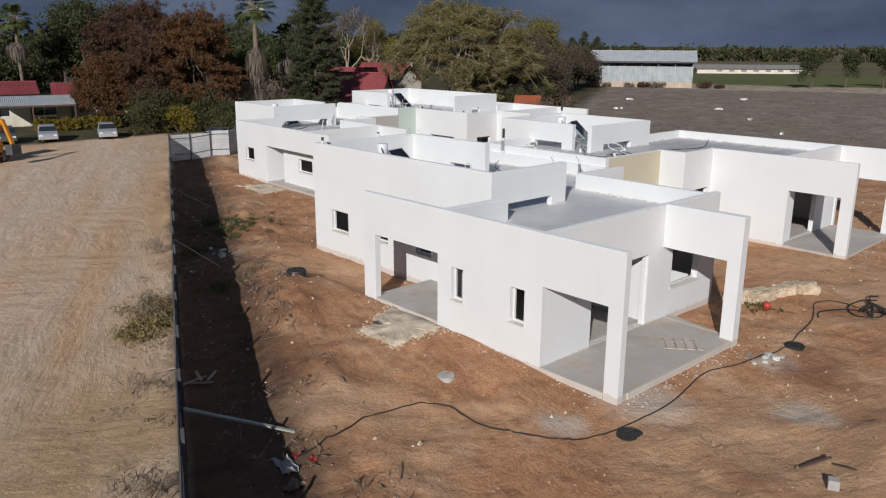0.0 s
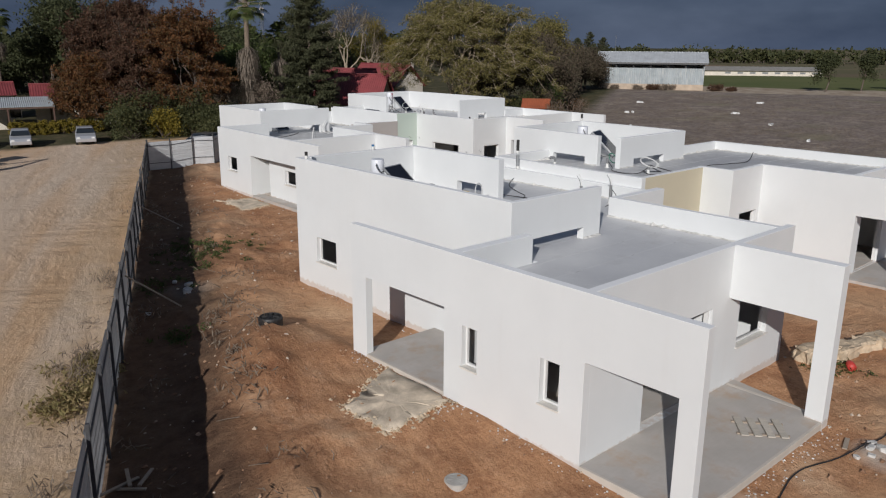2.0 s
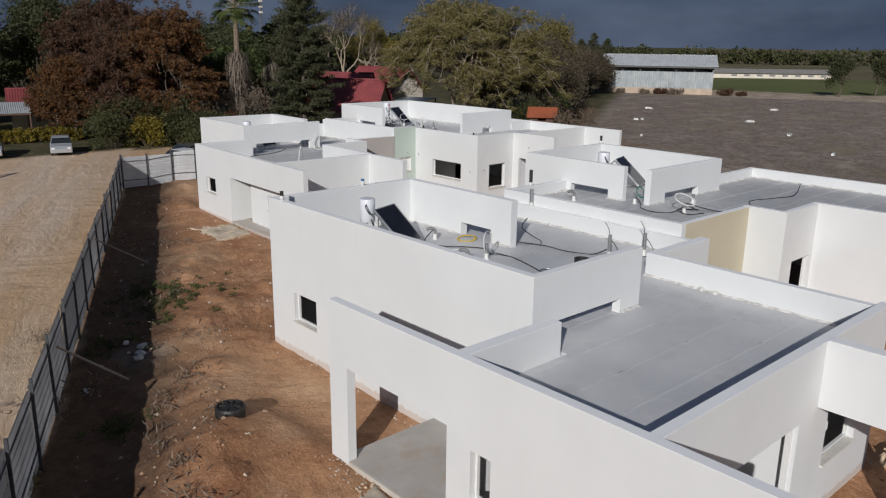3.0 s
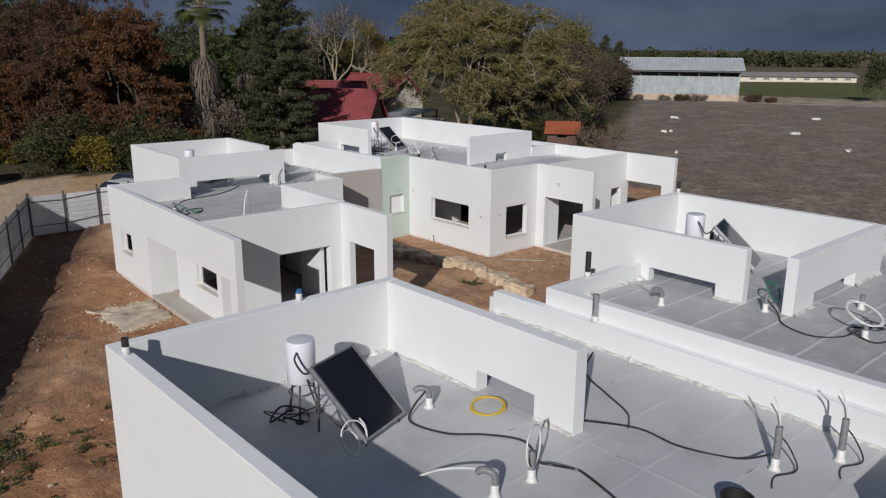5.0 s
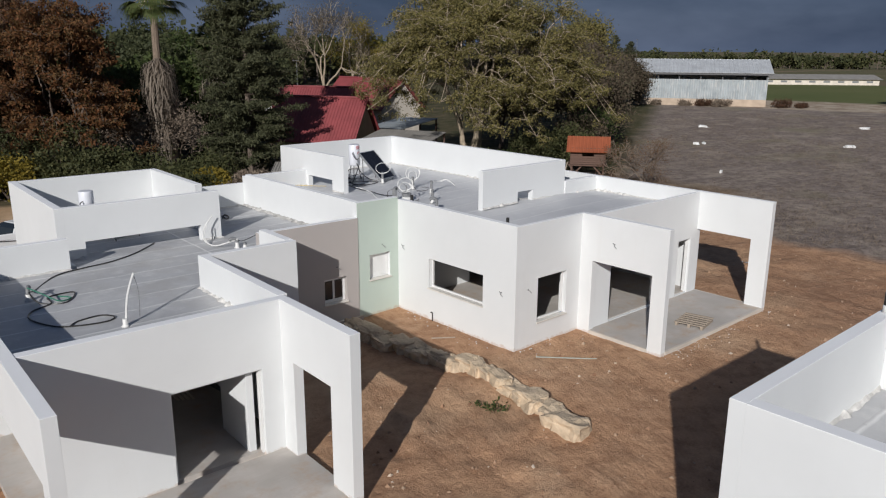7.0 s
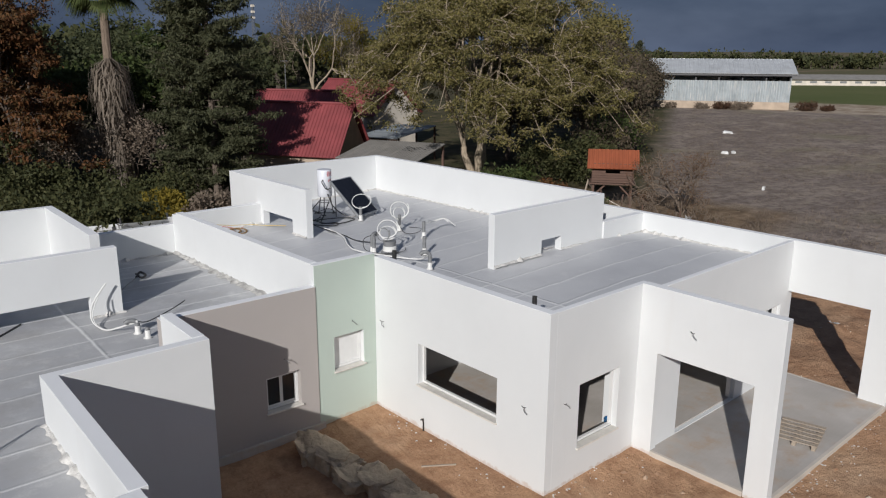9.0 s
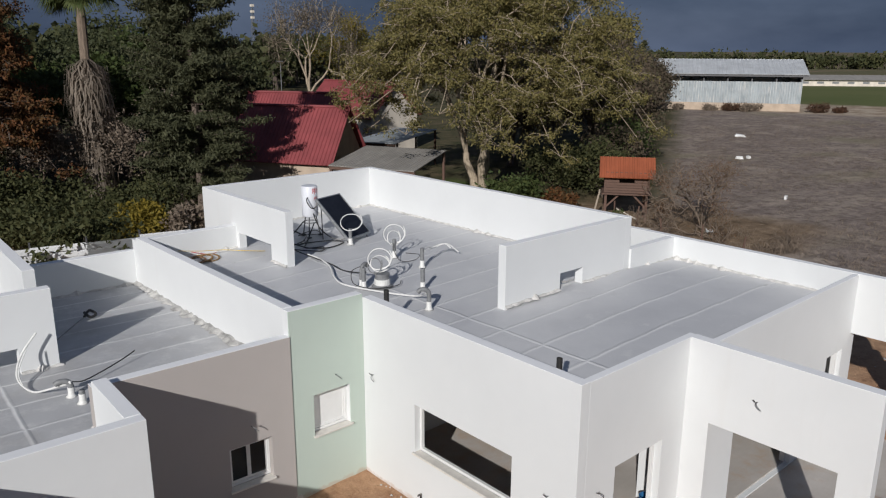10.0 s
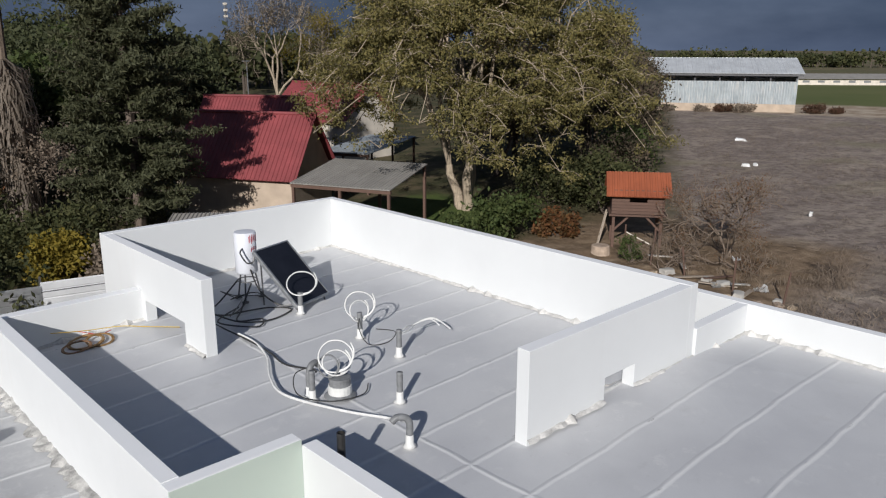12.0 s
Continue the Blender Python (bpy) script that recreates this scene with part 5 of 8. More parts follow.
def stub_pipe(x, y, z, h=0.42, lean=0, bend=None, r=0.045, collar=0.16):
    """A conduit that comes out of the roof through a white collar, with or without an elbow."""
    t = thing("roof_pipe", "grey conduit rising from the roof through a white collar", "pipe", "roof pipes", at=(x, y, z))
    part("collar", lathe([(r * 2.1, 0), (r * 1.45, 0.025), (r * 1.25, 0.05), (r * 1.2, collar), (r * 0.9, collar + 0.005)], 14), WHITE_PIPE, t, smooth=True)
    pts = [(0, 0, collar - 0.02), (lean * 0.5, 0, h * 0.6), (lean, 0, h)]
    if bend is not None:
        c, s = math.cos(radians(bend)), math.sin(radians(bend))
        pts = [(0, 0, collar - 0.02), (0, 0, h * 0.75), (0.05 * c, 0.05 * s, h * 0.96), (0.16 * c, 0.16 * s, h), (0.23 * c, 0.23 * s, h * 0.86)]
    part("conduit", tube(curve_points(pts, 5), r * 1.05, 10), GREY_PIPE, t, smooth=True)
    return t


def vent_pipe(x, y, z, h, r=0.055, cap=BLACK_PIPE, foot=0.12, label="black vent pipe with a pale foot on the roof"):
    t = thing("vent_pipe", label, "pipe", "vent pipes", at=(x, y, z))
    part("foot", lathe([(r * 1.15, 0), (r * 1.1, foot), (r * 0.8, foot)], 14), WHITE_PIPE, t, smooth=True)
    part("tube", lathe([(r, foot), (r, foot + h), (r * 0.86, foot + h), (r * 0.84, foot + h * 0.8)], 16), cap, t)


for q in ((22.02, 33.49, None), (22.87, 32.52, None), (23.95, 34.88, None), (23.91, 33.77, None)):
    stub_pipe(q[0], q[1], c_roof(q[0]), 0.46)
stub_pipe(22.18, 31.51, c_roof(22.18), 0.42, bend=150)
stub_pipe(23.89, 36.66, c_roof(23.89), 0.42)
stub_pipe(22.06, 33.62, c_roof(22.06), 0.48, bend=20)
for q in ((5.47, 11.38, 0.34, 120), (6.09, 11.32, 0.42, None), (6.45, 13.78, 0.32, 140), (8.75, 9.35, 0.62, None), (9.65, 8.86, 0.62, None)):
    stub_pipe(q[0], q[1], 2.92, q[2], bend=q[3])
for q in ((13.60, 11.9, 0.36, None), (13.52, 10.02, 0.34, None), (12.38, 13.47, 0.34, 150), (15.2, 10.7, 0.3, None)):
    stub_pipe(q[0], q[1], 3.35, q[2], bend=q[3])
for q in ((11.08, 28.79, 0.16, None), (15.92, 33.25, 0.28, 160), (15.98, 32.88, 0.22, None), (10.0, 31.9, 0.3, 70)):
    stub_pipe(q[0], q[1], 2.6, q[2], bend=q[3])

drum = thing("roof_drain_drum", "grey drain drum sunk in the roof coating", "drain", at=(22.40, 33.33, c_roof(22.40)))
part("drum", lathe([(0.24, 0), (0.17, 0.05), (0.155, 0.24), (0.165, 0.25), (0.165, 0.29), (0.03, 0.295)], 20), GREY_PIPE, drum)
part("collar", lathe([(0.24, 0.0), (0.178, 0.04), (0.175, 0.17), (0.16, 0.172)], 20), WHITE_PIPE, drum)
drum = thing("roof_drain_drum", "black open drum standing on the roof", "drain", at=(7.36, 9.17, 2.92))
part("drum", lathe([(0.19, 0), (0.20, 0.26), (0.175, 0.26), (0.165, 0.06)], 24), BLACK, drum)
plate = thing("drain_plate", "round grey drain plate lying in the roof coating", "drain", at=(6.5, 9.56, 2.92))
part("plate", lathe([(0.20, 0), (0.20, 0.02), (0.17, 0.022), (0.165, 0.012)], 28), STEEL, plate)

vent_pipe(21.0, 31.35, c_roof(21.0), 0.62, 0.05)
vent_pipe(20.98, 27.18, c_roof(20.98), 0.55, 0.045, foot=0.16)
vent_pipe(2.60, 15.7, 4.256, 0.12, 0.05)
vent_pipe(5.62, 16.15, 4.256, 0.06, 0.05, BLUE, 0.13, "short white vent with a blue cap on the parapet")
vent_pipe(11.80, 14.9, 3.726, 0.42, 0.06)
vent_pipe(10.49, 13.69, 3.386, 0.42, 0.06, STEEL)
vent_pipe(18.08, 16.7, 4.506, 0.20, 0.05)
vent_pipe(17.0, 15.0, 3.35, 0.4, 0.05)


def ring_cable(x, y, z, r, tilt, turn, material=WHITE_PIPE, turns=1, label="coiled white conduit standing up from the roof"):
    t = thing("conduit_coil", label, "cable", "roof cables", at=(x, y, z), turn=turn)
    pts = []
    rng = random.Random(int(x * 100 + y))
    m = pose(0, 0, 0, tilt, 0, 0)
    for i in range(turns * 14 + (3 if turns > 1 else 6)):
        a = -math.pi / 2 + i * 2 * math.pi / 14
        k = r * (1 + 0.07 * math.sin(i * 0.7) + 0.012 * i * (turns == 1) + rng.uniform(-0.02, 0.02))
        pts.append(m @ Vector((k * math.cos(a), k * math.sin(a), 0.03 * math.sin(i * 0.45))) + Vector((0, 0, r * abs(math.sin(radians(tilt))))))
    part("conduit", tube(curve_points(pts, 3), 0.013, 6), material, t, smooth=True)


ring_cable(22.40, 33.40, 3.56, 0.22, 62, -35)
ring_cable(22.42, 33.42, 3.50, 0.18, 50, -10)
ring_cable(22.30, 33.45, 3.46, 0.15, 75, -60, GREY_PIPE, 1, "grey wires bent over a roof drain")
ring_cable(24.02, 34.95, 3.56, 0.22, 80, -30)
ring_cable(23.98, 34.92, 3.52, 0.17, 72, 10)
ring_cable(24.0, 36.75, 3.60, 0.24, 44, -30)
ring_cable(6.15, 11.35, 3.15, 0.25, 85, 30)
ring_cable(4.78, 13.42, 3.0, 0.2, 62, 20)
ring_cable(4.70, 13.40, 2.97, 0.17, 55, 45)
ring_cable(13.75, 10.15, 3.60, 0.33, 25, 0, turns=3)
ring_cable(7.12, 13.15, 2.95, 0.26, 2, 0, YELLOW_PIPE, 4, "yellow coil of tubing lying on the roof")
ring_cable(20.45, 38.2, 3.09, 0.28, 2, 0, OCHRE_WIRE, 5, "ochre tangle of wire lying on the roof")
ring_cable(20.65, 38.1, 3.10, 0.22, 4, 50, OCHRE_WIRE, 4, "ochre tangle of wire lying on the roof")
ring_cable(14.0, 11.95, 3.5, 0.20, 60, 10, GREEN_PIPE, 3, "green coil of hose hanging over a roof pipe")


def roof_cable(pts, z, material, label, r=0.016):
    cable("roof_cable", [(p[0], p[1], z + (p[2] if len(p) > 2 else 0) + r) for p in pts], r, material, label, "roof cables", lift=0.0)


roof_cable([(22.2, 37.2, 0.1), (22.5, 36.2), (22.33, 35.3), (21.91, 34.47), (21.75, 33.8), (22.05, 32.86), (22.4, 32.2), (22.2, 31.6, 0.25)], 3.175, WHITE_PIPE, "white cable lying across the roof", 0.02)
roof_cable([(22.2, 37.3, 0.15), (22.45, 36.3), (22.44, 35.4), (22.36, 34.76), (22.58, 34.28), (22.3, 33.8, 0.2)], 3.175, BLACK_PIPE, "black cable lying across the roof")
roof_cable([(23.95, 33.75, 0.4), (24.3, 33.9, 0.36), (24.7, 34.2, 0.28), (24.9, 34.0, 0.36), (25.2, 33.9, 0.12)], 3.175, WHITE_PIPE, "loose white cable end standing off a roof pipe")
roof_cable([(23.4, 37.6, 0.5), (23.1, 37.5, 0.05), (22.8, 37.1), (23.2, 36.9), (22.9, 36.6), (22.5, 37.3), (23.2, 37.8)], 3.175, BLACK_PIPE, "black hose tangled below the tank")
roof_cable([(23.5, 38.3, 0.4), (23.0, 38.2, 0.05), (22.6, 37.9), (22.9, 37.5), (23.4, 37.9)], 3.175, BLACK_PIPE, "black hose tangled below the tank")
roof_cable([(23.95, 34.88, 0.4), (23.8, 34.7, 0.25), (23.85, 34.5, 0.02), (24.2, 34.4), (24.6, 34.7), (24.4, 35.0, 0.02)], 3.175, BLACK_PIPE, "thin black wire looped beside a roof pipe", 0.009)
roof_cable([(23.93, 33.77, 0.42), (24.15, 33.85, 0.44), (24.45, 34.05, 0.34), (24.75, 33.95, 0.40), (24.85, 33.8, 0.3)], 3.175, WHITE_PIPE, "loose white cable end standing off a roof pipe", 0.012)
roof_cable([(22.1, 33.6, 0.42), (21.9, 33.75, 0.3), (21.85, 33.6, 0.05), (22.1, 33.2), (22.6, 33.05), (22.9, 33.3)], 3.175, BLACK_PIPE, "thin black wire looped beside a roof drain", 0.009)
roof_cable([(22.4, 37.25, 0.2), (22.75, 36.9, 0.05), (23.3, 36.75), (23.9, 37.0), (23.6, 37.4), (22.9, 37.45, 0.03)], 3.175, BLACK_PIPE, "black hose tangled below the tank")
roof_cable([(19.9, 38.2, 0.25), (20.5, 38.3, 0.12), (21.1, 38.3, 0.05), (21.5, 38.0, 0.02), (21.9, 37.6, 0.02)], 3.14, YELLOW_PIPE, "thin ochre wire lying over the roof's edge", 0.008)
roof_cable([(6.42, 13.8, 0.28), (6.1, 13.75, 0.1), (5.9, 13.55), (6.07, 12.95), (6.48, 12.54), (6.75, 12.05), (6.5, 11.55), (6.4, 11.3, 0.1), (6.7, 11.1), (6.7, 10.9), (6.5, 10.2), (6.2, 9.4), (5.9, 8.7)], 2.92, BLACK_PIPE, "black cable lying across the roof")
roof_cable([(7.7, 11.8, 0.1), (8.3, 11.2), (8.3, 10.5), (8.6, 9.8), (8.7, 9.4, 0.2)], 2.92, BLACK_PIPE, "black cable lying across the roof")
roof_cable([(9.55, 13.0, 0.30), (9.1, 12.8, 0.12), (8.9, 12.2), (8.6, 11.6), (8.2, 11.3)], 2.92, BLACK_PIPE, "black cable lying across the roof")
roof_cable([(5.47, 11.38, 0.32), (5.3, 11.7, 0.30), (5.1, 12.0, 0.22), (5.0, 12.3, 0.03)], 2.92, WHITE_PIPE, "loose white cable end on the roof")
roof_cable([(4.5, 14.6, 0.3), (4.3, 14.9, 0.02), (4.6, 15.1, 0.1), (4.9, 14.9, 0.02), (4.7, 14.5, 0.05), (4.4, 14.7, 0.15)], 2.92, BLACK_PIPE, "black hose tangled below the tank")
for px, py in ((8.75, 9.35), (9.65, 8.86)):
    roof_cable([(px, py, 0.55), (px + 0.05, py + 0.05, 0.8), (px + 0.02, py + 0.12, 0.98)], 2.92, WHITE_PIPE, "white wires sticking out of a conduit", 0.012)
    roof_cable([(px, py, 0.55), (px - 0.06, py + 0.02, 0.78), (px - 0.12, py + 0.1, 0.95)], 2.92, GREY_PIPE, "grey wires sticking out of a conduit", 0.012)
    roof_cable([(px, py, 0.5), (px + 0.14, py - 0.1, 0.3), (px + 0.1, py - 0.25, 0.04), (px - 0.2, py - 0.1), (px - 0.5, py - 0.2)], 2.92, BLACK_PIPE, "black wire hanging from a conduit", 0.012)
roof_cable([(13.6, 11.95, 0.3), (13.5, 11.6, 0.05), (13.1, 11.3), (12.9, 10.7), (13.3, 10.3), (13.5, 10.05, 0.2)], 3.35, BLACK_PIPE, "black cable lying across the roof")
roof_cable([(13.5, 10.0, 0.3), (13.9, 9.9, 0.1), (14.3, 10.0), (13.9, 10.4), (13.5, 10.2, 0.05), (13.4, 9.8), (14.0, 9.6)], 3.35, BLACK_PIPE, "black cable tangled on the roof")
roof_cable([(13.6, 10.0, 0.3), (14.6, 9.4), (15.8, 9.0), (17.0, 9.6), (18.2, 9.3), (19.0, 9.0, 0.05), (19.6, 9.1, 0.35)], 3.35, BLACK_PIPE, "black cable lying across the roof")
roof_cable([(12.4, 13.45, 0.3), (12.5, 13.8, 0.2), (12.75, 14.2, 0.2), (12.9, 14.5, 0.1)], 3.35, WHITE_PIPE, "white cable end on the roof")
roof_cable([(11.1, 28.8, 0.05), (11.17, 28.86, 0.45), (11.28, 28.98, 0.7), (11.45, 29.1, 1.0)], 2.6, WHITE_PIPE, "white conduit standing up from the roof", 0.024)
roof_cable([(11.45, 29.1, 0.98), (11.5, 29.05, 0.6), (11.46, 29.0, 0.02)], 2.6, GREY_PIPE, "grey wire hanging from a conduit", 0.008)
roof_cable([(10.0, 31.9, 0.22), (10.13, 31.52), (10.61, 31.2), (10.98, 31.89), (10.4, 31.86), (10.32, 31.34), (9.83, 31.0), (9.67, 30.47), (9.94, 29.69), (10.38, 29.39), (10.88, 29.3), (11.1, 29.5), (10.88, 29.78), (10.4, 29.7), (10.2, 29.5)], 2.6, BLACK_PIPE, "black hose looped on the roof", 0.018)
roof_cable([(10.0, 31.9, 0.25), (10.28, 32.59), (11.05, 33.6), (11.9, 33.9), (12.55, 34.03), (13.4, 34.5), (14.27, 35.31)], 2.6, BLACK_PIPE, "black hose lying across the roof", 0.018)
roof_cable([(10.0, 31.9, 0.3), (10.2, 31.6, 0.2), (10.5, 31.35, 0.02), (10.8, 31.5), (10.6, 31.8)], 2.6, GREEN_PIPE, "green hose end on the roof")
roof_cable([(15.92, 33.2, 0.26), (15.62, 33.5, 0.1), (15.45, 33.8, 0.02), (15.36, 34.25, 0.12), (15.5, 34.5, 0.4), (15.8, 34.55, 0.75)], 2.6, WHITE_PIPE, "white cable standing up before the screen wall", 0.018)
roof_cable([(15.92, 33.2, 0.24), (15.6, 33.56, 0.08), (15.42, 33.9, 0.02), (15.4, 34.3, 0.2), (15.6, 34.5, 0.5)], 2.6, WHITE_PIPE, "white cable standing up before the screen wall", 0.012)
roof_cable([(15.95, 33.3, 0.22), (16.2, 33.5, 0.10), (16.6, 33.72, 0.10), (17.0, 33.92, 0.14), (17.25, 34.02, 0.2)], 2.6, BLACK_PIPE, "stiff black wire end rising off the roof", 0.012)
roof_cable([(15.98, 35.2, 0.1), (16.4, 35.9, 0.03), (16.9, 36.5, 0.05), (17.3, 36.95, 0.06)], 2.6, GREY_PIPE, "grey cable lying behind the screen wall", 0.014)
roof_cable([(17.25, 36.9, 0.05), (17.4, 37.05, 0.12), (17.5, 36.95, 0.05), (17.36, 36.86, 0.03), (17.3, 37.05, 0.1)], 2.6, BLACK_PIPE, "short tangle of black hose on the roof", 0.03)


def wall_wire(x, y, z, nx, ny):
    """Wire ends that stick out of a wall."""
    t = thing("wire_ends", "loose wire ends sticking out of the wall", "wire", "wall wires", at=(x, y, z), turn=math.degrees(math.atan2(ny, nx)))
    part("wire", tube(curve_points([(-0.02, 0, 0), (0.06, 0.01, 0.0), (0.09, 0.05, -0.04), (0.07, 0.10, -0.09)], 4), 0.008, 5), GREY_PIPE, t)
    part("wire", tube(curve_points([(-0.02, 0.01, 0), (0.05, -0.01, 0.01), (0.08, -0.03, 0.05)], 4), 0.007, 5), BLACK_PIPE, t)


for q in ((20.63, 27.0, 1.75, -1, 0), (21.1, 26.49, 1.85, 0, -1), (20.0, 31.65, 2.32, 0, -1), (18.2, 31.5, 1.95, 0, -1), (20.63, 31.3, 2.25, -1, 0), (10.4, 26.9, 2.35, 0, -1), (10.7, 26.9, 1.4, 0, -1), (23.4, 25.3, 3.0, -1, 0), (1.2, 2.33, 1.7, 0, -1), (6.6, 16.12, 3.0, 0, 1), (14.68, 16.9, 2.9, 0, 1)):
    wall_wire(*q)
for x, y, z in ((20.60, 29.9, 0.32),):
    cable("pipe_end", [(x, y, z - 0.25), (x, y, z), (x - 0.04, y - 0.02, z + 0.1), (x - 0.10, y - 0.04, z + 0.11)], 0.018, BLACK_PIPE, "black pipe end bent up at the wall's foot", "site pipes", lift=0.0, category="pipe")


# ---- trees ----
def tubes_mesh(segs, sides=5):
    """Tapered limbs from (start, end, radius, radius) as arrays."""
    verts, faces = [], []
    for a, b, r0, r1 in segs:
        d = (b - a)
        if d.length < 1e-5:
            continue
        d.normalize()
        s = d.orthogonal().normalized()
        u = d.cross(s)
        k = len(verts)
        for p, r in ((a - d * r0 * 0.3, r0), (b, r1)):
            for j in range(sides):
                c = 2 * math.pi * j / sides
                q = p + (s * math.cos(c) + u * math.sin(c)) * r
                verts.append((q.x, q.y, q.z))
        for j in range(sides):
            n = (j + 1) % sides
            faces.append((k + j, k + n, k + sides + n, k + sides + j))
    return verts, faces


def leaves_mesh(centres, per, spread, size, rs, flat=0.75, slim=0.5, droop=0.0):
    """Many small leaf blades scattered round the given points."""
    c = np.repeat(np.array([tuple(p) for p in centres], float), per, axis=0)
    n = len(c)
    off = rs.normal(0, 1, (n, 3)) * np.array([spread, spread, spread * flat])
    c = c + off
    u = rs.normal(0, 1, (n, 3))
    u[:, 2] -= droop
    u /= np.linalg.norm(u, axis=1)[:, None]
    w = np.cross(u, rs.normal(0, 1, (n, 3)))
    w /= np.linalg.norm(w, axis=1)[:, None]
    s = size * rs.uniform(0.6, 1.35, (n, 1))
    u, w = u * s, w * s * slim
    v = np.stack([c - u, c + w, c + u, c - w], axis=1).reshape(-1, 3)
    f = np.arange(n * 4).reshape(-1, 4)
    return v, f.tolist()


def grow(rs, height, spread, trunk_r, levels=4, first=0.28, limbs=4, forks=3, up=0.45, wander=0.25, stems=1, thin=0.62):
    """Limbs of a broad tree and the tips that carry its leaves."""
    segs, tips = [], []

    def branch(p, d, length, r, level):
        steps = 3
        q = p
        for i in range(steps):
            d2 = (d + Vector(rs.normal(0, wander, 3))).normalized()
            e = q + d2 * (length / steps)
            segs.append((q, e, r * (1 - 0.25 * i / steps), r * (1 - 0.25 * (i + 1) / steps)))
            q, d = e, d2
            if level <= 2:
                tips.append(e)
        if level == 0:
            tips.append(q)
            return
        for k in range(forks):
            side = Vector(rs.normal(0, 1, 3))
            side = (side - d * side.dot(d)).normalized()
            nd = (d * 0.75 + side * 0.75 + Vector((0, 0, up * 0.4))).normalized()
            branch(q, nd, length * rs.uniform(0.58, 0.82), r * thin, level - 1)

    reach = height * (1 - first)
    for s in range(stems):
        base = Vector((rs.normal(0, 0.15 * (stems > 1)), rs.normal(0, 0.15 * (stems > 1)), -0.2))
        lean = Vector((rs.normal(0, 0.12 * stems), rs.normal(0, 0.12 * stems), 1)).normalized()
        top = base + lean * height * first
        mid = base.lerp(top, 0.5) + Vector((rs.normal(0, 0.05), rs.normal(0, 0.05), 0)) * height * 0.1
        segs.append((base, mid, trunk_r * 1.25, trunk_r))
        segs.append((mid, top, trunk_r, trunk_r * 0.85))
        for k in range(limbs):
            a = 2 * math.pi * (k + rs.uniform(0.0, 0.7)) / limbs
            out = rs.uniform(0.45, 1.0) * spread / reach
            d = Vector((math.cos(a) * out, math.sin(a) * out, 1)).normalized()
            branch(top, d, reach * 0.36, trunk_r * 0.6, levels - 1)
    xs = np.array([tuple(t) for t in tips])
    k_h = height / max(0.1, xs[:, 2].max() + 0.3)
    far = np.percentile(np.hypot(xs[:, 0], xs[:, 1]), 95)
    k_w = spread / far

    def fitp(p):
        z = p.z
        blend = smooth01(height * first * 0.6, height * first * 1.6, z)
        w = 1 + (k_w - 1) * blend
        return Vector((p.x * w, p.y * w, z * (1 + (k_h - 1) * blend)))

    segs = [(fitp(a), fitp(b), r0, r1) for a, b, r0, r1 in segs]
    return segs, [fitp(t) for t in tips]


def tree(x, y, label, height, spread, leaf, bark_mat, seed, clear=0.0, per=26, size=0.16, cloud=0.55, trunk_r=0.22, category="tree", group="garden trees", name="tree", droop=0.0, slim=0.5, **shape):
    rs = np.random.RandomState(seed)
    segs, tips = grow(rs, height, spread, trunk_r, **shape)
    if clear:
        tips = [p for p in tips if p.z > clear + 0.12 * math.hypot(p.x, p.y)]
        segs = [q for q in segs if q[1].z > clear + 0.12 * math.hypot(q[1].x, q[1].y) or math.hypot(q[1].x, q[1].y) < 1.8]
    t = thing(name, label, category, group, at=(x, y, ground_height(x, y)))
    raw_part("trunk", *tubes_mesh(segs, 6), bark_mat, t, smooth=True)
    if per:
        raw_part("crown", *leaves_mesh(tips, per, cloud, size, rs, droop=droop, slim=slim), leaf, t)
    return t


def bush(x, y, rx, ry, h, leaf, seed, label, n=2600, size=0.10, name="bush", group="garden bushes"):
    rs = np.random.RandomState(seed)
    t = thing(name, label, "bush", group, at=(x, y, ground_height(x, y)))
    cs = []
    for i in range(26):
        a, k, z = rs.uniform(0, 6.28), math.sqrt(rs.uniform(0, 1)), rs.uniform(0.12, 0.82)
        w = math.sqrt(max(0.05, 1 - ((z - 0.35) / 0.68) ** 2))
        cs.append((rx * k * w * math.cos(a), ry * k * w * math.sin(a), h * z))
    raw_part("foliage", *leaves_mesh(cs, n // 26, min(rx, ry, h) * 0.20, size, rs, 0.9), leaf, t)
    segs = [(Vector((0, 0, -0.1)), Vector(c) * 0.85, 0.035, 0.012) for c in cs[:14]]
    raw_part("stem", *tubes_mesh(segs, 4), DARK_BARK, t)
    return t


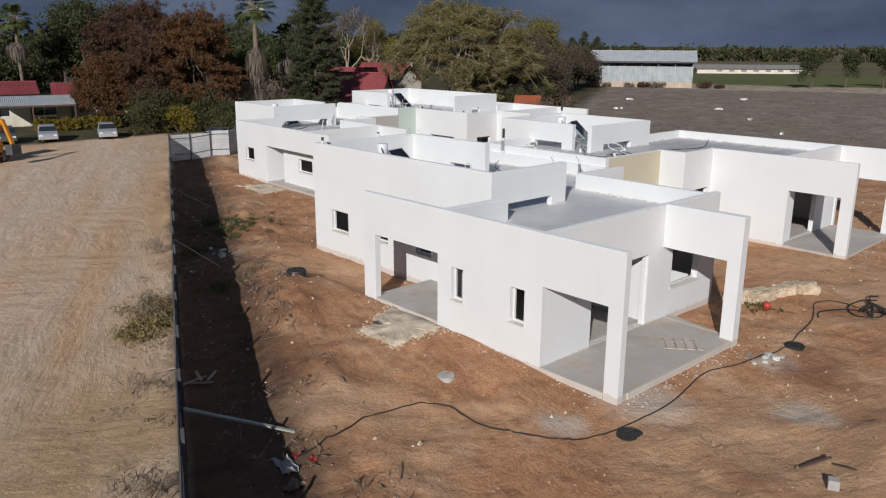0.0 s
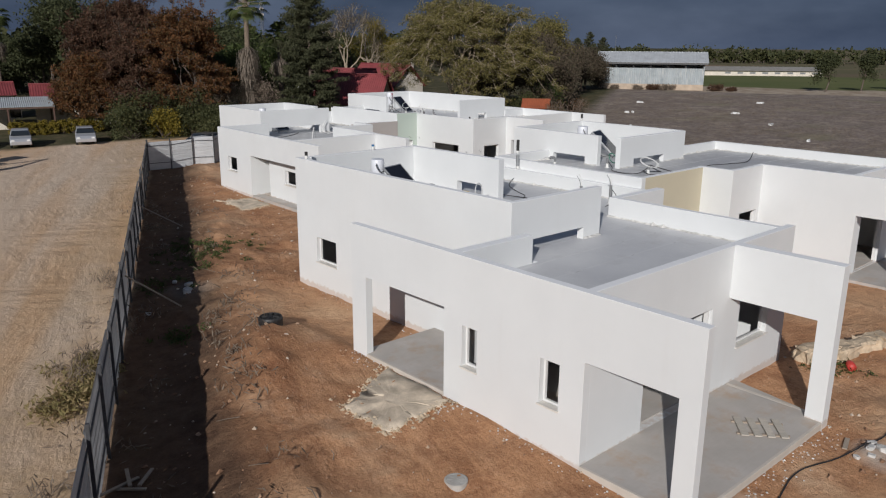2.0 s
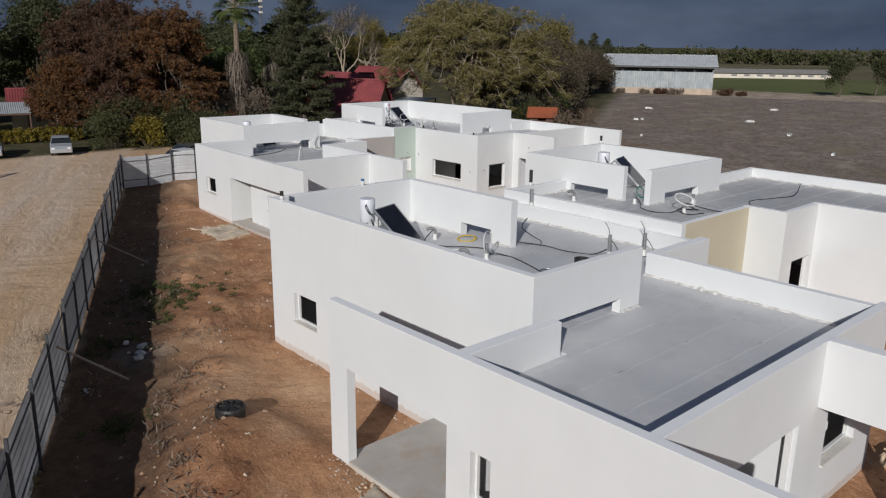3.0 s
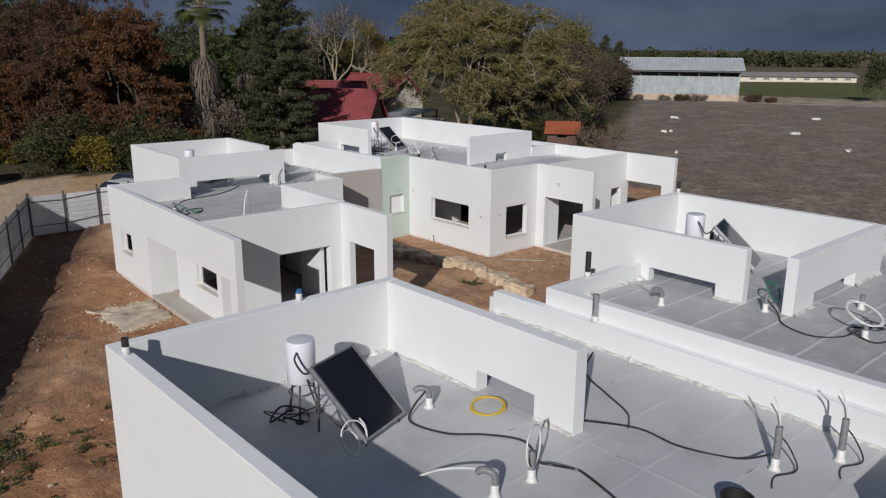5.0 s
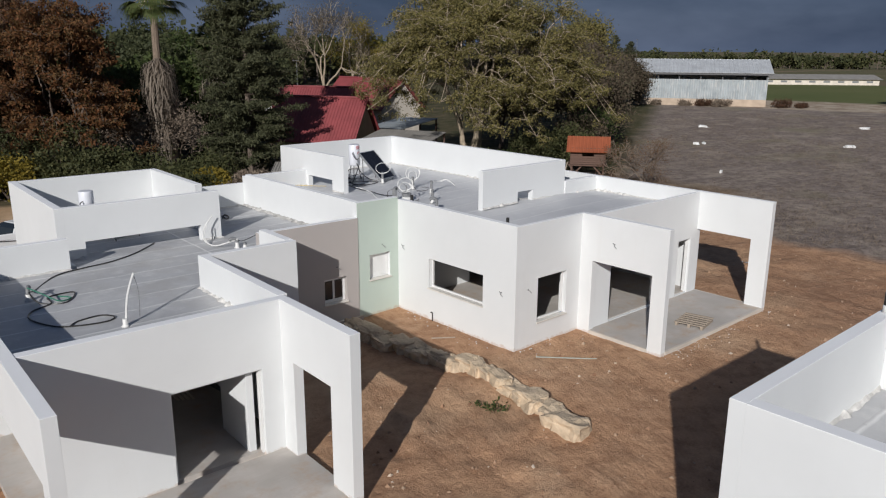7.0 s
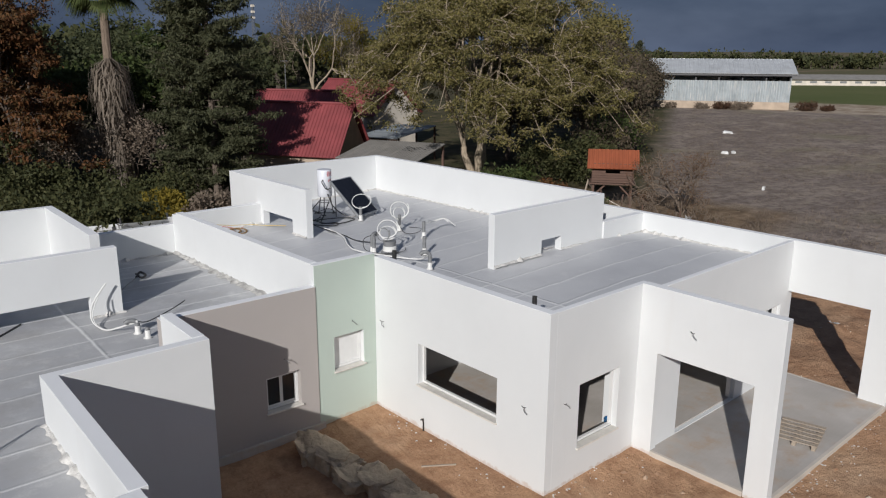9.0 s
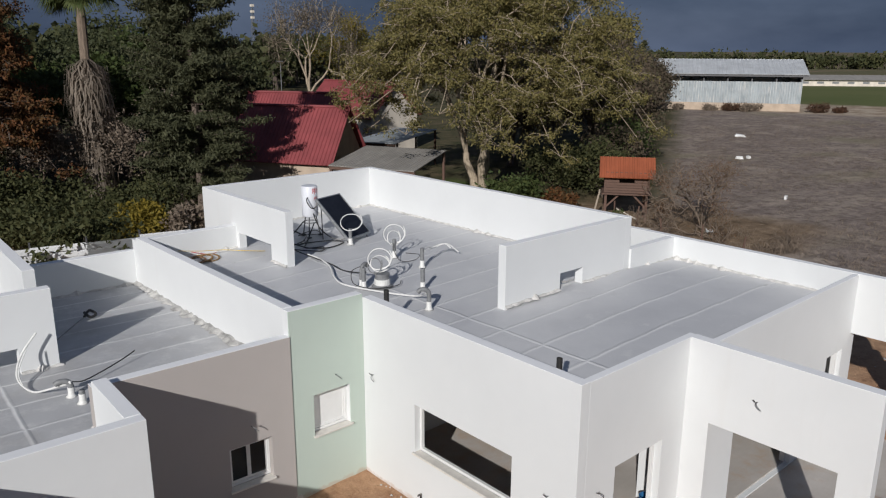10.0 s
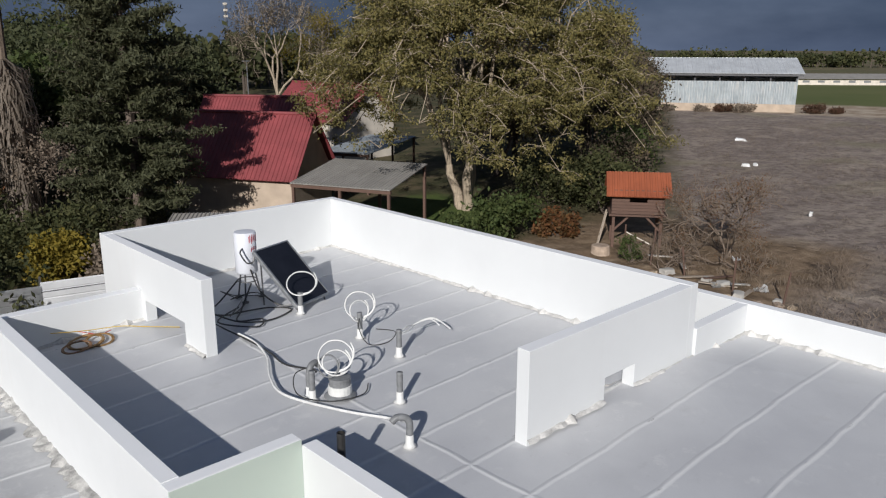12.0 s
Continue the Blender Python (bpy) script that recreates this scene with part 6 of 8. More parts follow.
def conifer(x, y, height, width, seed, label, base=1.6, leaf=NEEDLE, n_level=46, group="garden trees"):
    rs = np.random.RandomState(seed)
    t = thing("pine_tree", label, "tree", group, at=(x, y, ground_height(x, y)))
    segs = [(Vector((0, 0, -0.2)), Vector((0, 0, height * 0.5)), 0.24, 0.15), (Vector((0, 0, height * 0.5)), Vector((0, 0, height)), 0.15, 0.03)]
    pts = []
    for i in range(n_level):
        k = i / (n_level - 1)
        z = base + (height - base) * k ** 0.95
        reach = width * (1 - k) ** 0.72 * (0.7 + 0.3 * min(1, k * 6)) * rs.uniform(0.85, 1.12) + 0.18
        for j in range(rs.randint(6, 9)):
            a = rs.uniform(0, 6.28)
            rr = reach * rs.uniform(0.7, 1.12)
            d = Vector((math.cos(a), math.sin(a), 0))
            p = Vector((0, 0, z))
            tip = p + d * rr + Vector((0, 0, rr * (0.42 - 0.40 * (1 - k))))
            m = p.lerp(tip, 0.5) + Vector((0, 0, -0.04 * rr))
            segs += [(p, m, 0.035, 0.025), (m, tip, 0.025, 0.010)]
            for s in np.linspace(0.25, 1.0, max(3, int(rr / 0.22))):
                q = p.lerp(m, s * 2) if s < 0.5 else m.lerp(tip, s * 2 - 1)
                pts.append(q)
    raw_part("trunk", *tubes_mesh(segs, 5), DARK_BARK, t)
    raw_part("crown", *leaves_mesh(pts, 34, 0.17, 0.12, rs, 0.6, 0.26, -0.5), leaf, t)


def palm(x, y, height, seed, label, crown=1.9, skirt=4.6, trunk=0.24, bare=2.5, group="garden palms"):
    rs = np.random.RandomState(seed)
    t = thing("palm_tree", label, "palm", group, at=(x, y, ground_height(x, y)))
    segs = []
    for i in range(8):
        a, b = height * i / 8 - (0.2 if i == 0 else 0), height * (i + 1) / 8
        segs.append((Vector((0.02 * math.sin(i), 0, a)), Vector((0.02 * math.sin(i + 1), 0, b)), trunk * (1.2 - 0.3 * i / 8), trunk * (1.2 - 0.3 * (i + 1) / 8)))
    raw_part("trunk", *tubes_mesh(segs, 10), GREY_TWIG, t)
    verts, faces = [], []
    stalks = []
    for i in range(64):
        a, el = rs.uniform(0, 6.28), rs.uniform(-0.75, 1.3)
        d = Vector((math.cos(a) * math.cos(el), math.sin(a) * math.cos(el), math.sin(el)))
        start = Vector((0, 0, height - 0.15))
        stem = start + d * crown * rs.uniform(0.45, 0.62)
        stalks.append((start, stem, 0.022, 0.014))
        side = d.cross(Vector((0, 0, 1)))
        side = side.normalized() if side.length > 0.05 else Vector((1, 0, 0))
        up = side.cross(d)
        for j in range(22):                       # a fan of narrow blades
            q = (j - 10.5) / 10.5
            ang = q * 1.25
            bd = (d * math.cos(ang) + side * math.sin(ang)).normalized()
            ln = crown * 0.46 * (1 - 0.30 * q * q) * rs.uniform(0.85, 1.1)
            w = bd.cross(up).normalized() * 0.042
            m = stem + bd * ln * 0.6 + up * 0.04
            e = stem + bd * ln + Vector((0, 0, -ln * 0.32))
            k = len(verts)
            verts += [tuple(v) for v in (stem - w * 0.4, stem + w * 0.4, m + w, m - w, e)]
            faces += [(k, k + 1, k + 2, k + 3), (k + 3, k + 2, k + 4)]
    raw_part("frond_stalk", *tubes_mesh(stalks, 4), PALE_BARK, t)
    raw_part("crown", verts, faces, PALM_LEAF, t)
    verts, faces = [], []
    for i in range(1700 if skirt > 3 else 500):
        a = rs.uniform(0, 6.28)
        z1 = height - bare - rs.uniform(0, 1) ** 1.3 * skirt * 0.85
        down = (height - bare - z1) / skirt
        r = 0.30 + rs.uniform(0, 1.0) * max(0.5, 1 - 1.3 * abs(down - 0.2))
        ln = rs.uniform(0.7, 1.7)
        p = Vector((math.cos(a) * trunk * 0.8, math.sin(a) * trunk * 0.8, z1))
        m = Vector((math.cos(a) * r, math.sin(a) * r, z1 - ln * 0.35))
        e = Vector((math.cos(a + rs.normal(0, 0.15)) * r * 1.05, math.sin(a + rs.normal(0, 0.15)) * r * 1.05, max(0.3, z1 - ln)))
        w = Vector((-math.sin(a), math.cos(a), 0)) * rs.uniform(0.015, 0.05)
        k = len(verts)
        verts += [tuple(v) for v in (p - w * 0.5, p + w * 0.5, m + w, m - w, e - w * 0.3, e + w * 0.3)]
        faces += [(k, k + 1, k + 2, k + 3), (k + 3, k + 2, k + 5, k + 4)]
    raw_part("dead_frond_skirt", verts, faces, DEAD_FROND, t)


def bow(a, b, rise, steps=5, sway=0.0, rs=None):
    """Points of a bent limb from a to b that rises in its middle."""
    out = []
    for i in range(steps + 1):
        k = i / steps
        p = a.lerp(b, k) + Vector((0, 0, rise * 4 * k * (1 - k)))
        if sway and 0 < i < steps:
            p += Vector(rs.normal(0, sway, 3))
        out.append(p)
    return out


def limb_segs(pts, r0, r1):
    n = len(pts) - 1
    return [(pts[i], pts[i + 1], r0 + (r1 - r0) * i / n, r0 + (r1 - r0) * (i + 1) / n) for i in range(n)]


def spreading_tree(x, y, label, height, radius, leaf, bark_mat, seed, limbs=12, tips=270, twigs=10, per=22, size=0.078, low=3.0, fork=2.2, trunk_r=0.3, stems=3, hang=0.5, group="garden trees"):
    """A broad crown like an umbrella: forked stems, bowed limbs, boughs to the crown's shell, hanging leafy twigs."""
    rs = np.random.RandomState(seed)
    t = thing("tree", label, "tree", group, at=(x, y, ground_height(x, y)))
    segs, leafy = [], []

    def shell(a, k, depth):
        """A point near the crown's outer shell; k: distance from the axis as a share of the radius."""
        lump = 1 + 0.12 * math.sin(3 * a + seed) + 0.08 * math.sin(7 * a + 2 * seed)
        top = low + (height - low) * math.sqrt(max(0.0, 1 - k ** 2.4)) * (0.93 + 0.07 * math.sin(2.3 * a + 5 * k + seed))
        return Vector((math.cos(a) * k * radius * lump, math.sin(a) * k * radius * lump, low + (top - low) * depth))

    heads = []
    for s in range(stems):
        a = 2 * math.pi * s / stems + rs.uniform(-0.4, 0.4)
        head = Vector((math.cos(a) * fork * 0.45, math.sin(a) * fork * 0.45, fork * rs.uniform(1.0, 1.5)))
        segs += limb_segs(bow(Vector((math.cos(a) * 0.15, math.sin(a) * 0.15, -0.2)), head, 0.0, 5, 0.05, rs), trunk_r * 0.95, trunk_r * 0.62)
        heads.append(head)
    mains = []
    for i in range(limbs):
        a = 2 * math.pi * (i + rs.uniform(-0.3, 0.3)) / limbs
        k = (0.30, 0.62, 0.50)[i % 3] + rs.uniform(-0.06, 0.06)
        end = shell(a, k, 0.74)
        head = min(heads, key=lambda q: (q.xy - end.xy.normalized() * 0.8).length)
        pts = bow(head, end, 0.10 * (end - head).length, 7, 0.16, rs)
        segs += limb_segs(pts, trunk_r * 0.44, trunk_r * 0.12)
        mains.append(pts)
    for i in range(tips):
        a, k = 2.399963 * i + rs.uniform(-0.25, 0.25), math.sqrt((i + 0.5) / tips) * 1.0
        depth = rs.uniform(0.80, 1.0) if k < 0.72 else rs.uniform(0.25 + 0.45 * max(0.0, math.cos(a - 2.4)), 1.0)
        end = shell(a, k, depth) + Vector(rs.normal(0, 0.25, 3))
        pts = min(mains, key=lambda q: min((p - end).length + 0.02 * n for n, p in enumerate(q[3:])))
        start = pts[max(2, min(len(pts) - 1, min(range(2, len(pts)), key=lambda n: (pts[n] - end).length) - rs.randint(0, 3)))]
        bough = bow(start, end, 0.14 * (end - start).length, 5, 0.13, rs)
        segs += limb_segs(bough, 0.042, 0.014)
        for j in range(twigs):
            p = bough[rs.randint(2, 6)]
            d = Vector(rs.normal(0, 1, 3))
            d.z = abs(d.z) * 0.5 - hang
            q = p + d.normalized() * rs.uniform(0.5, 1.35)
            segs += limb_segs(bow(p, q, 0.16, 3, 0.04, rs), 0.015, 0.006)
            leafy += [p.lerp(q, u) for u in (0.45, 0.75, 1.0)]
    raw_part("trunk", *tubes_mesh(segs, 5), bark_mat, t, smooth=True)
    raw_part("crown", *leaves_mesh(leafy, per, 0.15, size, rs, 0.9, 0.42, 0.5), leaf, t)
    return t


# the large light tree, its neighbours and the garden
spreading_tree(44.0, 52.3, "large spreading tree with thin olive-yellow leaves and pale forked trunks", 13.2, 8.4, OLIVE_LEAF, PALE_BARK, 4, trunk_r=0.34)
conifer(28.75, 56.6, 16.6, 3.1, 7, "tall dark green pine with drooping whorled branches")
palm(25.95, 63.1, 11.6, 5, "tall fan palm with a long skirt of dead fronds", crown=2.4, skirt=7.6, bare=3.9)
palm(31.6, 66.8, 9.0, 15, "fan palm half hidden behind the pine", crown=1.6, skirt=2.0)
palm(8.8, 82.7, 10.6, 25, "slender tall fan palm beyond the houses", crown=1.9, skirt=0.8, trunk=0.16)
for x, y, h, w, leaf, seed, lab in ((20.4, 64.6, 11.8, 4.2, AUTUMN_LEAF, 31, "broad autumn tree with rust-brown leaves"), (17.0, 67.2, 9.6, 3.6, BROWN_LEAF, 33, "autumn tree with dull rust-brown leaves"), (12.8, 68.8, 6.6, 2.5, AUTUMN_LEAF, 32, "small autumn tree with rust-brown leaves"), (20.2, 77.0, 13.6, 4.3, BROWN_LEAF, 34, "tall tree with dull brown autumn leaves"), (15.8, 73.0, 11.8, 3.8, BROWN_LEAF, 35, "tall tree with dull brown autumn leaves")):
    spreading_tree(x, y, lab, h, w, leaf, DARK_BARK, seed, limbs=8, tips=110, twigs=9, per=18, size=0.105, low=1.2, fork=1.6, trunk_r=0.22, stems=2, hang=0.2)
for i, (x, y, h, s) in enumerate(((17.0, 83.7, 12.6, 5.2), (14.0, 88.8, 9.8, 4.6), (6.0, 90.0, 8.8, 4.6), (22.5, 82.0, 11.4, 5.0), (30.0, 77.5, 8.8, 4.2), (33.5, 84.0, 10.5, 5.0), (20.0, 74.0, 9.0, 4.2), (37.0, 74.5, 8.6, 3.6), (-8.0, 78.0, 8.5, 4.0))):
    tree(x, y, "tall dark evergreen tree in the village gardens", h, s, EVERGREEN, DARK_BARK, 40 + i, per=34, size=0.15, cloud=0.75, levels=4)
for i, (x, y, h, s) in enumerate(((30.5, 72.0, 7.6, 3.4), (34.0, 79.0, 9.5, 4.2), (24.8, 70.5, 7.2, 3.4))):
    tree(x, y, "yellow-green garden tree between the houses", h, s, GREEN_LEAF, DARK_BARK, 60 + i, per=24, size=0.17, cloud=0.6)
tree(55.6, 88.8, "half bare pale tree behind the red roofed house", 14.0, 4.8, RED_LEAF, PALE_BARK, 70, per=5, size=0.08, cloud=0.5, levels=5, trunk_r=0.2, thin=0.6)
tree(62.0, 92.0, "half bare pale tree behind the red roofed house", 12.2, 4.8, YELLOW_LEAF, PALE_BARK, 71, per=7, size=0.09, cloud=0.5, levels=5, trunk_r=0.2, thin=0.6)
tree(23.6, 64.4, "bare grey shrub-like tree beside the palm", 4.8, 2.4, DRY_WEED, GREY_TWIG, 72, per=2, size=0.08, trunk_r=0.08, levels=5, first=0.18)
tree(26.6, 63.2, "bare grey shrub-like tree beside the palm", 5.2, 2.2, DRY_WEED, GREY_TWIG, 73, per=2, size=0.08, trunk_r=0.08, levels=5, first=0.18)
for i, (x, y, h, s) in enumerate(((56.8, 53.8, 8.6, 3.6), (61.5, 57.9, 9.2, 3.8), (66.5, 61.5, 9.6, 3.8), (60.5, 63.5, 9.6, 4.4), (74.0, 66.6, 8.6, 3.4), (53.0, 58.5, 8.0, 3.6), (80.0, 69.2, 8.0, 3.4), (86.0, 71.6, 7.6, 3.2), (92.0, 74.6, 6.8, 3.0), (97.0, 77.6, 5.6, 2.6))):
    tree(x, y, "purple-brown tree at the edge of the field", h, s, RED_LEAF, DARK_BARK, 80 + i, per=40, size=0.12, cloud=0.7, levels=4, first=0.16)
tree(67.0, 61.6, "tree with golden brown leaves at the edge of the field", 11.2, 3.2, OLIVE_LEAF, DARK_BARK, 90, per=30, size=0.13, cloud=0.7)
for i, (x, y, h) in enumerate(((140.5, 110.4, 10.2), (143.0, 108.4, 9.0), (138.4, 112.4, 8.8))):
    conifer(x, y, h, 3.2, 95 + i, "narrow dark conifer near the barn", 0.5, n_level=20, group="conifers by the barn")
for i, (x, y, rx, ry, h, leaf, lab) in enumerate((
        (40.0, 46.4, 2.2, 1.6, 1.9, GREEN_LEAF, "dense green bush behind the parapet"), (42.6, 45.2, 0.9, 0.8, 1.1, AUTUMN_LEAF, "small ochre bush with dry leaves"),
        (47.8, 46.2, 1.8, 1.6, 3.6, DARK_LEAF, "tall dark bush beside the wooden hut"), (50.6, 47.6, 2.2, 1.9, 4.0, RED_LEAF, "purple-brown bush beside the wooden hut"),
        (53.5, 49.4, 2.1, 1.9, 4.6, GREEN_LEAF, "tall green bush at the field's edge"), (48.6, 50.5, 2.2, 2.0, 2.6, DARK_LEAF, "dark garden bush below the tree"),
        (21.6, 53.6, 2.2, 1.7, 2.2, DARK_LEAF, "dark green bush behind the white house"), (24.4, 53.2, 1.1, 1.0, 1.8, YELLOW_LEAF, "yellow-green bush behind the white house"),
        (26.6, 52.4, 1.6, 1.1, 1.6, DRY_WEED, "dry brown bush behind the white house"), (34.4, 52.8, 1.0, 0.8, 1.5, DARK_LEAF, "grey-green bush at the house wall"),
        (20.4, 47.7, 1.9, 1.15, 2.9, DARK_LEAF, "dark feathery bush hanging over the white fence"), (19.0, 55.0, 1.8, 1.6, 2.0, DARK_LEAF, "dark green bush behind the white house"), (13.4, 60.6, 1.9, 1.6, 3.0, DARK_LEAF, "dark green roadside bush"),
        (15.8, 60.0, 1.5, 1.3, 2.6, YELLOW_LEAF, "yellow-green bush at the roadside"), (18.2, 59.4, 1.9, 1.6, 3.2, DARK_LEAF, "dark green roadside bush"), (20.8, 58.8, 1.6, 1.4, 2.8, DARK_LEAF, "dark green roadside bush"),
        (15.0, 62.4, 2.4, 1.8, 4.2, DARK_LEAF, "tall dark green roadside bush"), (19.8, 62.0, 2.4, 1.8, 4.4, DARK_LEAF, "tall dark green roadside bush"),
        (23.0, 58.5, 2.0, 1.6, 2.4, DARK_LEAF, "dark green roadside bush"), (29.8, 60.5, 2.4, 2.0, 2.6, DARK_LEAF, "dark shrub under the pine"), (25.6, 57.0, 2.2, 1.6, 2.0, DARK_LEAF, "dark shrub under the palm"))):
    bush(x, y, rx, ry, h, leaf, 200 + i, lab, 3600, 0.10)
for i in range(8):
    bush(6.4 + 0.9 * i, 68.6 - 0.15 * i, 0.62, 0.55, 1.35, YELLOW_LEAF, 240 + i, "clipped yellow-green hedge plant", 1200, 0.08, group="hedge")
bare = tree(44.3, 38.1, "bare twiggy bush at the edge of the field", 3.7, 2.6, AUTUMN_LEAF, GREY_TWIG, 101, per=2, size=0.03, cloud=0.2, trunk_r=0.065, thin=0.76, levels=5, first=0.06, limbs=6, forks=3, category="bush", group="bare bushes", name="bush")
tree(40.9, 38.9, "bare twiggy bush at the edge of the field", 1.9, 1.3, YELLOW_LEAF, GREY_TWIG, 102, per=0, size=0.06, cloud=0.3, trunk_r=0.035, levels=5, first=0.06, limbs=6, forks=3, category="bush", group="bare bushes", name="bush")
tree(44.2, 33.9, "bare twiggy bush at the edge of the field", 1.5, 1.0, DRY_WEED, GREY_TWIG, 103, per=0, size=0.06, cloud=0.2, trunk_r=0.03, levels=5, first=0.06, limbs=6, forks=3, category="bush", group="bare bushes", name="bush")
bush(41.2, 40.5, 0.45, 0.45, 1.2, GREEN_LEAF, 260, "small round potted tree in the garden", 700, 0.06)
for i, (x, y) in enumerate(((124.6, 48.6), (129.9, 44.9), (136.8, 41.0), (150.0, 31.0))):
    tree(x, y, "young green roadside tree", 6.2, 1.5, EVERGREEN, DARK_BARK, 110 + i, per=30, size=0.15, cloud=0.4, levels=3, first=0.3, trunk_r=0.12, group="roadside trees")


def far_wood(rows, seed):
    """The belt of trees on the horizon, seen as one mass."""
    rs = np.random.RandomState(seed)
    cs, sg = [], []
    for x0, y0, x1, y1, n, h in rows:
        for i in range(n):
            k = rs.uniform(0, 1)
            x, y = x0 + (x1 - x0) * k + rs.normal(0, 5), y0 + (y1 - y0) * k + rs.normal(0, 5)
            hh = h * rs.uniform(0.6, 1.15)
            sg.append((Vector((x, y, -0.5)), Vector((x, y, hh * 0.6)), 0.25, 0.15))
            for j in range(7):
                cs.append((x + rs.normal(0, hh * 0.18), y + rs.normal(0, hh * 0.18), 0.8 + hh * rs.uniform(0.25, 0.95)))
    w = raw_part("far_trees", *leaves_mesh(cs, 9, 1.0, 0.75, rs, 0.9, 0.7), DARK_LEAF)
    tagged(w, "distant belt of dark trees along the horizon", "trees", kind="stuff")
    t = raw_part("far_tree_trunks", *tubes_mesh(sg, 4), DARK_BARK, w)


far_wood([(300, 260, 420, 60, 240, 6.2), (420, 60, 470, -120, 200, 6.2), (150, 260, 300, 260, 150, 10.0), (10, 130, 70, 150, 90, 10.0), (70, 150, 150, 200, 90, 10.0), (-60, 110, 10, 130, 60, 10.0)], 9)


def weeds(count, seed):
    """Dry stalks over the fallow field."""
    rs = np.random.RandomState(seed)
    pts = []
    while len(pts) < count:
        x, y = 39 + 62 * rs.uniform(0, 1) ** 1.5, rs.uniform(-6, 72)
        if y > 40 + (x - 47) * 0.58 or (x < 47 and y > 34):
            continue
        if noise.fractal(Vector((x * 0.12, y * 0.12, 2)), 1, 2, 3) < -0.12 and rs.uniform() < 0.8:
            continue
        pts.append((x, y, ground_height(x, y) + 0.10))
    ob = raw_part("field_weeds", *leaves_mesh(pts, 7, 0.22, 0.085, rs, 0.35, 0.14, -1.0), DRY_WEED)
    tagged(ob, "dry brown weeds standing over the fallow field", "weeds", kind="stuff")
    pts = []
    for i in range(170):
        s = rs.uniform(-14, 30)
        p = fence_point(s, rs.choice([-0.5, 0.6, 2.6, 2.9]) + rs.normal(0, 0.35))
        if noise.fractal(Vector((p.x * 0.25, p.y * 0.25, 7)), 1, 2, 3) > 0.02:
            pts.append((p.x, p.y, ground_height(p.x, p.y) + 0.06))
    ob = raw_part("fence_weeds", *leaves_mesh(pts, 26, 0.22, 0.10, rs, 0.4, 0.16, -0.8), DRY_WEED)
    tagged(ob, "dry weeds along the foot of the fence", "weeds", kind="stuff")


weeds(9000, 6)


# ---- buildings round the site ----
def ribbed_roof(bm, a, b, c, d, rib, depth=0.035):
    """One ribbed sheet with thickness; a to b is the eave, d to c the ridge."""
    a, b, c, d = (Vector(v) for v in (a, b, c, d))
    n = max(2, int((b - a).length / rib))
    nrm = (b - a).cross(d - a).normalized()
    stations = []
    for i in range(n):
        stations += [((i + 0.02) / n, 0.0), ((i + 0.12) / n, depth), ((i + 0.42) / n, depth), ((i + 0.52) / n, 0.0)]
    stations.append((1.0, 0.0))
    rows = []
    for k, up in stations:
        e, r = a.lerp(b, k), d.lerp(c, k)
        rows.append([bm.verts.new(p) for p in (e + nrm * up, r + nrm * up, r - nrm * 0.04, e - nrm * 0.04)])
    for p, q in zip(rows, rows[1:]):
        for j in range(4):
            bm.faces.new((p[j], q[j], q[(j + 1) % 4], p[(j + 1) % 4]))
    bm.faces.new(rows[0])
    bm.faces.new(rows[-1][::-1])
    bmesh.ops.recalc_face_normals(bm, faces=bm.faces)


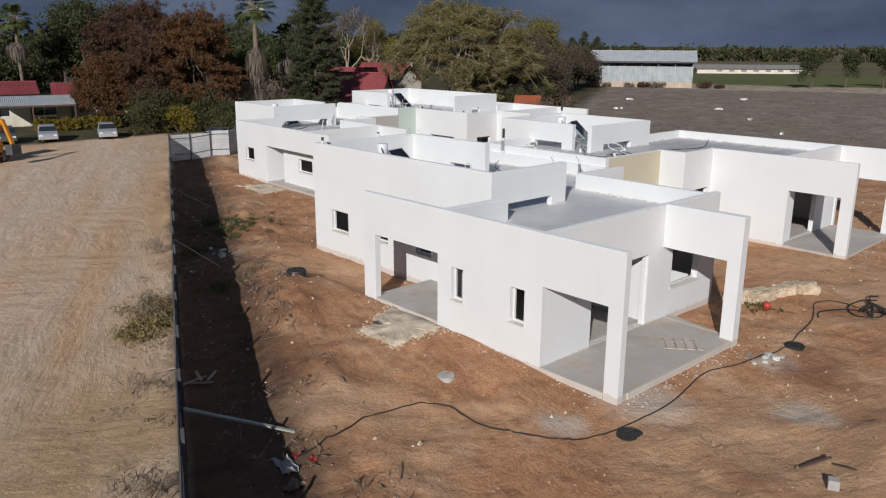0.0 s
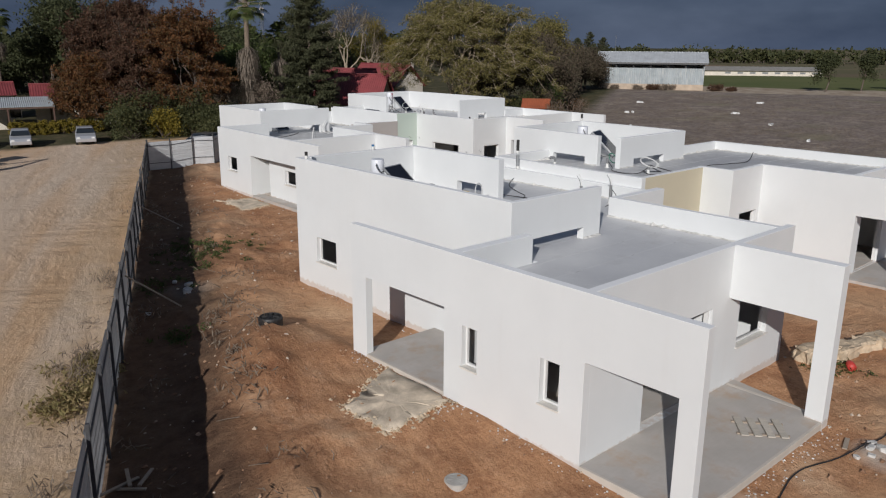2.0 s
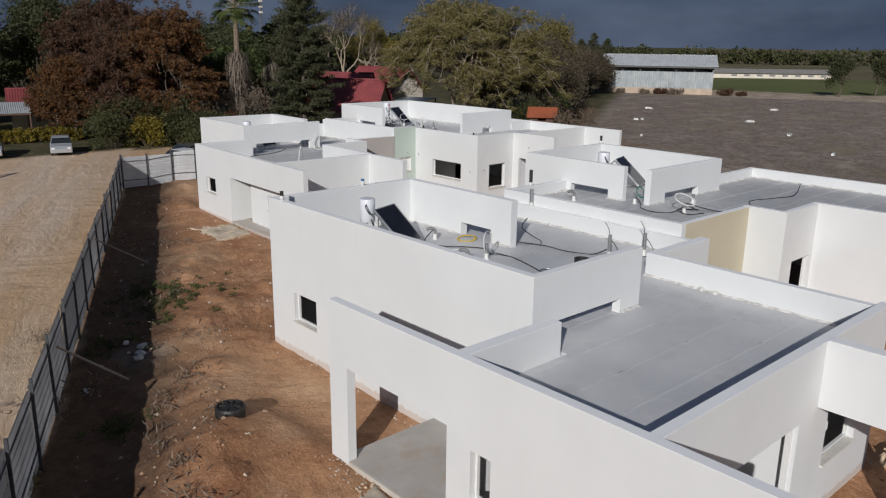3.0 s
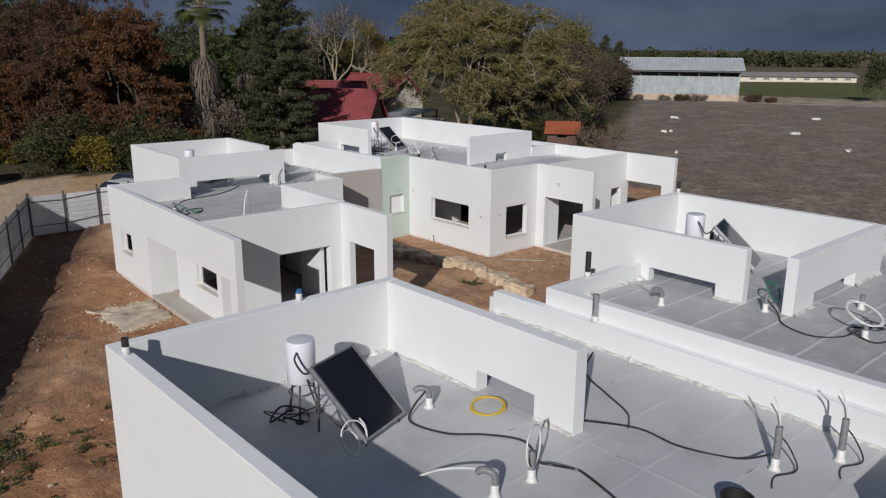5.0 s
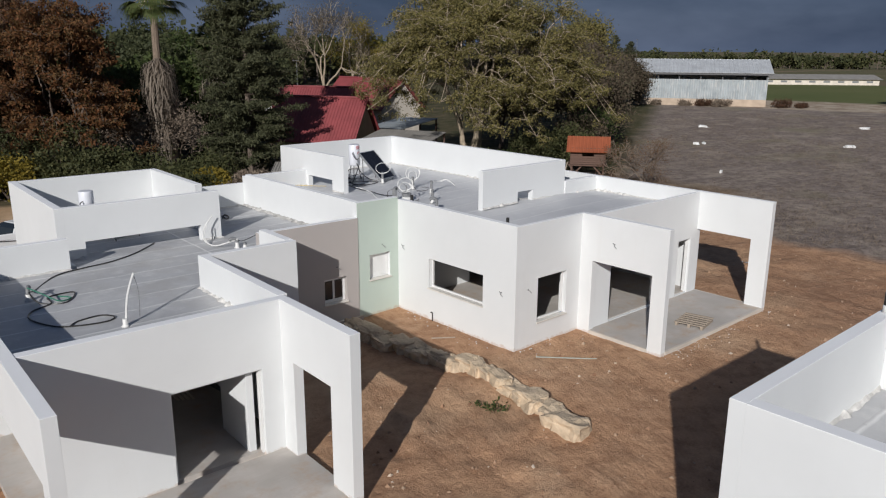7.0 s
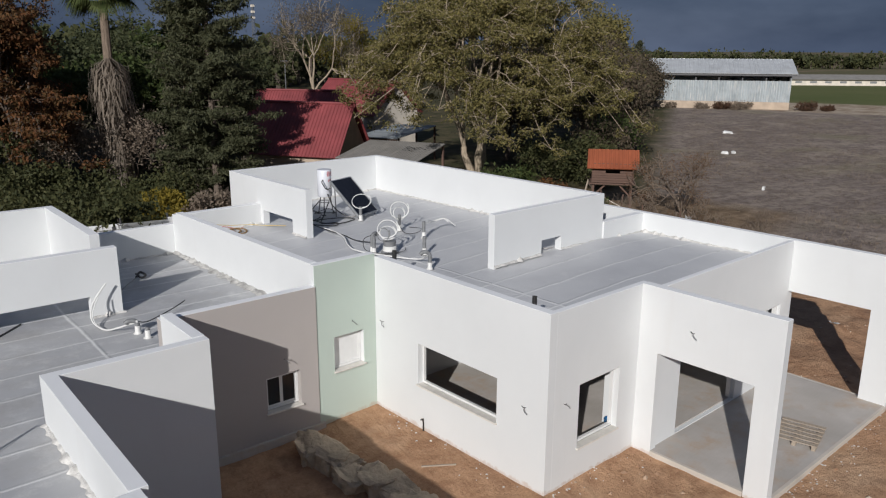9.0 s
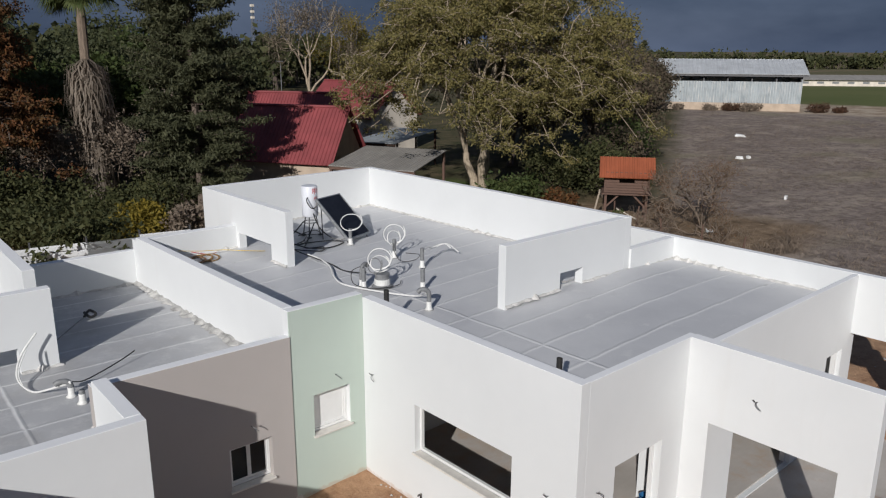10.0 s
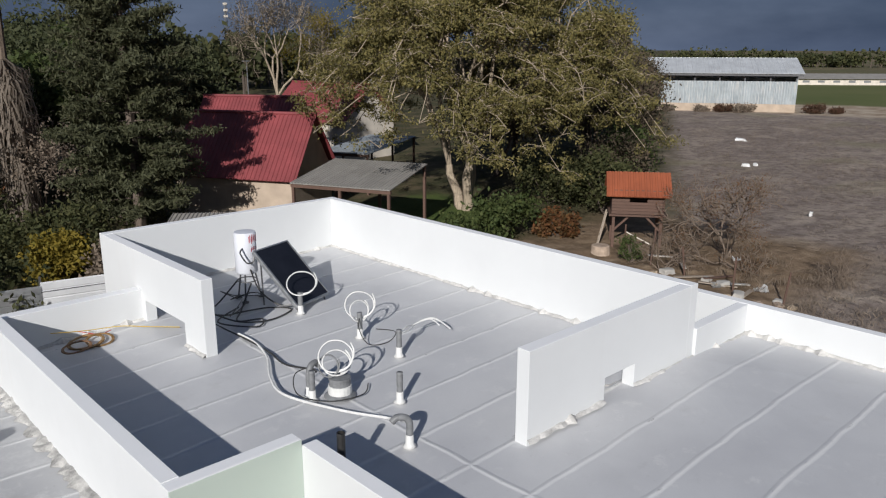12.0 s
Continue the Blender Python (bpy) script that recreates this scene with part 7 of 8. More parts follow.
def gable_house(x, y, turn, length, depth, eave, ridge, roof_mat, wall_mat, label, over=0.35, windows=(), chimney=None, z=0.0, rib=0.22):
    """A house whose ridge runs along its own x; origin at its front left corner, front towards -y."""
    h = thing("house", label, "house", "village houses", at=(x, y, z), turn=turn)
    part("wall", wall_mesh(0, 0, length, 0.25, -0.5, eave, [(w[0], w[1], w[2], w[3]) for w in windows]), wall_mat, h)
    part("wall", box(0, depth - 0.25, -0.5, length, depth, eave), wall_mat, h)
    for x0 in (0, length - 0.25):
        bm = bmesh.new()
        pts = [(0.25, -0.5), (depth - 0.25, -0.5), (depth - 0.25, eave), (depth / 2, ridge - 0.08), (0.25, eave)]
        lo = [bm.verts.new((x0, p[0], p[1])) for p in pts]
        hi = [bm.verts.new((x0 + 0.25, p[0], p[1])) for p in pts]
        bm.faces.new(lo[::-1])
        bm.faces.new(hi)
        for i in range(5):
            bm.faces.new((lo[i], lo[(i + 1) % 5], hi[(i + 1) % 5], hi[i]))
        bmesh.ops.recalc_face_normals(bm, faces=bm.faces)
        part("gable_wall", bm, wall_mat, h)
    run = depth / 2
    k = over * (ridge - eave) / run
    bm = bmesh.new()
    ribbed_roof(bm, (-over, -over, eave - k), (length + over, -over, eave - k), (length + over, run, ridge), (-over, run, ridge), rib)
    part("roof", bm, roof_mat, h)
    bm = bmesh.new()
    ribbed_roof(bm, (length + over, depth + over, eave - k), (-over, depth + over, eave - k), (-over, run, ridge), (length + over, run, ridge), rib)
    part("roof", bm, roof_mat, h)
    part("ridge_cap", tube([(-over, run, ridge + 0.02), (length + over, run, ridge + 0.02)], 0.09, 8), roof_mat, h)
    for w in windows:
        g = new("window")
        g.parent = h
        bm = bmesh.new()
        for q in ((w[0], w[0] + 0.06, w[2], w[3]), (w[1] - 0.06, w[1], w[2], w[3]), (w[0], w[1], w[2], w[2] + 0.06), (w[0], w[1], w[3] - 0.06, w[3])):
            add_box(bm, q[0], 0.10, q[2], q[1], 0.16, q[3])
        part("window_frame", bm, ALU, g)
        part("pane", box(w[0] + 0.05, 0.12, w[2] + 0.05, w[1] - 0.05, 0.13, w[3] - 0.05), GLASS, g)
    if chimney:
        part("chimney", box(chimney[0], chimney[1], ridge - 1.0, chimney[0] + 0.6, chimney[1] + 0.5, ridge + 0.35), CREAM_WALL, h)
    return h


gable_house(32.35, 60.76, -60, 6.3, 4.3, 2.50, 5.0, RED_ROOF, SAND_WALL, "old sand-coloured cottage with a steep red ribbed roof")
gable_house(37.0, 68.6, -57, 6.0, 4.6, 2.6, 5.25, RED_ROOF, SAND_WALL, "rear wing of a cottage with a red ribbed roof")
gable_house(48.2, 78.3, -82, 8.2, 5.4, 3.1, 5.5, RED_ROOF, CREAM_WALL, "cream cottage with a red ribbed roof behind the garden", chimney=(7.2, 3.6))
gable_house(-3.0, 76.5, -10, 11.0, 4.6, 3.3, 4.2, RED_ROOF, CREAM_WALL, "low cream house with a red tiled roof", windows=((3.0, 4.4, 1.0, 2.2), (7.2, 8.6, 1.0, 2.2), (10.6, 11.6, 1.0, 2.2)))
gable_house(-9.5, 86.0, -10, 16.0, 7.0, 3.6, 5.4, RED_ROOF, CREAM_WALL, "low cream house with a red tiled roof")
gable_house(12.2, 76.0, -14, 6.0, 6.0, 2.4, 3.6, RED_ROOF, CREAM_WALL, "low cream house with a red tiled roof", windows=((0.8, 1.7, 1.0, 1.9), (3.4, 4.4, 1.0, 1.9)))
gable_house(9.4, 73.6, -14, 3.6, 4.6, 2.6, 4.0, RED_ROOF, CREAM_WALL, "low cream house with a red tiled roof")


def lean_to(x, y, turn, length, depth, h_back, h_front, roof_mat, label, posts=3):
    """A flat sheet roof on posts; origin at its front left corner, front towards -y."""
    t = thing("lean_to", label, "shelter", "lean-to roofs", at=(x, y, ground_height(x, y)), turn=turn)
    bm = bmesh.new()
    ribbed_roof(bm, (0, 0, h_front), (length, 0, h_front), (length, depth, h_back), (0, depth, h_back), 0.16, 0.02)
    part("roof", bm, roof_mat, t)
    part("beam", box(0, 0.05, h_front - 0.20, length, 0.17, h_front - 0.055), DARK_WOOD, t)
    for i in range(posts):
        px = 0.1 + (length - 0.2) * i / (posts - 1)
        part("post", box(px - 0.06, 0.05, -0.3, px + 0.06, 0.17, h_front - 0.2), DARK_WOOD, t)
        part("post", box(px - 0.06, depth - 0.17, -0.3, px + 0.06, depth - 0.05, h_back - 0.06), DARK_WOOD, t)
    return t


lean_to(34.0, 53.1, -65, 4.8, 4.0, 3.0, 2.45, SHED_ROOF, "grey sheet roof of a garden shelter on posts")
lean_to(41.2, 61.6, -62, 3.2, 7.6, 2.55, 2.35, PALE_ROOF, "pale corrugated roof of a garden shelter")
lean_to(2.6, 70.6, -12, 7.4, 4.2, 3.0, 2.4, PALE_ROOF, "pale corrugated car shelter before the cream house")

shed = thing("shed", "small low shed with a rusty grey sheet roof", "shed", at=(28.3, 53.0, ground_height(28.3, 53.0)), turn=-37)
part("wall", box(0, 0, -0.2, 2.6, 1.7, 1.25), DARK_WOOD, shed)
bm = bmesh.new()
ribbed_roof(bm, (-0.15, -0.2, 1.27), (2.75, -0.2, 1.27), (2.75, 1.9, 1.55), (-0.15, 1.9, 1.55), 0.16, 0.02)
part("roof", bm, SHED_ROOF, shed)


def barn():
    b = thing("barn", "long grey sheet metal barn with pale roof and open eave", "barn", at=(101.0, 77.9, 0.75), turn=-57.5)
    ln, dp = 17.6, 11.0
    part("plinth", box(0, 0, -1.0, ln, dp, 0.95), SAND_WALL, b)
    bm = bmesh.new()
    ribbed_roof(bm, (0, 0, 0.95), (ln, 0, 0.95), (ln, 0, 3.62), (0, 0, 3.62), 0.32, 0.04)
    part("wall", bm, BARN_WALL, b, "grey ribbed wall sheets")
    part("wall", box(0, dp - 0.1, 0.95, ln, dp, 4.6), BARN_WALL, b)
    part("gable_wall", box(0, 0.05, 0.95, 0.1, dp - 0.1, 4.4), BARN_WALL, b)
    part("gable_wall", box(ln - 0.1, 0.05, 0.95, ln, dp - 0.1, 4.4), BARN_WALL, b)
    bm = bmesh.new()
    for i in range(7):
        x = 0.15 + (ln - 0.3) * i / 6
        part("stud", box(x - 0.08, 0.05, 3.62, x + 0.08, 0.2, 4.55), DARK_STEEL, b)
    for x0, x1 in ((0.2, 1.4), (ln - 1.4, ln - 0.2)):
        m = Matrix.Translation((x0, 0.12, 3.7)) @ pose(0, 0, 0, 0, -35 if x0 < 2 else 35, 0)
        part("strut", box(0, -0.04, -0.04, 1.3, 0.04, 0.04, m=m), DARK_STEEL, b)
    bm = bmesh.new()
    ribbed_roof(bm, (-0.6, -0.7, 4.55), (ln + 0.6, -0.7, 4.55), (ln + 0.6, dp / 2, 6.3), (-0.6, dp / 2, 6.3), 0.5, 0.03)
    part("roof", bm, BARN_ROOF, b, "pale weathered roof sheets")
    bm = bmesh.new()
    ribbed_roof(bm, (ln + 0.6, dp + 0.7, 4.55), (-0.6, dp + 0.7, 4.55), (-0.6, dp / 2, 6.3), (ln + 0.6, dp / 2, 6.3), 0.5, 0.03)
    part("roof", bm, BARN_ROOF, b)
    part("eave_beam", box(-0.5, -0.55, 4.25, ln + 0.5, -0.4, 4.48), DARK_STEEL, b)


barn()
for i, (x, y, s) in enumerate(((106.5, 67.5, 1.4), (105.2, 69.4, 1.2), (104.0, 71.5, 1.0), (110.8, 61.0, 1.5), (102.0, 74.8, 0.9), (112.5, 59.0, 0.9))):
    bush(x, y, s * 1.2, s * 0.8, s * 0.75, BROWN_LEAF if i % 2 else DRY_WEED, 300 + i, "dry brown bush before the barn", 1400, 0.11, group="bushes by the barn")

sheds = thing("farm_building", "long low white farm building with a grey roof", "farm building", at=(181.0, 98.4, 0.7), turn=-47.8)
part("wall", box(-4, 0, -1, 26, 9, 1.35), CREAM_WALL, sheds)
for i in range(8):
    part("opening", box(1.2 + 3.15 * i, -0.02, 0.55, 2.6 + 3.15 * i, 0.05, 1.0), GREY_PIPE, sheds)
bm = bmesh.new()
ribbed_roof(bm, (-4.5, -0.6, 1.36), (26.5, -0.6, 1.36), (26.5, 4.5, 2.3), (-4.5, 4.5, 2.3), 1.2, 0.03)
part("roof", bm, SHED_ROOF, sheds)


def hut():
    h = thing("play_hut", "dark wooden play hut on stilts with an orange ribbed roof", "hut", at=(43.75, 41.95, ground_height(43.75, 41.95)), turn=-53)
    # own x runs along the front, front towards -y
    for x in (-0.95, 0.95):
        for y in (-0.75, 0.75):
            bevelled(part("stilt", box(x - 0.06, y - 0.06, -0.2, x + 0.06, y + 0.06, 1.38), DARK_WOOD, h), 0.01)
    for s in (-1, 1):
        m = Matrix.Translation((0.95 * s, -0.75, 0.75)) @ pose(0, 0, 0, 0, 45 * s + (0 if s < 0 else 180), 0)
        part("brace", box(0, -0.04, -0.04, 0.85, 0.04, 0.04, m=m), DARK_WOOD, h)
    part("floor", box(-1.15, -0.95, 1.38, 1.15, 0.95, 1.46), DARK_WOOD, h)
    for i in range(8):
        z = 1.47 + i * 0.125
        for y in (-0.86, 0.83):
            if i in (4, 5) and y < 0:
                part("plank", box(-1.05, y, z, -0.35, y + 0.03, z + 0.115), DARK_WOOD, h)
                part("plank", box(0.35, y, z, 1.05, y + 0.03, z + 0.115), DARK_WOOD, h)
            else:
                part("plank", box(-1.05, y, z, 1.05, y + 0.03, z + 0.115), DARK_WOOD, h)
        for x in (-1.05, 1.02):
            part("plank", box(x, -0.83, z, x + 0.03, 0.83, z + 0.115), DARK_WOOD, h)
    for s in (-1, 1):
        bm = bmesh.new()
        if s < 0:
            ribbed_roof(bm, (-1.3, -1.15, 2.25), (1.3, -1.15, 2.25), (1.3, 0.1, 3.05), (-1.3, 0.1, 3.05), 0.2, 0.025)
        else:
            ribbed_roof(bm, (1.3, 1.2, 2.3), (-1.3, 1.2, 2.3), (-1.3, 0.1, 3.05), (1.3, 0.1, 3.05), 0.2, 0.025)
        part("roof", bm, ORANGE_ROOF, h)
    lad = new("ladder")
    lad.parent = h
    m = Matrix.Translation((-1.55, -0.5, 0)) @ pose(0, 0, 0, 0, 12, 0)
    for y in (-0.22, 0.22):
        part("rail", box(-0.03, y - 0.03, 0, 0.03, y + 0.03, 1.55, m=m), WOOD, lad)
    for i in range(5):
        part("rung", box(-0.02, -0.2, 0.2 + 0.28 * i, 0.02, 0.2, 0.24 + 0.28 * i, m=m), WOOD, lad)


hut()
slide = thing("plank", "pale plank leaning below the hut", "plank", at=(43.6, 41.7, ground_height(43.6, 41.7)), turn=-40)
part("board", box(-0.6, -0.09, 0, 0.6, 0.09, 0.04, m=pose(0, 0, 0.30, 0, 28, 0)), CREAM_WALL, slide)
stump = thing("stump", "round pale tree stump in the garden", "stump", at=(41.4, 42.0, ground_height(41.4, 42.0)))
part("wood", lathe([(0.42, -0.1), (0.38, 0.12), (0.36, 0.32), (0.33, 0.34)], 18), SOIL_STONE, stump)

rngp = random.Random(8)
for i, (x, y) in enumerate(((41.2, 39.6), (41.0, 38.0), (40.6, 36.0), (40.4, 34.2), (41.6, 41.0))):
    post = thing("fence_post", "rusty leaning post at the garden's edge", "post", "garden posts", at=(x, y, ground_height(x, y)), turn=rngp.uniform(0, 90))
    part("stake", tube([(0, 0, -0.2), (rngp.uniform(-0.15, 0.15), rngp.uniform(-0.15, 0.15), rngp.uniform(1.0, 1.4))], 0.035, 6), DARK_WOOD, post)
for i in range(14):
    x, y = rngp.uniform(39.3, 41.6), rngp.uniform(33.0, 40.0)
    s = rngp.uniform(0.12, 0.30)
    d = thing("rubble", "pale lump of rubble at the field's edge", "rubble", "rubble heap", at=(x, y, ground_height(x, y) + s * 0.2), turn=rngp.uniform(0, 180))
    lumpy("stone", (s, s * 0.7, s * 0.5), 400 + i, rngp.choice((STONE, SOIL_STONE, RAW)), d, 2)
for i, (x, y, s) in enumerate(((68.0, 48.7, 0.26), (68.6, 48.3, 0.18), (54.7, 39.0, 0.17), (66.0, 30.0, 0.4), (74.0, 38.0, 0.4), (56.0, 22.0, 0.25), (80.0, 55.0, 0.5), (48.0, 14.0, 0.4), (88.0, 42.0, 0.5))):
    d = thing("litter", "crumpled white plastic sheet lying on the field", "litter", "field litter", at=(x, y, ground_height(x, y) + 0.1), turn=rngp.uniform(0, 180))
    lumpy("sheet", (s, s * 0.45, 0.14), 450 + i, ALU, d, 2, 0.6)


# ---- vehicles ----
def car(x, y, turn, paint, label, body=1.0):
    """A small hatchback; its nose towards its own +x."""
    c = thing("car", label, "car", "parked cars", at=(x, y, ground_height(x, y)), turn=turn)
    c.matrix_basis = c.matrix_basis @ Matrix.Scale(0.86 * body, 4)
    prof = [(-1.95, 0.30), (-2.0, 0.62), (-1.93, 0.92), (-1.70, 1.35), (-1.25, 1.50), (0.05, 1.50), (0.55, 1.36), (1.05, 0.98), (1.75, 0.84), (2.0, 0.62), (1.98, 0.30)]
    bm = bmesh.new()
    rings = []
    for w, k in ((-0.86, 0.0), (-0.80, 1.0), (0.80, 1.0), (0.86, 0.0)):
        rr = []
        for px, pz in prof:
            inset = 0.16 * smooth01(0.9, 1.5, pz)
            y0 = math.copysign(abs(w) - inset, w) if k == 0 else math.copysign(abs(w) - inset - 0.02, w)
            rr.append(bm.verts.new((px * (0.985 if k == 0 else 1.0), y0, pz * (0.985 if k == 0 and pz > 1 else 1.0))))
        rings.append(rr)
    for a, b in zip(rings, rings[1:]):
        for i in range(len(prof) - 1):
            bm.faces.new((a[i], a[i + 1], b[i + 1], b[i]))
        bm.faces.new((a[-1], a[0], b[0], b[-1]))
    bm.faces.new(rings[0][::-1])
    bm.faces.new(rings[-1])
    bmesh.ops.recalc_face_normals(bm, faces=bm.faces)
    bevelled(part("body", bm, paint, c), 0.04, 3)
    for s in (-1, 1):
        bm = bmesh.new()
        for q in (((-1.52, 0.98), (-1.38, 1.36), (-0.55, 1.42), (-0.55, 0.98)), ((-0.48, 0.98), (-0.48, 1.42), (0.10, 1.42), (0.75, 0.98))):
            vs = [bm.verts.new((px, s * (0.868 - 0.16 * smooth01(0.9, 1.5, pz)), pz)) for px, pz in q]
            bm.faces.new(vs)
        part("side_window", bm, GLASS, c)
        for wx in (-1.22, 1.25):
            w = new("wheel")
            w.parent = c
            w.matrix_basis = pose(wx, s * 0.78, 0.31, 90, 0, 0)
            part("tyre", lathe([(0.19, -0.1), (0.30, -0.1), (0.315, 0), (0.30, 0.1), (0.19, 0.1)], 20), BLACK, w)
            part("rim", lathe([(0.03, -0.105), (0.185, -0.09), (0.185, 0.09), (0.03, 0.105)], 14), STEEL, w)
        part("headlight", box(1.80, s * 0.62 - 0.14, 0.62, 1.985, s * 0.62 + 0.14, 0.76), ALU, c)
        part("tail_light", box(-1.985, s * 0.70 - 0.08, 0.75, -1.90, s * 0.70 + 0.08, 1.0), RED, c)
    for q in (((0.14, 1.44), (0.60, 1.345), (1.02, 1.02)), ((-1.33, 1.47), (-1.69, 1.345), (-1.88, 1.0))):
        bm = bmesh.new()
        rows = [[bm.verts.new((px + (0.025 if px > 0 else -0.025), w * (0.80 - 0.15 * smooth01(0.9, 1.5, pz)), pz + 0.015)) for w in (-1, 1)] for px, pz in q]
        for r0, r1 in zip(rows, rows[1:]):
            bm.faces.new((r0[0], r0[1], r1[1], r1[0]))
        part("windscreen", bm, GLASS, c)
    return c


SILVER = simple("silver_paint", (0.55, 0.56, 0.58), 0.28, 0.5, vary=0.05, bump=0.0)
WHITE_CAR = simple("white_paint", (0.72, 0.72, 0.72), 0.28, vary=0.04, bump=0.0)
GREY_CAR = simple("grey_paint", (0.13, 0.125, 0.12), 0.3, 0.4, vary=0.05, bump=0.0)
DIGGER = simple("yellow_paint", (0.55, 0.22, 0.02), 0.45, vary=0.2, scale=6)
car(9.4, 60.0, -106, SILVER, "silver hatchback parked on the sandy yard")
car(4.9, 61.0, -104, SILVER, "silver hatchback parked on the sandy yard")
car(1.9, 61.8, -100, GREY_CAR, "dark grey hatchback parked on the sandy yard")
car(14.2, 48.0, 20, WHITE_CAR, "white hatchback parked behind the site fence")
car(15.6, 50.4, 25, GREY_CAR, "dark grey hatchback parked behind the site fence")
car(58.0, 104.0, -40, WHITE_CAR, "white car parked far behind the houses")


def digger(x, y, turn):
    d = thing("backhoe", "orange-yellow backhoe with its arm raised beside the yard", "backhoe", at=(x, y, 0), turn=turn)
    bevelled(part("body", box(-1.4, -0.8, 0.7, 1.2, 0.8, 1.5), DIGGER, d), 0.05)
    bevelled(part("cab", box(-0.9, -0.7, 1.5, 0.3, 0.7, 2.7), GLASS, d), 0.05)
    part("cab_roof", box(-1.0, -0.78, 2.7, 0.4, 0.78, 2.8), DIGGER, d)
    for wx, r in ((-0.9, 0.62), (1.0, 0.42)):
        for s in (-1, 1):
            w = new("wheel")
            w.parent = d
            w.matrix_basis = pose(wx, s * 0.85, r, 90, 0, 0)
            part("tyre", lathe([(r * 0.5, -0.18), (r * 0.95, -0.18), (r, 0), (r * 0.95, 0.18), (r * 0.5, 0.18)], 20), BLACK, w)
            part("rim", lathe([(0.05, -0.19), (r * 0.5, -0.15), (r * 0.5, 0.15), (0.05, 0.19)], 14), DIGGER, w)
    for a, b in (((1.2, 0, 1.2), (2.3, 0, 3.0)), ((2.3, 0, 3.0), (2.9, 0, 1.4))):
        part("arm", tube([a, b], 0.14, 4), DIGGER, d)
    bm = bmesh.new()
    add_box(bm, 2.6, -0.4, 0.7, 3.2, 0.4, 1.4)
    bevelled(part("bucket", bm, DARK_STEEL, d), 0.06)


digger(-2.2, 50.6, -60)


# ---- masts and lamps far off ----
def mast(x, y, h, w):
    t = thing("radio_mast", "slender red and white lattice mast far off", "mast", at=(x, y, 0))
    bm = bmesh.new()
    n = 16
    for s in range(3):
        a = s * 2 * math.pi / 3
        add_tube(bm, [(w * math.cos(a), w * math.sin(a), 0), (w * 0.35 * math.cos(a), w * 0.35 * math.sin(a), h)], 0.16, 4)
        for i in range(n):
            k0, k1 = i / n, (i + 1) / n
            r0, r1 = w * (1 - 0.65 * k0), w * (1 - 0.65 * k1)
            b = a + 2 * math.pi / 3
            add_tube(bm, [(r0 * math.cos(a), r0 * math.sin(a), h * k0), (r1 * math.cos(b), r1 * math.sin(b), h * k1)], 0.09, 3)
    part("lattice", bm, STEEL, t)
    for k in (0.75, 0.85, 0.95):
        part("antenna", box(-0.9, -0.9, h * k, 0.9, 0.9, h * k + 1.3), CREAM_WALL, t)


mast(242.0, 448.0, 34.0, 1.6)


def lamp_post(x, y, h):
    t = thing("street_lamp", "thin grey street lamp beyond the houses", "lamp post", "street lamps", at=(x, y, 0.3))
    part("pole", tube([(0, 0, 0), (0, 0, h)], 0.07, 6, 0.045), STEEL, t)
    part("head", box(-0.5, -0.1, h - 0.06, 0.3, 0.1, h + 0.06), STEEL, t)


for q in ((52.0, 96.0, 6.5), (58.0, 99.0, 6.5), (47.0, 94.0, 6.5), (206.0, 150.0, 11.0), (300.0, 40.0, 9.0)):
    lamp_post(*q)


# ---- small things on the site ----
def sticks(count, seed):
    """Broken twigs, roots and splinters along the trampled edge, too many to count."""
    rng = random.Random(seed)
    segs = []
    while len(segs) < count:
        s, off = rng.uniform(-14, 26), rng.gauss(3.1, 0.8)
        if off < 0.5:
            continue
        p = fence_point(s, off)
        if p.y > 41 or p.x > 8:
            continue
        z = ground_height(p.x, p.y)
        a, ln = rng.uniform(0, math.pi), rng.uniform(0.12, 0.6)
        d = Vector((math.cos(a), math.sin(a), rng.uniform(-0.05, 0.45))) * ln
        c = Vector((p.x, p.y, z + 0.02))
        k = c + d * 0.5 + Vector((rng.uniform(-0.05, 0.05), rng.uniform(-0.05, 0.05), 0.02))
        segs += [(c, k, 0.012, 0.010), (k, c + d, 0.010, 0.006)]
    ob = raw_part("broken_twigs", *tubes_mesh(segs, 4), GREY_TWIG)
    tagged(ob, "broken twigs and roots along the trampled soil", "twigs", kind="stuff")


sticks(150, 17)


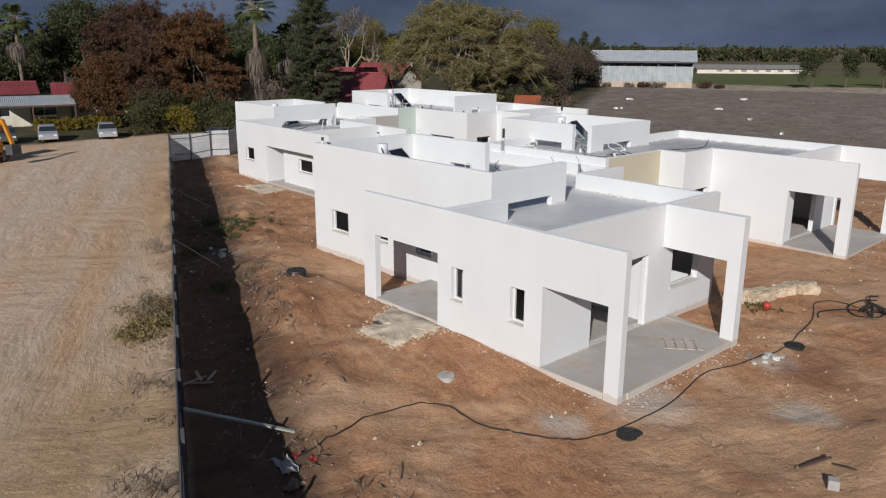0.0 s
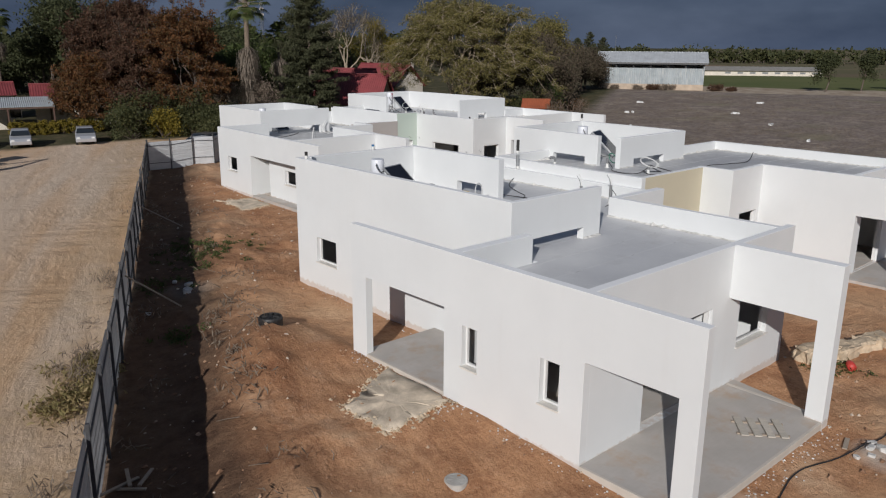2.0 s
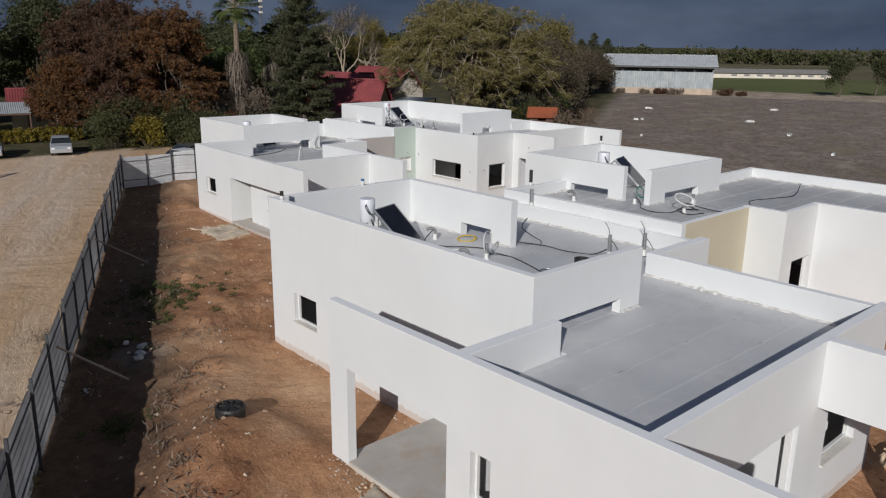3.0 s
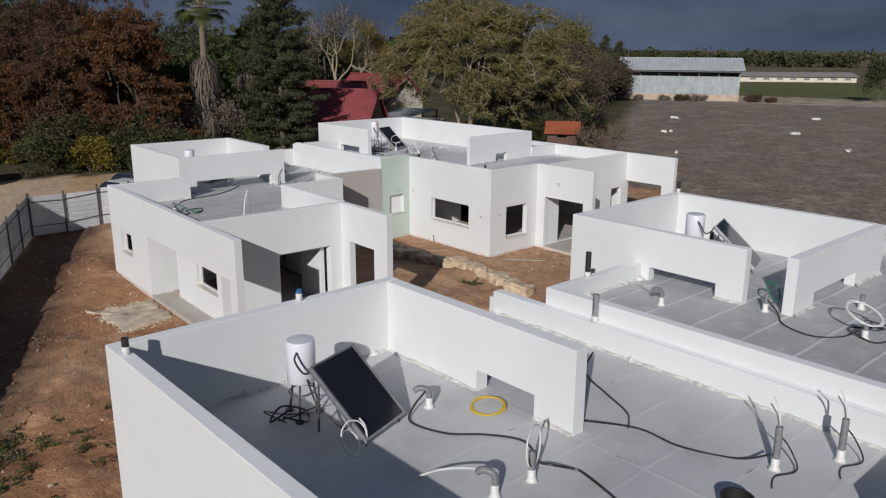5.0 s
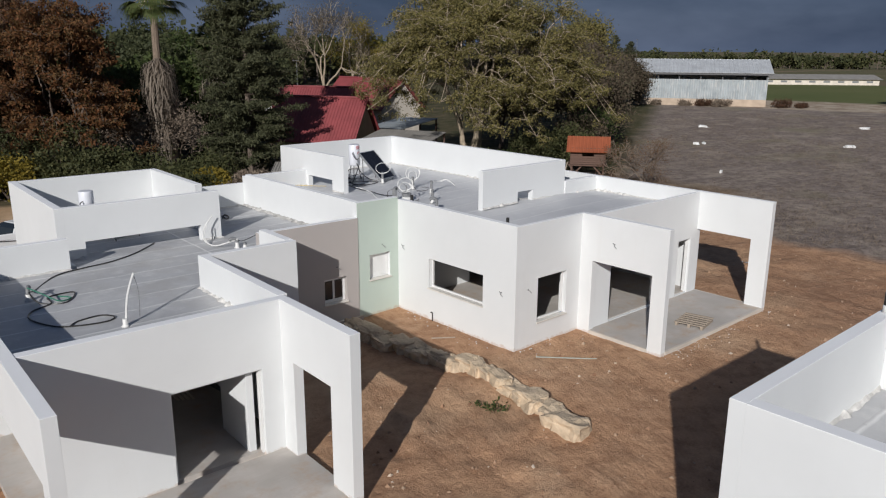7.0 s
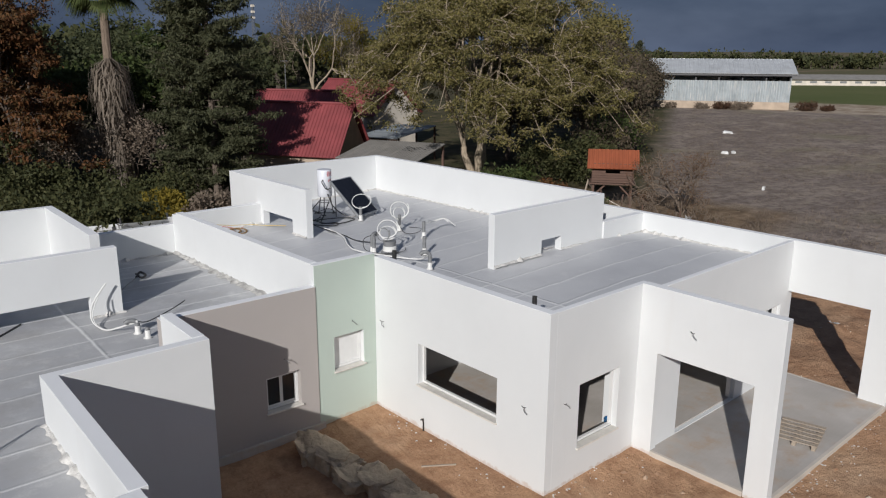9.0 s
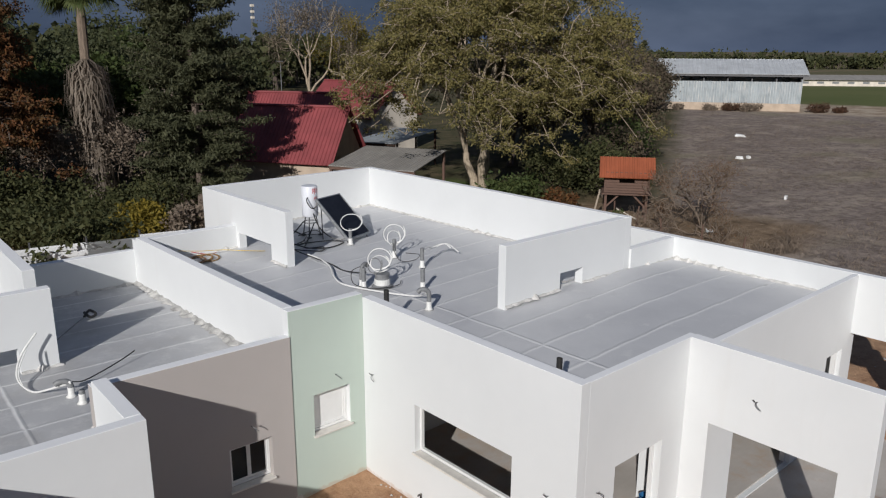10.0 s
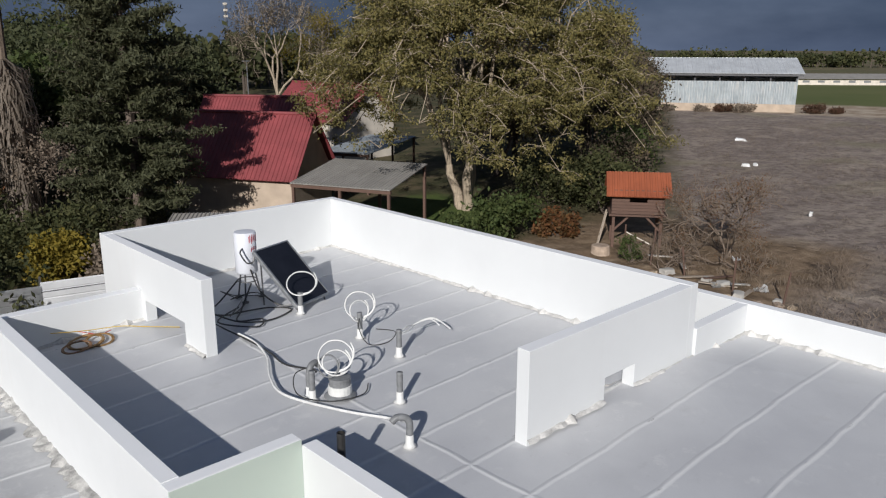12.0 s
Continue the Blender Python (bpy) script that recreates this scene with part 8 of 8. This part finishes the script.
def crumbs(seed):
    """White crumbs of mortar fallen along the feet of the walls."""
    rng = random.Random(seed)
    runs = (((-0.05, 0.2), (-0.05, 9.4), 5), ((-0.1, -0.1), (5.6, -0.1), 8), ((-0.3, 5.5), (-1.8, 6.3), 9), ((8.45, 24.0), (8.45, 34.3), 3),
            ((20.58, 26.4), (20.58, 31.5), 3), ((20.6, 26.44), (23.4, 26.44), 4), ((23.4, 23.55), (29.4, 23.55), 6), ((16.6, 1.35), (22, 1.35), 5), ((2.45, 9.5), (2.45, 16), 3))
    verts, faces = [], []
    for a, b, many in runs:
        a, b = Vector(a), Vector(b)
        side = Vector(((b - a).y, -(b - a).x)).normalized()
        for i in range(int((b - a).length * many * 4)):
            p = a.lerp(b, rng.random()) + side * rng.choice((-1, 1)) * abs(rng.gauss(0, 0.22))
            k = rng.uniform(0.010, 0.032)
            z = ground_height(p.x, p.y)
            n0 = len(verts)
            for j in range(4):
                q = j * math.pi / 2 + rng.uniform(-0.5, 0.5)
                verts.append((p.x + k * math.cos(q), p.y + k * math.sin(q), z + rng.uniform(0, 0.4) * k))
            verts += [(p.x, p.y, z + k * rng.uniform(0.6, 1.0)), (p.x, p.y, z - k)]
            for j in range(4):
                faces += [(n0 + j, n0 + (j + 1) % 4, n0 + 4), (n0 + (j + 1) % 4, n0 + j, n0 + 5)]
    ob = raw_part("mortar_crumbs", verts, faces, MORTAR)
    tagged(ob, "pale crumbs of mortar along the feet of the walls", "rubble", kind="stuff")


crumbs(29)


def rag(x, y, size, material, label, seed, name="rag"):
    """A crumpled sheet lying on the soil."""
    t = thing(name, label, "litter", "site litter", at=(x, y, ground_height(x, y) + 0.015), turn=seed * 41 % 180)
    bm = bmesh.new()
    n = 9
    grid = [[None] * n for _ in range(n)]
    for i in range(n):
        for j in range(n):
            u, v = (i / (n - 1) - 0.5) * size[0], (j / (n - 1) - 0.5) * size[1]
            w = 1 + 0.5 * noise.noise(Vector((u * 3, v * 3, seed)))
            grid[i][j] = bm.verts.new((u * w, v * w, size[2] * abs(noise.fractal(Vector((u * 4, v * 4, seed + 3)), 1, 2, 3))))
    for i in range(n - 1):
        for j in range(n - 1):
            bm.faces.new((grid[i][j], grid[i + 1][j], grid[i + 1][j + 1], grid[i][j + 1]))
    bmesh.ops.solidify(bm, geom=bm.faces[:], thickness=0.006)
    part("sheet", bm, material, t)


rag(-7.07, 2.57, (0.62, 0.30, 0.30), ALU, "crumpled white plastic sack on the soil", 2, "plastic_sack")
rag(-7.28, 1.93, (0.35, 0.25, 0.2), SOIL_STONE, "dusty crumpled paper sack on the soil", 5, "paper_sack")
rag(-6.56, 2.39, (0.22, 0.16, 0.18), RED, "scrap of red plastic net on the soil", 7)
rag(-6.7, 2.75, (0.16, 0.10, 0.15), RED, "scrap of red plastic net on the soil", 9)
rag(-2.64, 16.33, (0.28, 0.18, 0.10), ALU, "white scrap of plastic beside the fence", 11)
rag(16.2, 20.1, (0.6, 0.35, 0.12), GREY_PIPE, "sheet of clear dusty plastic on the soil", 13)
rag(34.3, 26.8, (0.35, 0.14, 0.05), ALU, "white scrap of plastic on the soil", 15)


def lying_board(x, y, length, width, turn, material, label, pitch=0.0, name="plank", h=0.03):
    t = thing(name, label, "timber", "loose timber", at=(x, y, ground_height(x, y) + 0.015 + length * 0.5 * abs(math.sin(radians(pitch)))), turn=turn)
    bm = box(-length / 2, -width / 2, 0, length / 2, width / 2, h)
    bmesh.ops.transform(bm, matrix=pose(0, 0, 0, 0, pitch, 0), verts=bm.verts)
    bevelled(part("board", bm, material, t), 0.004)


for i, (x, y, ln, tn) in enumerate(((-6.7, 7.5, 0.9, 20), (-6.45, 7.7, 0.8, 75), (-6.55, 7.3, 0.6, 130), (-6.2, 7.5, 0.7, 50), (-6.9, 8.6, 0.7, 160))):
    lying_board(x, y, ln, 0.07, tn, WOOD, "short offcut of weathered timber in a heap", 6)
lying_board(21.4, 25.25, 1.65, 0.025, -46, PALE_BATTEN, "thin pale lath lying on the bare soil")
lying_board(0.66, -4.1, 0.8, 0.06, 150, DARK_WOOD, "dark stake lying on the churned soil", 12)
lying_board(0.9, -4.6, 0.6, 0.05, 60, DARK_WOOD, "dark stake lying on the churned soil", 20)
lying_board(2.3, -2.6, 0.9, 0.015, 110, GREY_PIPE, "bent reinforcing rod lying on the soil", 0, "steel_rod", 0.012)
lying_board(5.0, -0.6, 0.5, 0.09, 15, WOOD, "short board end beside the cable")
lying_board(19.9, 28.6, 0.7, 0.03, -35, WOOD, "short lath lying by the stone row")

cube = thing("concrete_block", "small rough concrete block on the churned soil", "concrete block", at=(0.23, -4.65, ground_height(0.23, -4.65)), turn=25)
bevelled(part("block", box(-0.10, -0.10, -0.02, 0.10, 0.10, 0.2), RAW, cube), 0.012)
for i, (x, y, s) in enumerate(((5.05, -1.04, 0.10), (5.25, -1.2, 0.13), (4.8, -1.15, 0.08), (5.4, -0.95, 0.09), (5.6, -1.25, 0.07), (4.6, -0.95, 0.07), (-0.8, 17.8, 0.16), (-1.0, 17.4, 0.12), (-0.6, 18.2, 0.14), (-0.9, 18.6, 0.1))):
    d = thing("rubble", "broken lump of pale mortar on the soil", "rubble", "mortar lumps", at=(x, y, ground_height(x, y) + s * 0.2), turn=i * 47)
    lumpy("lump", (s, s * 0.7, s * 0.55), 500 + i, MORTAR, d, 2)
for i, (x, y, tn, ln) in enumerate(((11.3, -1.45, 20, 1.1), (11.5, -1.6, 35, 0.9), (11.4, -1.2, 5, 1.0), (11.7, -1.4, 60, 0.8), (11.2, -1.7, 48, 0.9))):
    t = thing("pipe_offcut", "black plastic pipe offcut in a loose heap", "pipe", "pipe offcuts", at=(x, y, ground_height(x, y) + 0.04 + 0.025 * i), turn=tn)
    part("pipe", tube([(-ln / 2, 0, 0), (0, 0, 0.02), (ln / 2, 0, 0)], 0.03, 8), BLACK_PIPE, t)

# inside the open rooms
roll = thing("membrane_roll", "long grey roll lying on a bare concrete floor", "roll", at=(13.75, 29.0, 0.13), turn=97)
part("roll", lathe([(0.03, -1.15), (0.14, -1.15), (0.14, 1.15), (0.03, 1.15)], 16), GREY_PIPE, roll)
roll.matrix_basis = pose(13.45, 29.0, 0.125, 90, 0, 4)
for i in range(4):
    d = thing("plank", "pale board leaning in a bare room", "timber", "boards in the room", at=(12.35 + 0.09 * i, 29.6, 0.0), turn=10)
    part("board", box(-0.03, -0.5, 0.0, 0.03, 0.5, 0.03, m=pose(0, 0, 0.19 + 0.02 * i, 22, 0, 0)), CREAM_WALL, d)
blue = thing("bucket", "blue plastic bucket on a bare room's floor", "bucket", at=(23.4, 27.05, 0.281))
part("body", lathe([(0.10, 0), (0.14, 0.28), (0.128, 0.28), (0.09, 0.03)], 18), BLUE, blue)

# on the roofs
ring_cable(20.2, 37.9, 3.15, 0.22, 2, 0, simple("rusty_wire", (0.22, 0.12, 0.06), 0.7), 3, "rusty coil of tie wire lying on the roof")
roof_cable([(20.1, 39.0), (20.4, 38.6, 0.05), (20.7, 38.3), (20.95, 38.36)], 3.14, RED, "thin red wire lying on the roof", 0.007)
for z0, pts in ((2.92, ((4.4, 14.6), (4.2, 14.9), (4.6, 15.0), (4.95, 14.75), (4.6, 14.45), (4.35, 14.75), (4.7, 14.95), (5.0, 14.6))), (3.18, ((23.3, 38.0), (23.1, 38.3), (23.5, 38.45), (23.9, 38.1), (23.5, 37.8), (23.2, 38.1), (23.6, 38.4), (23.0, 37.4), (22.6, 37.0)))):
    roof_cable([(x, y, 0.1 + 0.14 * math.sin(i * 1.9)) for i, (x, y) in enumerate(pts)], z0, BLACK_PIPE, "tangle of thin black tubing under the tank", 0.011)


def green_tufts(seed):
    """Low green weeds on the churned soil and tall dry ones outside the fence."""
    rs = np.random.RandomState(seed)
    low, dry = [], []
    for cx, cy, r, n in ((1.9, 22.3, 0.9, 60), (1.2, 20.6, 0.6, 30), (18.0, 24.8, 0.2, 8), (-3.0, 13.8, 0.5, 16), (8.9, 0.9, 0.4, 14), (-1.4, 19.0, 0.5, 18)):
        for i in range(n):
            x, y = cx + rs.normal(0, r), cy + rs.normal(0, r)
            low.append((x, y, ground_height(x, y) + 0.05))
    for cx, cy, r, n in ((-5.15, 13.3, 0.4, 12), (-5.5, 12.3, 0.35, 8), (-7.9, 7.6, 0.3, 3), (-2.6, 20.0, 0.3, 5), (-9.4, 3.6, 0.4, 6)):
        for i in range(n):
            x, y = cx + rs.normal(0, r), cy + rs.normal(0, r)
            if fence_side(x, y) < -0.25:
                dry.append((x, y, ground_height(x, y) + rs.uniform(0.1, 0.4)))
    mound = []
    for cx, cy, r, n in ((-5.3, 12.9, 0.40, 34), (-5.9, 12.0, 0.35, 22), (-6.6, 11.2, 0.3, 8)):
        for i in range(n):
            x, y = cx + rs.normal(0, r), cy + rs.normal(0, r)
            if fence_side(x, y) < -0.15:
                mound.append((x, y, ground_height(x, y) + rs.uniform(0.04, 0.22)))
    ob = raw_part("fence_foot_weeds", *leaves_mesh(mound, 60, 0.16, 0.07, rs, 0.6, 0.3, -0.5), FADED_WEED)
    tagged(ob, "low faded green weeds at the foot of the fence", "weeds", kind="stuff")
    ob = raw_part("green_weeds", *leaves_mesh(low, 22, 0.09, 0.06, rs, 0.4, 0.3, -0.5), GREEN_LEAF)
    tagged(ob, "low green weeds growing on the churned soil", "weeds", kind="stuff")
    ob = raw_part("dry_weeds", *leaves_mesh(dry, 40, 0.16, 0.12, rs, 0.9, 0.10, -1.4), DRY_WEED)
    tagged(ob, "tall dry weeds along the outside of the fence", "weeds", kind="stuff")


green_tufts(33)


# ---- rubbish at the field's edge ----
for i, (x, y, ln, tn, mat) in enumerate(((40.9, 37.6, 1.6, -30, WOOD), (40.7, 36.6, 1.3, -62, WOOD), (41.3, 36.2, 1.8, -44, RAW), (40.4, 35.4, 1.1, 10, WOOD), (41.6, 37.0, 1.4, -20, DARK_WOOD), (41.9, 38.6, 0.9, 35, CREAM_WALL), (42.6, 40.0, 1.0, -50, CREAM_WALL))):
    lying_board(x, y, ln, 0.16, tn, mat, "old board lying in the rubbish at the field's edge", 3)
rag(41.2, 35.3, (0.5, 0.35, 0.3), ALU, "crumpled white sheet in the rubbish heap", 21, "plastic_sack")
rag(40.6, 36.6, (0.4, 0.3, 0.2), RAW, "crumpled grey sack in the rubbish heap", 23, "paper_sack")
rag(44.2, 37.6, (0.35, 0.25, 0.25), ALU, "white scrap of plastic under the bare bush", 25)


def dry_stand(seed):
    """Tall straw and dry weeds on the verge behind the houses."""
    rs = np.random.RandomState(seed)
    pts = []
    for cx, cy, r, n in ((43.4, 34.0, 0.45, 30), (42.0, 35.2, 0.5, 8), (43.4, 36.2, 0.7, 10), (40.2, 33.2, 0.7, 6), (40.4, 30.6, 0.9, 8), (45.2, 39.6, 0.8, 10)):
        for i in range(n):
            x, y = cx + rs.normal(0, r), cy + rs.normal(0, r)
            pts.append((x, y, ground_height(x, y) + rs.uniform(0.05, 0.35)))
    ob = raw_part("dry_straw", *leaves_mesh(pts, 26, 0.13, 0.13, rs, 0.9, 0.06, -2.2), DRY_WEED)
    tagged(ob, "tall dry straw on the verge of the field", "weeds", kind="stuff")


dry_stand(44)
